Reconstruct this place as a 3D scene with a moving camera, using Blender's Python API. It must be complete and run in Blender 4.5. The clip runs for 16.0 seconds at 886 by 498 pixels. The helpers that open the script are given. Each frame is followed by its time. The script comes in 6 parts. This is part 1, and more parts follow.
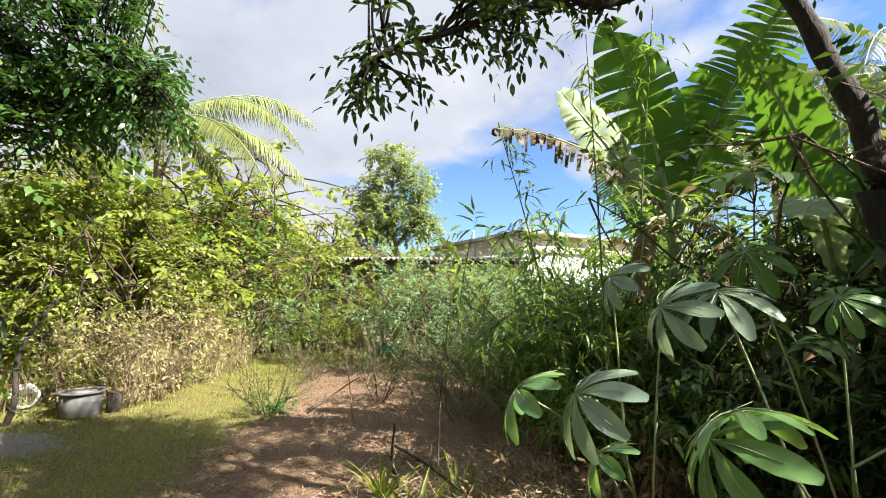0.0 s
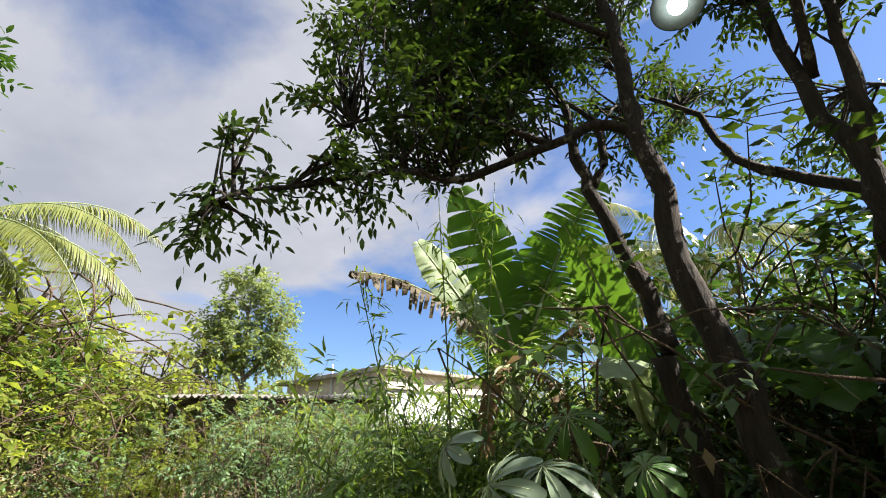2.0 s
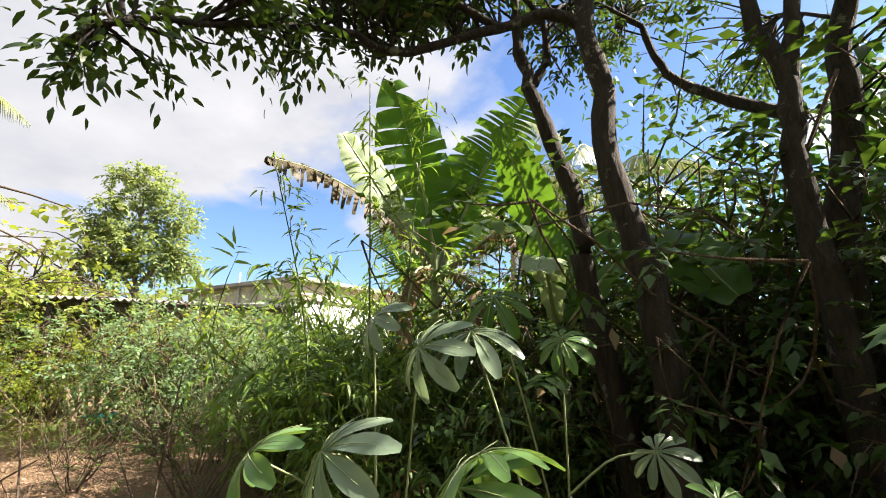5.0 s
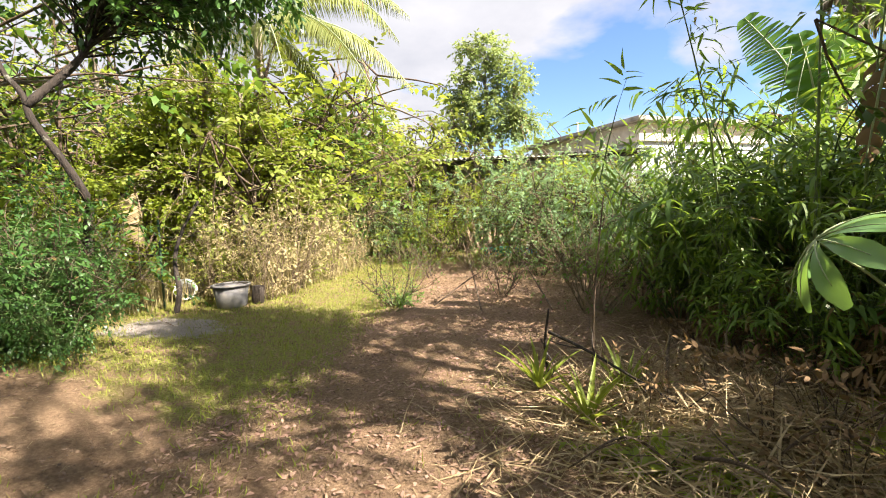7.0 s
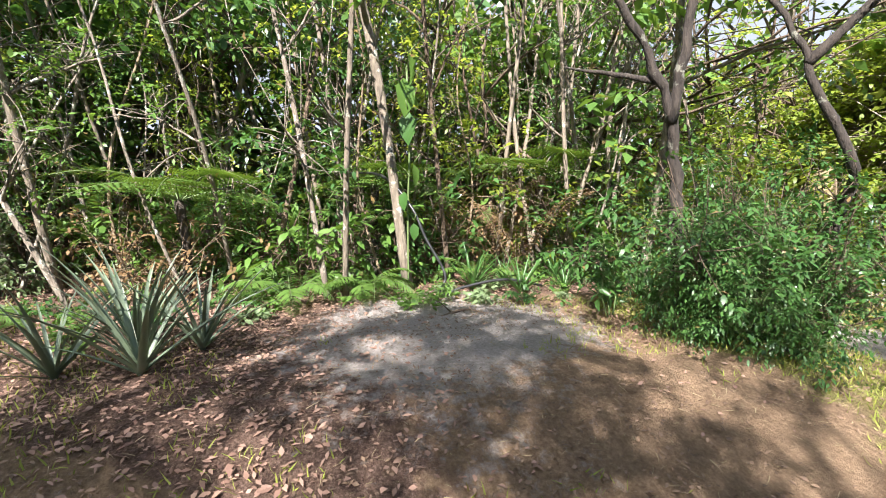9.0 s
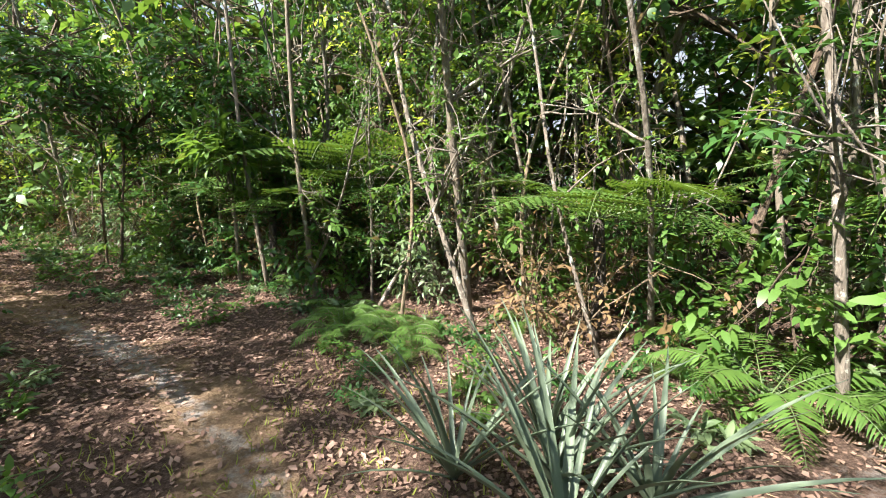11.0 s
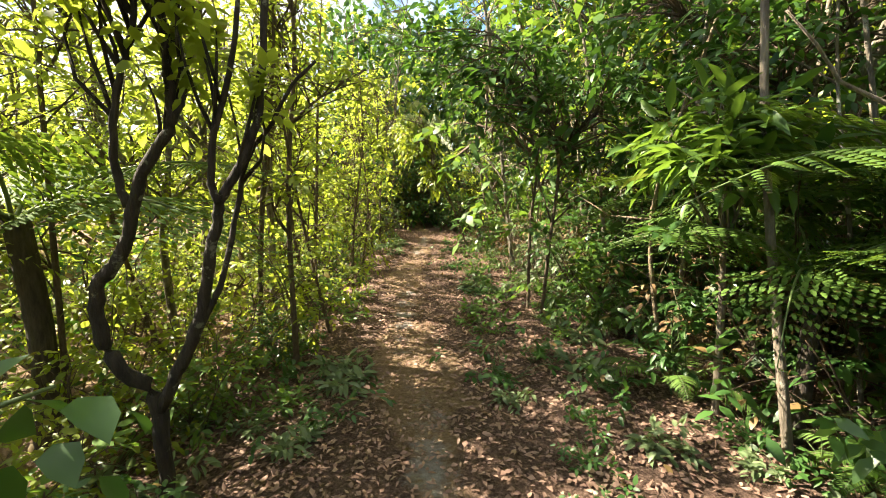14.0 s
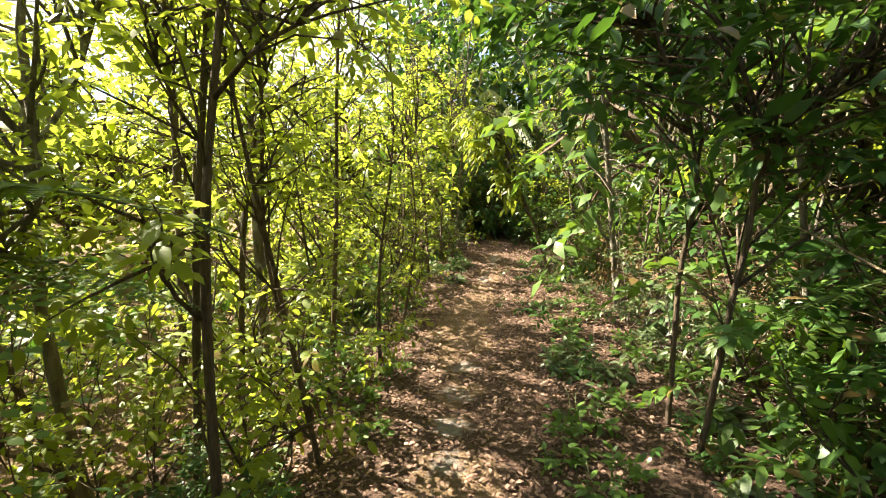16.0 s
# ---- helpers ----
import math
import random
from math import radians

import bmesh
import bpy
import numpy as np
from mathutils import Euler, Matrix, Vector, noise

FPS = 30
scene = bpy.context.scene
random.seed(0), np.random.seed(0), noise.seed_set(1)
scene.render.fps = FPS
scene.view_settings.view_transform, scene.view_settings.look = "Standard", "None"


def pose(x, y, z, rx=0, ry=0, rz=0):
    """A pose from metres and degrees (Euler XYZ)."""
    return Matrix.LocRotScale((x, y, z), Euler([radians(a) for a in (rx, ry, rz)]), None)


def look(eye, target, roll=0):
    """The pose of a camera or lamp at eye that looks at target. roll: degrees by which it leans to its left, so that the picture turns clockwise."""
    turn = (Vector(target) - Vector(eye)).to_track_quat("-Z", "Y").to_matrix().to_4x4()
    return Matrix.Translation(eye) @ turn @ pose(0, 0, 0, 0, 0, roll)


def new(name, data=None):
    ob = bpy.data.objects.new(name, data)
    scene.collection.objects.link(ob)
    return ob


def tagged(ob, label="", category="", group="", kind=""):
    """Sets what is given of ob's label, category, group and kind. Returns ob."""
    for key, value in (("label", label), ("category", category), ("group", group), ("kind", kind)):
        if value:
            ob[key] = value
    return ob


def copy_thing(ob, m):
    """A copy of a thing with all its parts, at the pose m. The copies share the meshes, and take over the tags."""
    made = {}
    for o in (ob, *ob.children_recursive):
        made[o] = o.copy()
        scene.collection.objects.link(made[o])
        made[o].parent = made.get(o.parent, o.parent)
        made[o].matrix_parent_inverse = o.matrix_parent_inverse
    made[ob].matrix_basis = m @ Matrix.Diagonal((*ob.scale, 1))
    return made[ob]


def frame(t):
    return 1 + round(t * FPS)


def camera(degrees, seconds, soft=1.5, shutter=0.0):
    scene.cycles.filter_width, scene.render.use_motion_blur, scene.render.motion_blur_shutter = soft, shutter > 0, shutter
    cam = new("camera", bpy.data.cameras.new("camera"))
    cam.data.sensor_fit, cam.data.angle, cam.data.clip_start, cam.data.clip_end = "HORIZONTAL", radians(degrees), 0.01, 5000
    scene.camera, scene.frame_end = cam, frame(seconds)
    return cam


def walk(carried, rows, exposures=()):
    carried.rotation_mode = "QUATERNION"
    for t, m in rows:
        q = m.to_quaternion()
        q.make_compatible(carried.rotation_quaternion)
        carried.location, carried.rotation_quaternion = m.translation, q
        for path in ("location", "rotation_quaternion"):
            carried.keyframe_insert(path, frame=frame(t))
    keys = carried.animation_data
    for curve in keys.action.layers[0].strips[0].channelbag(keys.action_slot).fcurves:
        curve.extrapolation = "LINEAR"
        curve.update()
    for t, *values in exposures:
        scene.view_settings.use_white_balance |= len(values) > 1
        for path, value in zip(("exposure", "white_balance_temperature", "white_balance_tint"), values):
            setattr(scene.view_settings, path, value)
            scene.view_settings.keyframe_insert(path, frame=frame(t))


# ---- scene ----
cam = camera(89.2, 16.0, 1.0)
walk(cam, [
    (0, pose(0, 0, 1.7, 96.3, -0, 0)),
    (0.5, pose(0.008, -0.024, 1.73, 100.4, -0.09, -1.02)),
    (1, pose(0.074, 0.017, 1.735, 104.39, 0.22, -3.8)),
    (1.5, pose(0.127, 0.044, 1.787, 108.31, 0.77, -9.77)),
    (2, pose(0.148, 0.004, 1.853, 112.63, 1.02, -16.79)),
    (2.5, pose(0.139, -0.037, 1.89, 116.91, 0.75, -22.85)),
    (3, pose(0.144, -0.027, 1.903, 120.2, 0.39, -27.3)),
    (5.5, pose(0.115, 0.312, 1.561, 96.53, 0.03, -26.74)),
    (6, pose(-0.033, 0.387, 1.483, 91, 0.73, -17.82)),
    (6.5, pose(-0.283, 0.447, 1.423, 86.88, 1.27, -5.09)),
    (7, pose(-0.541, 0.441, 1.443, 84.89, 2, 11.08)),
    (7.5, pose(-0.849, 0.525, 1.465, 84.7, 2.3, 29.67)),
    (8, pose(-1.209, 0.468, 1.459, 83.91, 1.9, 48.31)),
    (8.5, pose(-1.574, 0.358, 1.488, 83.29, 0.8, 64.87)),
    (9, pose(-1.997, 0.31, 1.511, 82.75, -0.07, 78.57)),
    (9.5, pose(-2.407, 0.179, 1.534, 82.69, -0.7, 89.2)),
    (10, pose(-2.78, -0.024, 1.578, 82.55, -1.01, 99.56)),
    (12.5, pose(-4.568, -1.831, 1.82, 81.12, -0.05, 155.12)),
    (13, pose(-4.725, -2.273, 1.833, 81.36, -0.1, 162.61)),
    (13.5, pose(-4.815, -2.818, 1.856, 81.6, 0.05, 168.96)),
    (14, pose(-4.871, -3.375, 1.901, 81.85, 0.04, 173.7)),
    (14.5, pose(-4.993, -3.91, 1.935, 81.87, 0.14, 177.22)),
    (15, pose(-5.034, -4.441, 1.965, 81.96, 0.12, 179.94)),
    (15.5, pose(-5.057, -4.995, 2.016, 81.81, -0.01, -178.03)),
    (16, pose(-5.088, -5.581, 2.071, 81.6, 0.05, -176.83)),
], [(0, 1.95, 6400, 10), (2.0, 1.6, 6500, 12), (3.2, 1.58, 6800, 14), (5.3, 2.1, 6950, 11), (7, 2.15, 6900, 13), (8.5, 2.2, 6200, 13), (10.2, 2.15, 5950, 11), (12.3, 2.32, 6750, 6), (13.5, 2.6, 7200, 8), (16, 2.5, 7400, 7)])

# ---------------------------------------------------------------- world, sun
SUN_ELEV, SUN_AZ = radians(43), radians(-24)
SUN_TO = Vector((math.cos(SUN_ELEV) * math.cos(SUN_AZ), math.cos(SUN_ELEV) * math.sin(SUN_AZ), math.sin(SUN_ELEV)))
sun_data = bpy.data.lights.new("sun", "SUN")
sun_data.energy, sun_data.angle, sun_data.color = 5.0, radians(0.55), (1.0, 0.93, 0.82)
sun = new("sun", sun_data)
sun.matrix_world = look(SUN_TO * 60, (0, 0, 0))


def link(nt, a, b):
    nt.links.new(a, b)


def math_node(nt, op, a, b):
    n = nt.nodes.new("ShaderNodeMath")
    n.operation = op
    for i, v in enumerate((a, b)):
        if isinstance(v, (int, float)):
            n.inputs[i].default_value = v
        else:
            link(nt, v, n.inputs[i])
    return n.outputs[0]


def ramp_node(nt, fac, stops):
    n = nt.nodes.new("ShaderNodeValToRGB")
    while len(n.color_ramp.elements) < len(stops):
        n.color_ramp.elements.new(0.5)
    for e, (p, c) in zip(n.color_ramp.elements, stops):
        e.position = p
        e.color = (*c, 1) if len(c) == 3 else c
    link(nt, fac, n.inputs[0])
    return n.outputs[0]


def noise_node(nt, vec, scale, detail=4.0, rough=0.55, dist=0.0):
    n = nt.nodes.new("ShaderNodeTexNoise")
    n.inputs["Scale"].default_value = scale
    n.inputs["Detail"].default_value = detail
    n.inputs["Roughness"].default_value = rough
    n.inputs["Distortion"].default_value = dist
    if vec is not None:
        link(nt, vec, n.inputs["Vector"])
    return n.outputs["Fac"]


def mix_col(nt, fac, a, b, blend="MIX"):
    n = nt.nodes.new("ShaderNodeMix")
    n.data_type, n.blend_type = "RGBA", blend
    for sock, v in ((n.inputs[0], fac), (n.inputs[6], a), (n.inputs[7], b)):
        if isinstance(v, (int, float)):
            sock.default_value = v
        elif isinstance(v, tuple):
            sock.default_value = (*v, 1)
        else:
            link(nt, v, sock)
    return n.outputs[2]


world = bpy.data.worlds.new("sky")
scene.world = world
world.use_nodes = True
wn = world.node_tree
wn.nodes.clear()
sky = wn.nodes.new("ShaderNodeTexSky")
sky.sky_type, sky.sun_disc = "NISHITA", False
sky.sun_elevation, sky.sun_rotation = SUN_ELEV, math.pi / 2 - SUN_AZ
sky.air_density, sky.dust_density, sky.ozone_density = 1.0, 0.6, 2.0
coord = wn.nodes.new("ShaderNodeTexCoord")
sep = wn.nodes.new("ShaderNodeSeparateXYZ")
link(wn, coord.outputs["Generated"], sep.inputs[0])
flat = wn.nodes.new("ShaderNodeVectorMath")
flat.operation = "DIVIDE"
zz = math_node(wn, "MAXIMUM", math_node(wn, "ADD", sep.outputs[2], 0.28), 0.12)
comb = wn.nodes.new("ShaderNodeCombineXYZ")
for k in range(3):
    link(wn, zz, comb.inputs[k])
link(wn, coord.outputs["Generated"], flat.inputs[0])
link(wn, comb.outputs[0], flat.inputs[1])
cl = noise_node(wn, flat.outputs[0], 1.25, 9.0, 0.52, 0.25)
cl = math_node(wn, "ADD", cl, math_node(wn, "MULTIPLY", sep.outputs[0], -0.26))
toward = wn.nodes.new("ShaderNodeVectorMath")
toward.operation = "DOT_PRODUCT"
link(wn, coord.outputs["Generated"], toward.inputs[0])
toward.inputs[1].default_value = SUN_TO
glow = math_node(wn, "POWER", math_node(wn, "MAXIMUM", toward.outputs["Value"], 0.0), 2.5)
cl = math_node(wn, "ADD", cl, math_node(wn, "MULTIPLY", glow, 0.3))
cover = ramp_node(wn, cl, [(0.45, (0, 0, 0)), (0.56, (1, 1, 1))])
shade_c = ramp_node(wn, noise_node(wn, flat.outputs[0], 2.7, 6.0), [(0.3, (3.15, 3.4, 3.95)), (0.7, (4.5, 4.65, 5.05))])
gain = wn.nodes.new("ShaderNodeVectorMath")
gain.operation = "SCALE"
link(wn, shade_c, gain.inputs[0])
link(wn, math_node(wn, "ADD", math_node(wn, "MULTIPLY", glow, 1.3), 1.0), gain.inputs["Scale"])
bg = wn.nodes.new("ShaderNodeBackground")
bg.inputs[1].default_value = 0.05
SKY_TINT = mix_col(wn, 1.0, sky.outputs[0], (0.85, 1.03, 1.32), "MULTIPLY")
link(wn, mix_col(wn, cover, SKY_TINT, gain.outputs[0]), bg.inputs[0])
wo = wn.nodes.new("ShaderNodeOutputWorld")
link(wn, bg.outputs[0], wo.inputs[0])


# ---------------------------------------------------------------- materials
def blank(name):
    m = bpy.data.materials.new(name)
    m.use_nodes = True
    nt = m.node_tree
    p = nt.nodes["Principled BSDF"]
    return m, nt, p


def bump(nt, p, height, strength, distance=0.02):
    b = nt.nodes.new("ShaderNodeBump")
    b.inputs["Strength"].default_value = strength
    b.inputs["Distance"].default_value = distance
    link(nt, height, b.inputs["Height"])
    link(nt, b.outputs[0], p.inputs["Normal"])


def leaf_mat(name, dark, light, through_col, thin=0.35, rough=0.45, dead=0.0, spot=6.0):
    """A leaf: colour varies from leaf to leaf, and light shines through it."""
    m, nt, p = blank(name)
    geo = nt.nodes.new("ShaderNodeNewGeometry")
    tc = nt.nodes.new("ShaderNodeTexCoord")
    isl = geo.outputs["Random Per Island"]
    base = mix_col(nt, isl, dark, light)
    n = noise_node(nt, tc.outputs["Object"], spot, 3.0)
    base = mix_col(nt, math_node(nt, "MULTIPLY", n, 0.5), base, light)
    if dead:
        pick = math_node(nt, "GREATER_THAN", math_node(nt, "FRACT", math_node(nt, "MULTIPLY", isl, 37.7), 0.0), 1.0 - dead)
        base = mix_col(nt, pick, base, (0.17, 0.11, 0.045))
    link(nt, base, p.inputs["Base Color"])
    p.inputs["Roughness"].default_value = rough
    p.inputs["Specular IOR Level"].default_value = 0.4
    tr = nt.nodes.new("ShaderNodeBsdfTranslucent")
    link(nt, mix_col(nt, 0.65, base, through_col), tr.inputs[0])
    mx = nt.nodes.new("ShaderNodeMixShader")
    mx.inputs[0].default_value = thin
    link(nt, p.outputs[0], mx.inputs[1])
    link(nt, tr.outputs[0], mx.inputs[2])
    link(nt, mx.outputs[0], nt.nodes["Material Output"].inputs[0])
    return m


def bark_mat(name, c1, c2, lichen=None, amount=0.5, scale=9.0, rough=0.9):
    m, nt, p = blank(name)
    tc = nt.nodes.new("ShaderNodeTexCoord")
    mp = nt.nodes.new("ShaderNodeMapping")
    mp.inputs["Scale"].default_value = (3.0, 3.0, 0.7)
    link(nt, tc.outputs["Object"], mp.inputs[0])
    n = noise_node(nt, mp.outputs[0], scale, 6.0, 0.65)
    col = ramp_node(nt, n, [(0.32, c1), (0.68, c2)])
    if lichen:
        l = noise_node(nt, tc.outputs["Object"], 7.0, 5.0, 0.7)
        l = ramp_node(nt, l, [(amount, (0, 0, 0)), (amount + 0.05, (1, 1, 1))])
        col = mix_col(nt, l, col, lichen)
    link(nt, col, p.inputs["Base Color"])
    p.inputs["Roughness"].default_value = rough
    bump(nt, p, n, 1.0, 0.035)
    return m


def plain_mat(name, c1, c2, scale=5.0, rough=0.6, metal=0.0, relief=0.15, grime=None):
    m, nt, p = blank(name)
    tc = nt.nodes.new("ShaderNodeTexCoord")
    n = noise_node(nt, tc.outputs["Object"], scale, 6.0, 0.6)
    col = ramp_node(nt, n, [(0.3, c1), (0.72, c2)])
    if grime:
        g = ramp_node(nt, noise_node(nt, tc.outputs["Object"], scale * 0.3, 7.0, 0.7), [(0.5, (0, 0, 0)), (0.66, (1, 1, 1))])
        col = mix_col(nt, g, col, grime)
    link(nt, col, p.inputs["Base Color"])
    p.inputs["Roughness"].default_value, p.inputs["Metallic"].default_value = rough, metal
    bump(nt, p, noise_node(nt, tc.outputs["Object"], scale * 6, 4.0), relief, 0.01)
    return m


M_CANOPY = leaf_mat("canopy_leaf", (0.022, 0.05, 0.014), (0.05, 0.095, 0.02), (0.14, 0.24, 0.02), 0.28, 0.4, 0.015)
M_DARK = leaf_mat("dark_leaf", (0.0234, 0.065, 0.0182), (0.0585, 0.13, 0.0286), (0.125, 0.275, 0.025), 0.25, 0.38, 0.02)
M_MID = leaf_mat("mid_leaf", (0.052, 0.117, 0.0234), (0.111, 0.195, 0.039), (0.25, 0.4, 0.0375), 0.34, 0.42, 0.03)
# pale base and strong transmission put backlit brightness into the leaf colour
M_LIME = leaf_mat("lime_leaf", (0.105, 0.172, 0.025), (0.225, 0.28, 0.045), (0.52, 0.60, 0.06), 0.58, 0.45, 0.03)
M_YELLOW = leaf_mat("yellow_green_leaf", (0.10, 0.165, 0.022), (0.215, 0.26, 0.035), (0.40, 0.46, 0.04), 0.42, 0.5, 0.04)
M_BLUE = leaf_mat("blue_green_leaf", (0.11, 0.205, 0.115), (0.225, 0.335, 0.175), (0.34, 0.5, 0.15), 0.45, 0.5, 0.02)
M_PALE = leaf_mat("pale_leaf", (0.0936, 0.146, 0.0624), (0.177, 0.229, 0.114), (0.22, 0.3, 0.08), 0.28, 0.42, 0.02)
M_HILL = leaf_mat("hill_leaf", (0.117, 0.164, 0.0293), (0.234, 0.269, 0.0527), (0.36, 0.405, 0.0563), 0.36, 0.55, 0.04, 0.6)
M_FARTREE = leaf_mat("far_tree_leaf", (0.13, 0.205, 0.075), (0.26, 0.315, 0.115), (0.42, 0.5, 0.13), 0.42, 0.5, 0.02, 0.5)
# leaf green lowered a little to include the canopy's shadow
M_BANANA = leaf_mat("banana_leaf", (0.05, 0.135, 0.02), (0.08, 0.175, 0.028), (0.19, 0.38, 0.02), 0.33, 0.34, 0.0, 9.0)
M_BANANA_PALE = leaf_mat("banana_leaf_underside", (0.26, 0.351, 0.195), (0.338, 0.429, 0.247), (0.35, 0.475, 0.125), 0.2, 0.5, 0.0, 4.0)
M_BANANA_DRY = leaf_mat("banana_leaf_withered", (0.045, 0.036, 0.02), (0.15, 0.115, 0.06), (0.14, 0.10, 0.04), 0.2, 0.6, 0.0, 5.0)
M_CECROPIA = leaf_mat("cecropia_leaf", (0.0929, 0.203, 0.0761), (0.169, 0.304, 0.101), (0.358, 0.585, 0.065), 0.3, 0.28, 0.0, 11.0)
M_CECROPIA_GREY = leaf_mat("cecropia_leaf_greyish", (0.169, 0.246, 0.178), (0.237, 0.312, 0.212), (0.293, 0.406, 0.146), 0.2, 0.3, 0.0, 11.0)
M_FERN = leaf_mat("fern_leaf", (0.047, 0.104, 0.0169), (0.0944, 0.169, 0.0281), (0.217, 0.326, 0.0271), 0.34, 0.68, 0.02)
M_PALM = leaf_mat("palm_leaflet", (0.13, 0.169, 0.0455), (0.247, 0.273, 0.091), (0.325, 0.35, 0.075), 0.3, 0.45, 0.05)
M_SILVER = leaf_mat("silver_green_leaf", (0.0913, 0.129, 0.0835), (0.16, 0.198, 0.129), (0.117, 0.161, 0.0585), 0.12, 0.4, 0.0, 5.0)
M_BAMBOO = leaf_mat("bamboo_leaf", (0.07, 0.145, 0.024), (0.14, 0.235, 0.04), (0.32, 0.45, 0.04), 0.45, 0.42, 0.02)
M_GRASS = leaf_mat("grass_blade", (0.143, 0.195, 0.026), (0.312, 0.325, 0.065), (0.375, 0.425, 0.0625), 0.3, 0.6, 0.12)
M_STRAW = leaf_mat("straw", (0.25, 0.185, 0.095), (0.44, 0.35, 0.21), (0.36, 0.28, 0.15), 0.25, 0.7)
M_DRYLEAF = leaf_mat("dry_leaf", (0.13, 0.066, 0.048), (0.37, 0.235, 0.175), (0.32, 0.19, 0.11), 0.15, 0.7)
M_BROWNLEAF = leaf_mat("brown_withered_leaf", (0.109, 0.0624, 0.0273), (0.234, 0.148, 0.0702), (0.225, 0.142, 0.0525), 0.22, 0.7)
M_BARK_DARK = bark_mat("dark_bark", (0.014, 0.010, 0.008), (0.055, 0.042, 0.033), (0.16, 0.155, 0.125), 0.60)
M_BARK_GREY = bark_mat("grey_bark", (0.11, 0.085, 0.065), (0.25, 0.21, 0.165), (0.40, 0.38, 0.32), 0.56)
M_BARK_PALE = bark_mat("pale_bark", (0.10, 0.08, 0.06), (0.27, 0.22, 0.165), (0.42, 0.40, 0.33), 0.58)
M_TWIG = bark_mat("brown_twig", (0.07, 0.045, 0.03), (0.17, 0.12, 0.08), None, 0.5, 22.0)
M_DRYTWIG = bark_mat("dry_twig", (0.16, 0.11, 0.07), (0.34, 0.26, 0.17), None, 0.5, 22.0)
M_STEM = plain_mat("green_stem", (0.06, 0.10, 0.03), (0.13, 0.17, 0.06), 8.0, 0.5)
M_PALESTEM = plain_mat("pale_green_stem", (0.20, 0.26, 0.12), (0.30, 0.34, 0.18), 8.0, 0.45)


# ---------------------------------------------------------------- mesh helpers
rng = np.random.default_rng(11)


def unit(v):
    v = np.asarray(v, float)
    return v / np.maximum(np.linalg.norm(v, axis=-1, keepdims=True), 1e-9)


OVAL = (np.array([(0, 0, 0), (.3, -.44, .03), (.3, .44, .03), (.68, -.36, -.03), (.68, .36, -.03), (1, 0, -.15)], float),
        np.array([(0, 1, 2), (1, 3, 2), (2, 3, 4), (3, 5, 4)]))
FOLD = (np.array([(0, 0, 0), (.28, -.45, .07), (.28, 0, 0), (.28, .45, .07), (.66, -.38, .02), (.66, 0, -.05), (.66, .38, .02), (1, 0, -.17)], float),
        np.array([(0, 1, 2), (0, 2, 3), (1, 4, 2), (2, 4, 5), (2, 5, 3), (3, 5, 6), (4, 7, 5), (5, 7, 6)]))
LANCE = (np.array([(0, 0, 0), (.22, -.5, .02), (.22, .5, .02), (.6, -.36, -.06), (.6, .36, -.06), (1, 0, -.26)], float),
         np.array([(0, 1, 2), (1, 3, 2), (2, 3, 4), (3, 5, 4)]))
BLADE = (np.array([(0, -.5, 0), (0, .5, 0), (.5, -.4, -.04), (.5, .4, -.04), (1, 0, -.24)], float),
         np.array([(0, 2, 1), (1, 2, 3), (2, 4, 3)]))
FLAKE = (np.array([(0, 0, 0), (.45, -.5, .10), (.5, .5, .05), (1, .1, -.05)], float), np.array([(0, 1, 2), (1, 3, 2)]))


SMALL = (np.array([(0, 0, 0), (.42, -.5, .05), (.42, .5, .05), (1, 0, -.12)], float), np.array([(0, 1, 2), (1, 3, 2)]))


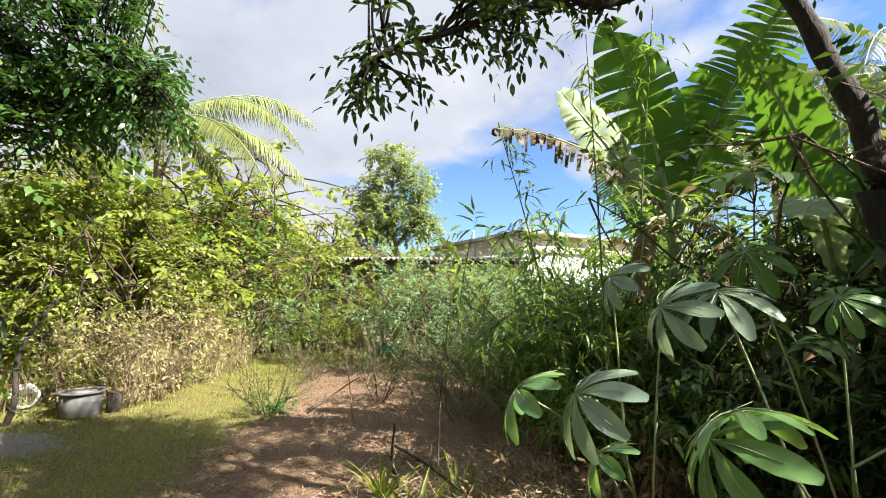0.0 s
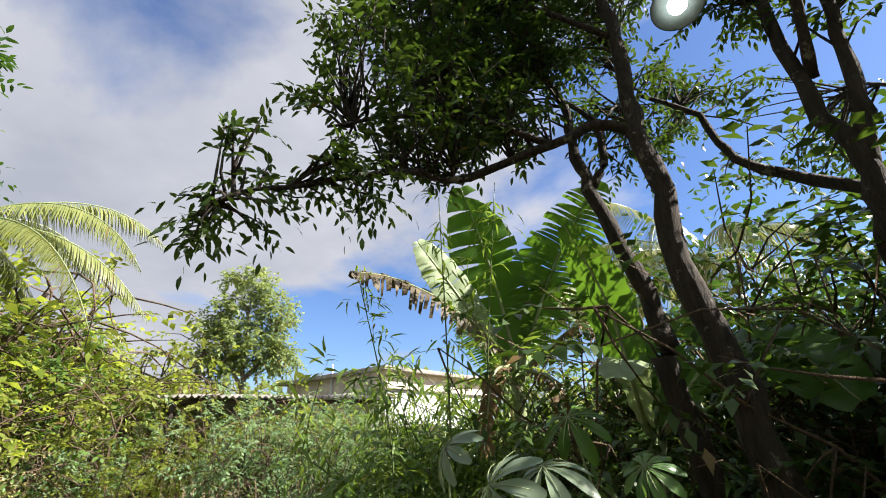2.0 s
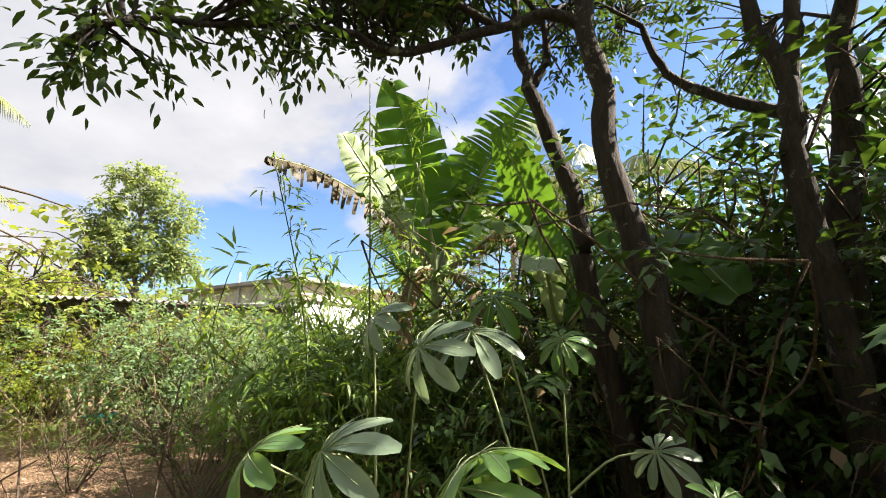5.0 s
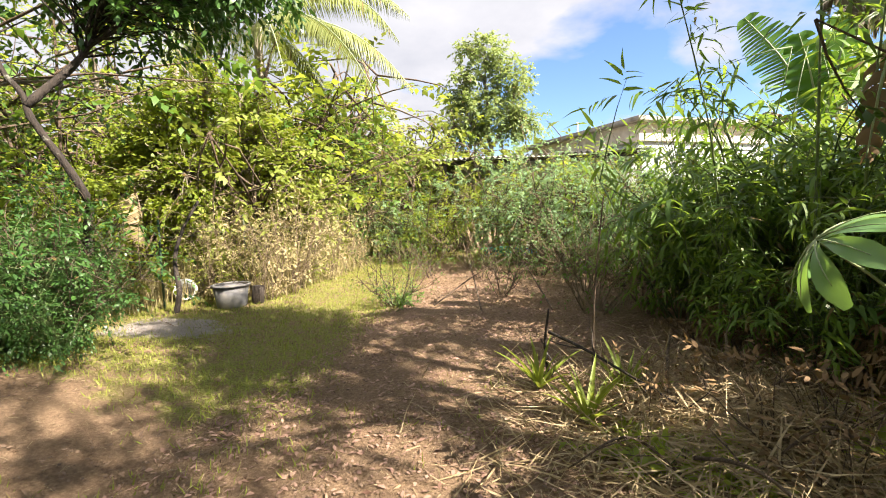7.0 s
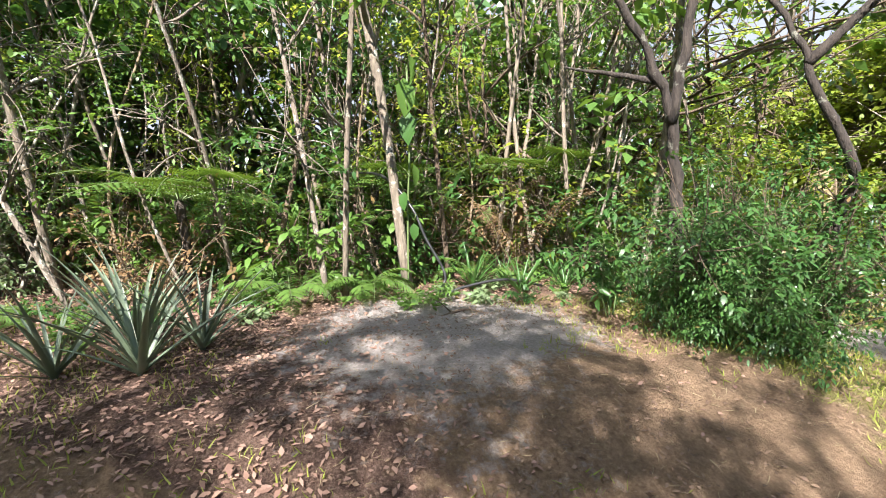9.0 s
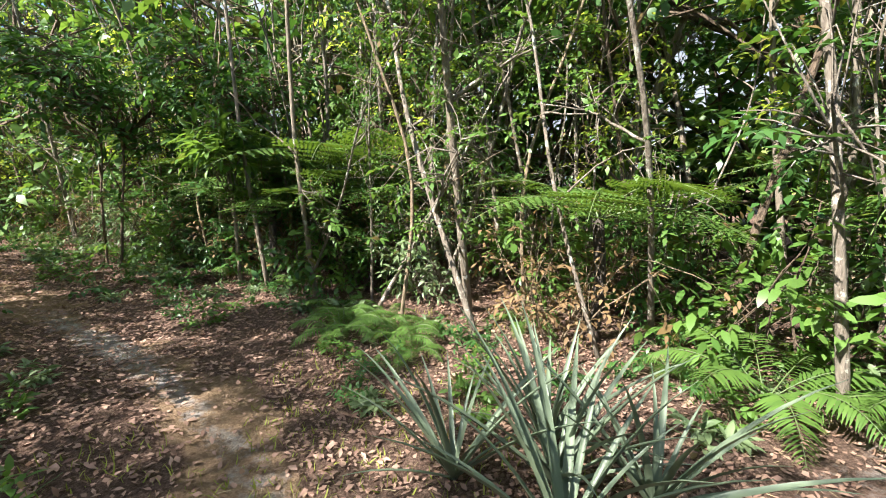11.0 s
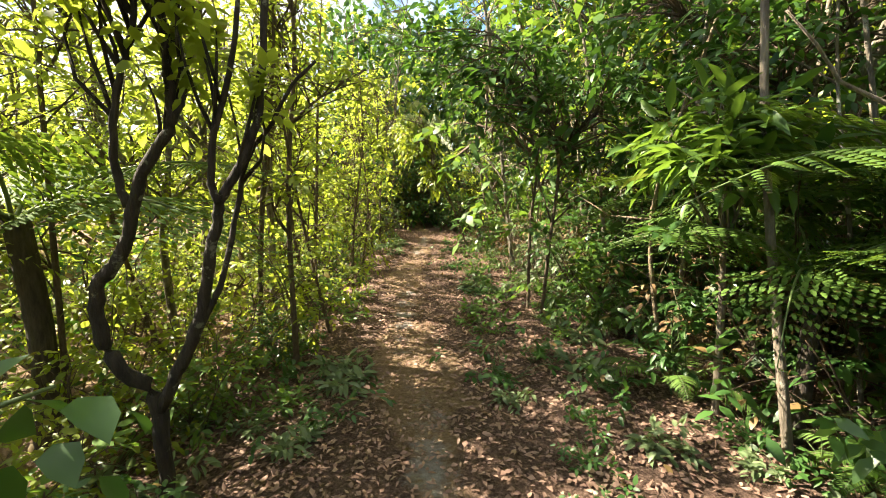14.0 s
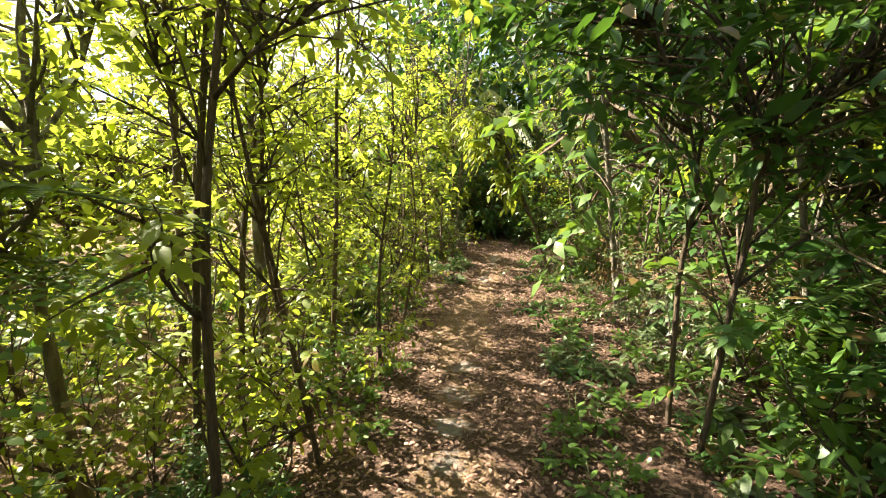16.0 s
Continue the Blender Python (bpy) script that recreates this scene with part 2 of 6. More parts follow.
class Geo:
    """Gathers triangles and turns them into one mesh."""

    def __init__(self):
        self.v, self.f, self.n = [], [], 0

    def add(self, v, f):
        v = np.asarray(v, float).reshape(-1, 3)
        self.v.append(v)
        self.f.append(np.asarray(f).reshape(-1, 3) + self.n)
        self.n += len(v)
        return self

    def leaves(self, p, d, nrm, length, width, tmpl=OVAL):
        p = np.asarray(p, float).reshape(-1, 3)
        k = len(p)
        if not k:
            return self
        x = unit(np.broadcast_to(d, p.shape))
        y = unit(np.cross(np.broadcast_to(nrm, p.shape), x))
        z = np.cross(x, y)
        length = np.broadcast_to(np.asarray(length, float), (k,))[:, None, None]
        width = np.broadcast_to(np.asarray(width, float), (k,))[:, None, None]
        t, f = tmpl
        v = (p[:, None] + x[:, None] * t[None, :, :1] * length + y[:, None] * t[None, :, 1:2] * width + z[:, None] * t[None, :, 2:] * length)
        fs = f[None] + (np.arange(k) * len(t))[:, None, None]
        return self.add(v, fs)

    def tube(self, pts, radii, sides=6):
        pts = np.asarray(pts, float)
        k = len(pts)
        radii = np.broadcast_to(np.asarray(radii, float), (k,))
        tan = unit(np.gradient(pts, axis=0))
        ref = np.where(np.abs(tan[:, 2:]) > 0.9, (1.0, 0.0, 0.0), (0.0, 0.0, 1.0))
        a = unit(np.cross(tan, ref))
        b = np.cross(tan, a)
        th = np.arange(sides) * 2 * np.pi / sides
        ring = pts[:, None] + radii[:, None, None] * (a[:, None] * np.cos(th)[None, :, None] + b[:, None] * np.sin(th)[None, :, None])
        i, j = np.meshgrid(np.arange(k - 1), np.arange(sides), indexing="ij")
        p0, p1 = i * sides + j, i * sides + (j + 1) % sides
        f = np.concatenate([np.stack([p0, p1, p1 + sides], -1).reshape(-1, 3), np.stack([p0, p1 + sides, p0 + sides], -1).reshape(-1, 3)])
        v = np.concatenate([ring.reshape(-1, 3), pts[:1], pts[-1:]])
        c0, c1, jj = k * sides, k * sides + 1, np.arange(sides)
        caps = np.concatenate([np.stack([np.full(sides, c0), (jj + 1) % sides, jj], -1),
                               np.stack([np.full(sides, c1), (k - 1) * sides + jj, (k - 1) * sides + (jj + 1) % sides], -1)])
        return self.add(v, np.concatenate([f, caps]))

    def mesh(self, name, mat, smooth=False):
        v = np.concatenate(self.v) if self.v else np.zeros((0, 3))
        f = np.concatenate(self.f).astype(np.int32) if self.f else np.zeros((0, 3), np.int32)
        me = bpy.data.meshes.new(name)
        me.vertices.add(len(v))
        me.vertices.foreach_set("co", v.astype(np.float32).ravel())
        me.loops.add(f.size)
        me.loops.foreach_set("vertex_index", f.ravel())
        me.polygons.add(len(f))
        me.polygons.foreach_set("loop_start", np.arange(0, f.size, 3, dtype=np.int32))
        if smooth:
            me.polygons.foreach_set("use_smooth", np.ones(len(f), bool))
        me.update(calc_edges=True)
        me.materials.append(mat)
        return me


def part(name, geo, mat, parent, label="", smooth=False, m=None):
    """One mesh object under a thing or a part."""
    ob = new(name, geo.mesh(name, mat, smooth) if isinstance(geo, Geo) else geo)
    ob.parent = parent
    if m is not None:
        ob.matrix_basis = m
    return tagged(ob, label)


def thing(name, label, category, group="", at=None, kind=""):
    return_ob = new(name)
    if at is not None:
        return_ob.matrix_basis = at if isinstance(at, Matrix) else pose(*at)
    return tagged(return_ob, label, category, group, kind)


def solid(name, geo, mat, label, category, kind="", smooth=False, group=""):
    return tagged(new(name, geo.mesh(name, mat, smooth)), label, category, group, kind)


def curve_pts(ctrl, n):
    """A smooth line through a few points."""
    c = np.asarray(ctrl, float)
    c = np.concatenate([2 * c[:1] - c[1:2], c, 2 * c[-1:] - c[-2:-1]])
    out = []
    segs = len(c) - 3
    for s in np.linspace(0, segs - 1e-6, n):
        i, t = int(s), s - int(s)
        p0, p1, p2, p3 = c[i:i + 4]
        out.append(0.5 * (2 * p1 + (p2 - p0) * t + (2 * p0 - 5 * p1 + 4 * p2 - p3) * t * t + (3 * p1 - p0 - 3 * p2 + p3) * t ** 3))
    return np.array(out)


def wander(p, d, length, n=7, bend=0.25, lift=0.0):
    """A line that starts at p towards d and strays a little."""
    pts, d = [np.asarray(p, float)], unit(d)
    for _ in range(n - 1):
        d = unit(d + rng.normal(0, bend, 3) / math.sqrt(n) + (0, 0, lift / n))
        pts.append(pts[-1] + d * length / (n - 1))
    return np.array(pts)


def spray(geo, a, t, k, reach, leaf_l, leaf_w, droop=0.25, tmpl=OVAL, open_=0.9):
    """Leaves set in turn on both sides of short twigs that start at a and run along t."""
    a, t = np.asarray(a, float), unit(t)
    side = unit(np.cross(t, (0, 0, 1.0)) + rng.normal(0, 0.25, t.shape))
    for i in range(k):
        s = (i + 0.6) / k
        sg = 1 if i % 2 else -1
        if i == k - 1:
            sg = 0.0
        p = a + t * reach * s + (0, 0, -droop * reach * s * s)
        d = unit(t * 0.55 + side * sg * open_ + rng.normal(0, 0.22, t.shape) + (0, 0, -droop))
        nr = unit(rng.normal(0, 0.35, t.shape) + (0, 0, 1.0))
        sc = rng.uniform(0.75, 1.2, len(a))
        geo.leaves(p, d, nr, leaf_l * sc, leaf_w * sc, tmpl)


def in_ball(n, shell=0.0):
    d = unit(rng.normal(size=(n, 3)))
    return d * (rng.uniform(shell ** 3, 1, (n, 1)) ** (1 / 3))


def blob_points(blobs, n, clumped=False):
    """Points spread through ellipsoids (centre, radii), by their size; clumped leaves gaps between tufts."""
    w = np.array([b[1][0] * b[1][1] * b[1][2] for b in blobs]) ** 0.7
    cnt = np.maximum((w / w.sum() * n).astype(int), 3)
    out = []
    for (c, r), k in zip(blobs, cnt):
        r = np.array(r)
        if not clumped:
            out.append(np.array(c) + in_ball(k, 0.25) * r)
            continue
        clumps = np.array(c) + in_ball(max(2, k // 6), 0.25) * r
        out.append(clumps[rng.integers(0, len(clumps), k)] + in_ball(k) * np.minimum(r * 0.5, 0.19 + 0.12 * r))
    return np.concatenate(out)


def twigs_to(geo, targets, skeleton, r=0.008, sides=3):
    """Bent twigs from the nearest point of the limbs out to each target; returns the way each one ends in."""
    ways = np.zeros_like(targets)
    for i, q in enumerate(targets):
        d = np.linalg.norm(skeleton - q + (0, 0, 0.35), axis=1)
        s = skeleton[np.argsort(d)[rng.integers(0, min(7, len(d)))]]
        mid = (s + q) / 2 + rng.normal(0, 0.08, 3) * np.linalg.norm(q - s) + (0, 0, 0.06 * np.linalg.norm(q - s))
        pts = curve_pts([s, mid, q], 4)
        geo.tube(pts, np.linspace(r * 1.6, r * 0.5, 4), sides)
        ways[i] = pts[-1] - pts[-2]
    return unit(ways + 1e-6)


# ---------------------------------------------------------------- ground
def step01(a, b, x):
    t = np.clip((np.asarray(x, float) - a) / (b - a), 0, 1)
    return t * t * (3 - 2 * t)


_wave = [(rng.uniform(0.25, 2.6), rng.uniform(0, 6.28), rng.uniform(0, 6.28), rng.uniform(0, 6.28)) for _ in range(26)]


def rough(x, y, scale=1.0):
    """Smooth unevenness of about unit size."""
    s = 0
    for f, a, p, q in _wave:
        s = s + np.sin((x * math.cos(a) + y * math.sin(a)) * f * scale * 2.2 + p) / (0.6 + f)
    return s / 6.0


TRAIL = curve_pts([(-2.6, 0.3), (-3.9, -0.9), (-4.75, -2.4), (-5.05, -4.0), (-5.05, -6.0), (-4.95, -8.0), (-5.25, -12.0), (-5.8, -17.0), (-5.3, -21.0)], 60)


def trail_gap(x, y):
    x, y = np.atleast_1d(np.asarray(x, float)), np.atleast_1d(np.asarray(y, float))
    best = np.full(x.shape, 99.0)
    for px, py in TRAIL:
        best = np.minimum(best, np.hypot(x - px, y - py))
    return best


def height(x, y):
    x, y = np.asarray(x, float), np.asarray(y, float)
    up = step01(-2.7, -4.7, x) * step01(5.3, 3.0, y)
    z = 0.32 * up + 0.09 * np.exp(-((x + 5.4) / 1.5) ** 2 - ((y - 0.9) / 1.3) ** 2)
    z = z - 0.10 * np.exp(-((x + 5.2) / 1.2) ** 2 - ((y + 2.4) / 1.0) ** 2)
    z = z + 0.012 * np.clip(-3 - y, 0, 20) * up
    z = z + 0.13 * np.clip(-x - 7.6, 0, 25) * step01(7.0, 10.0, y)
    bed = step01(-2.9, -2.5, x) * step01(0.6, 0.2, x) * step01(4.6, 5.2, y) * step01(12.4, 11.6, y)
    z = z + 0.05 * bed + 0.03 * bed * np.sin(y * 4.5 + x)
    return z + 0.035 * rough(x, y) + 0.012 * rough(x, y, 3.1) + 0.006 * rough(x + 9, y, 8.0)


def ground_z(x, y):
    return float(height(np.array([x]), np.array([y]))[0])


def axis_lines(lo, hi, fine, far):
    mid = np.arange(lo, hi + 1e-6, fine)
    out = [fine]
    while sum(out) < far:
        out.append(out[-1] * 1.22)
    c = np.cumsum(out)
    return np.concatenate([lo - c[::-1], mid, hi + c])


gx, gy = axis_lines(-8.6, 3.2, 0.095, 900), axis_lines(-11.0, 8.5, 0.095, 900)
GX, GY = np.meshgrid(gx, gy, indexing="ij")
GZ = height(GX, GY) * np.exp(-np.maximum(np.hypot(GX, GY) - 60, 0) / 60)
ni, nj = GX.shape
ii, jj = np.meshgrid(np.arange(ni - 1), np.arange(nj - 1), indexing="ij")
q0 = (ii * nj + jj).ravel()
gg = Geo().add(np.stack([GX, GY, GZ], -1), np.concatenate([np.stack([q0, q0 + nj, q0 + nj + 1], -1), np.stack([q0, q0 + nj + 1, q0 + 1], -1)]))


def soil_masks(x, y):
    """How much grass, pale sand and leaf litter covers the soil at a place."""
    n1, n2 = rough(x, y, 1.2), rough(x + 31, y - 7, 2.7)
    tg = trail_gap(x.ravel(), y.ravel()).reshape(x.shape)
    lawn = step01(-1.9, -3.0, x - 0.35 * n1 + 0.12 * (y - 6)) * step01(2.4, 3.6, y + 0.5 * n2) * step01(-7.6, -6.4, x + 0.3 * n2)
    lawn = np.maximum(lawn, step01(11.4, 13.0, y))
    lawn = np.maximum(lawn, 0.3 * step01(0.1, 0.6, n2) * step01(-1.5, 0.5, y) * step01(-4.6, -3.4, x))
    sand = np.exp(-((x + 5.6) / 1.35) ** 2 - ((y - 1.0) / 1.15) ** 2) * 1.3 + 0.22 * n2
    sand = np.maximum(sand, 1.1 * np.exp(-((x + 5.2) / 0.9) ** 2 - ((y - 5.4) / 0.6) ** 2) + 0.2 * n2)
    sand = np.maximum(sand, (0.85 - tg / 0.34) * step01(0.5, -1.5, y) * (0.75 + 0.5 * n2))
    litter = step01(0.08, 0.4, tg + 0.25 * n2) * step01(1.6, -0.2, y) * step01(-2.0, -3.6, x)
    litter = np.maximum(litter, step01(-6.3, -7.2, x) * step01(5.5, 4.0, y))
    return np.clip(lawn, 0, 1), np.clip(sand, 0, 1), np.clip(litter, 0, 1)


m, nt, p = blank("ground_soil")
tc = nt.nodes.new("ShaderNodeTexCoord")
ob_c = tc.outputs["Object"]


def attr_node(name):
    a = nt.nodes.new("ShaderNodeAttribute")
    a.attribute_name = name
    return a.outputs["Fac"]


fine = noise_node(nt, ob_c, 38.0, 6.0, 0.7)
broad = noise_node(nt, ob_c, 2.3, 6.0, 0.6)
soil = ramp_node(nt, fine, [(0.3, (0.085, 0.048, 0.03)), (0.5, (0.22, 0.14, 0.085)), (0.75, (0.42, 0.30, 0.195))])
soil = mix_col(nt, broad, soil, mix_col(nt, fine, (0.17, 0.10, 0.06), (0.40, 0.285, 0.18)))
turf = ramp_node(nt, fine, [(0.3, (0.10, 0.105, 0.025)), (0.55, (0.26, 0.25, 0.07)), (0.8, (0.42, 0.36, 0.16))])
turf = mix_col(nt, ramp_node(nt, noise_node(nt, ob_c, 4.5, 6.0, 0.7), [(0.46, (0, 0, 0)), (0.62, (1, 1, 1))]), turf, soil)
sandc = ramp_node(nt, fine, [(0.25, (0.22, 0.185, 0.165)), (0.55, (0.36, 0.32, 0.295)), (0.8, (0.50, 0.455, 0.43))])
littc = ramp_node(nt, noise_node(nt, ob_c, 55.0, 5.0, 0.75), [(0.3, (0.045, 0.026, 0.02)), (0.5, (0.14, 0.085, 0.062)), (0.72, (0.29, 0.20, 0.155))])


def edge(name):
    return ramp_node(nt, math_node(nt, "ADD", attr_node(name), math_node(nt, "MULTIPLY", math_node(nt, "SUBTRACT", noise_node(nt, ob_c, 9.0, 6.0, 0.7), 0.5), 1.3)),
                     [(0.36, (0, 0, 0)), (0.64, (1, 1, 1))])


col = mix_col(nt, edge("litter"), soil, littc)
col = mix_col(nt, edge("lawn"), col, turf)
col = mix_col(nt, edge("sand"), col, sandc)
link(nt, col, p.inputs["Base Color"])
p.inputs["Roughness"].default_value = 0.95
p.inputs["Specular IOR Level"].default_value = 0.2
bump(nt, p, math_node(nt, "ADD", noise_node(nt, ob_c, 60.0, 6.0, 0.75), noise_node(nt, ob_c, 14.0, 5.0, 0.7)), 1.0, 0.05)
M_GROUND = m
ground = solid("ground", gg, M_GROUND, "uneven brown soil with grass, sand and leaf litter", "ground", "structure", True)
for nm, vals in zip(("lawn", "sand", "litter"), soil_masks(GX, GY)):
    at_ = ground.data.attributes.new(nm, "FLOAT", "POINT")
    at_.data.foreach_set("value", vals.astype(np.float32).ravel())


# ---------------------------------------------------------------- plants, kind by kind
def set_tree(name, label, base, trunks, blobs, n_twigs, leaf, mats, crown_label="", k=7, limbs_auto=0, reach=0.35, tmpl=OVAL, group="", droop=0.3, clumped=False):
    """A tree from trunk and limb lines (ctrl, r0, r1); the crown fills blobs. Lines are in the world, base is its foot."""
    leaf_l, leaf_w = leaf
    bark, leafm = mats
    tree = thing(name, label, "tree", group, (*base, 0, 0, 0))
    off = np.array(base)
    skel = []
    for i, (ctrl, r0, r1) in enumerate(trunks):
        n = max(10, 4 * len(ctrl))
        pts = curve_pts(ctrl, n)
        pts[1:-1] += rng.normal(0, r0 * 0.12, (n - 2, 3))
        g = Geo().tube(pts - off, np.linspace(r0, r1, n) * (1 + 0.07 * np.sin(np.arange(n) * 2.1)), 10)
        part("trunk" if i == 0 else "limb", g, bark, tree, smooth=True)
        skel.append(pts[n // 3:])
    skel = np.concatenate(skel)
    for b in range(limbs_auto):
        c, r = blobs[b % len(blobs)]
        q = np.array(c) + in_ball(1)[0] * np.array(r) * 0.6
        s = skel[np.argmin(np.linalg.norm(skel - q + (0, 0, 0.5), axis=1))]
        mid = (s + q) / 2 + rng.normal(0, 0.12, 3) * np.linalg.norm(q - s)
        pts = curve_pts([s, mid, q], 9)
        part("limb", Geo().tube(pts - off, np.linspace(0.018, 0.006, 9), 6), bark, tree, smooth=True)
        skel = np.concatenate([skel, pts])
    tg = blob_points(blobs, n_twigs, clumped)
    tw = Geo()
    ways = twigs_to(tw, tg, skel)
    tagged(part("twig_growth", Geo().add(np.concatenate(tw.v) - off, np.concatenate(tw.f)), bark, tree), kind="stuff")
    cr = Geo()
    spray(cr, tg - ways * reach * 0.4 - off, ways, k, reach, leaf_l, leaf_w, droop, tmpl)
    w2 = unit(ways + rng.normal(0, 0.8, ways.shape))
    spray(cr, tg - ways * reach * 0.5 - off, w2, k, reach * 0.9, leaf_l, leaf_w, droop, tmpl)
    w3 = unit(ways + rng.normal(0, 1.0, ways.shape))
    spray(cr, tg - ways * reach * 0.7 - off, w3, k, reach * 0.8, leaf_l, leaf_w, droop, tmpl)
    part("crown", cr, leafm, tree, crown_label)
    return tree


def make_sapling(label, h, r, leaf, mats, n_limbs=4, n_twigs=60, low=0.45, spread=0.9, lean=0.08, k=6, reach=0.3, tmpl=OVAL):
    """A thin forest tree, built at the origin."""
    tree = thing("forest_sapling", label, "tree", "saplings of the wood")
    top = np.array([rng.normal(0, lean) * h, rng.normal(0, lean) * h, h])
    n = 16
    pts = curve_pts([(0, 0, -0.15), top * 0.33 + (*rng.normal(0, 0.06, 2), 0), top * 0.66 + (*rng.normal(0, 0.09, 2), 0), top], n)
    part("trunk", Geo().tube(pts, np.linspace(r, r * 0.3, n) * (1 + 0.06 * np.sin(np.arange(n) * 1.7)), 8), mats[0], tree, smooth=True)
    skel = [pts[int(n * low):]]
    for i in range(n_limbs):
        s = pts[int(n * (low * 0.8 + (0.95 - low * 0.8) * i / n_limbs))]
        a = i * 2.4 + rng.uniform(-0.5, 0.5)
        lb = wander(s, (math.cos(a), math.sin(a), rng.uniform(0.5, 1.2)), spread * rng.uniform(0.7, 1.3), 8, 0.45, 0.3)
        part("limb", Geo().tube(lb, np.linspace(r * 0.5, r * 0.16, 8), 6), mats[0], tree, smooth=True)
        skel.append(lb[2:])
    skel = np.concatenate(skel)
    tg = skel[rng.integers(0, len(skel), n_twigs)] + in_ball(n_twigs) * (spread * 0.6, spread * 0.6, spread * 0.45)
    tw = Geo()
    ways = twigs_to(tw, tg, skel, 0.006)
    tagged(part("twig_growth", tw, mats[0], tree), kind="stuff")
    cr = Geo()
    for q in range(2):
        w = unit(ways + rng.normal(0, 0.35 + 0.6 * q, ways.shape))
        spray(cr, tg - ways * reach * 0.4, w, k, reach, leaf[0], leaf[1], 0.3, tmpl)
    part("crown", cr, mats[1], tree)
    return tree


def make_shrub(name, label, h, w, n_stems, n_twigs, leaf, mats, k=6, reach=0.22, tmpl=OVAL, droop=0.25, group="", bare=0.0, rs=0.012, category="shrub", split=True):
    """A shrub of several stems, built at the origin."""
    sh = thing(name, label, category, group)
    st, skel = Geo(), []
    for i in range(n_stems):
        a = i * 2.4 + rng.uniform(-0.6, 0.6)
        rr = rng.uniform(0.0, 0.15) * w
        lb = wander((rr * math.cos(a), rr * math.sin(a), -0.05), (math.cos(a) * w / h * 0.8, math.sin(a) * w / h * 0.8, 1.0), h * rng.uniform(0.7, 1.05), 9, 0.4, 0.1)
        if split:
            part("stem", Geo().tube(lb, np.linspace(rs, rs * 0.3, 9), 5), mats[0], sh)
        else:
            st.tube(lb, np.linspace(rs, rs * 0.3, 9), 4)
        skel.append(lb[int(2 + 5 * bare):])
    skel = np.concatenate(skel)
    tg = skel[rng.integers(0, len(skel), n_twigs)] + in_ball(n_twigs) * (w * 0.42, w * 0.42, h * 0.2)
    tg[:, 2] = np.maximum(tg[:, 2], 0.05)
    ways = twigs_to(st, tg, skel, rs * 0.35)
    tagged(part("twig_growth", st, mats[0], sh), kind="stuff")
    cr = Geo()
    for q in range(2):
        wy = unit(ways + rng.normal(0, 0.3 + 0.5 * q, ways.shape))
        spray(cr, tg - ways * reach * 0.4, wy, k, reach, leaf[0], leaf[1], droop, tmpl)
    part("foliage", cr, mats[1], sh)
    return sh


def frond_geo(length, n_pairs, leaflet, width, arch=0.9, tmpl=LANCE, droop=0.3, taper=True, rachis=0.012, rise=0.9, lift=0.0):
    """One feathered leaf from the origin along x, arching over: rachis and leaflets apart."""
    s = np.linspace(0, 1, 14)
    pts = np.stack([length * (s - 0.12 * arch * s ** 3), np.zeros(14), length * (rise * s - arch * s * s)], -1)
    r = Geo().tube(pts, np.linspace(rachis, rachis * 0.3, 14), 5)
    g = Geo()
    ss = np.linspace(0.14, 0.99, n_pairs)
    pos = np.stack([np.interp(ss, s, pts[:, i]) for i in range(3)], -1)
    tan = unit(np.stack([np.interp(ss, s, np.gradient(pts[:, i])) for i in range(3)], -1))
    size = np.sin(np.pi * (0.12 + 0.86 * ss)) ** 0.7 if taper else np.ones(n_pairs)
    for sg in (-1, 1):
        d = unit(tan * 0.5 + np.array([0, sg, 0]) + rng.normal(0, 0.07, (n_pairs, 3)) + (0, 0, lift - droop))
        g.leaves(pos, d, (0, 0, 1.0), leaflet * size * rng.uniform(0.88, 1.1, n_pairs), width * size, tmpl)
    return r, g


def place(src, x, y, turn, scale=1.0, z=None, tilt=0.0, tilt_y=0.0):
    z = ground_z(x, y) if z is None else z
    return copy_thing(src, pose(x, y, z, tilt, tilt_y, turn) @ Matrix.Diagonal((scale, scale, scale, 1)))


def settle(src, x, y, turn=0.0, scale=1.0, z=None):
    """Move the first of a kind itself to its place."""
    src.matrix_basis = pose(x, y, ground_z(x, y) if z is None else z, 0, 0, turn) @ Matrix.Diagonal((scale, scale, scale, 1))
    return src


def scatter(srcs, spots, lo=0.8, hi=1.2, tilt=4.0):
    """The first spots take the originals, the others copies."""
    for i, (x, y) in enumerate(spots):
        src, a, s = srcs[i % len(srcs)], rng.uniform(0, 360), rng.uniform(lo, hi)
        if i < len(srcs):
            settle(src, x, y, a, s)
        else:
            place(src, x, y, a, s, None, rng.uniform(-tilt, tilt), rng.uniform(-tilt, tilt))


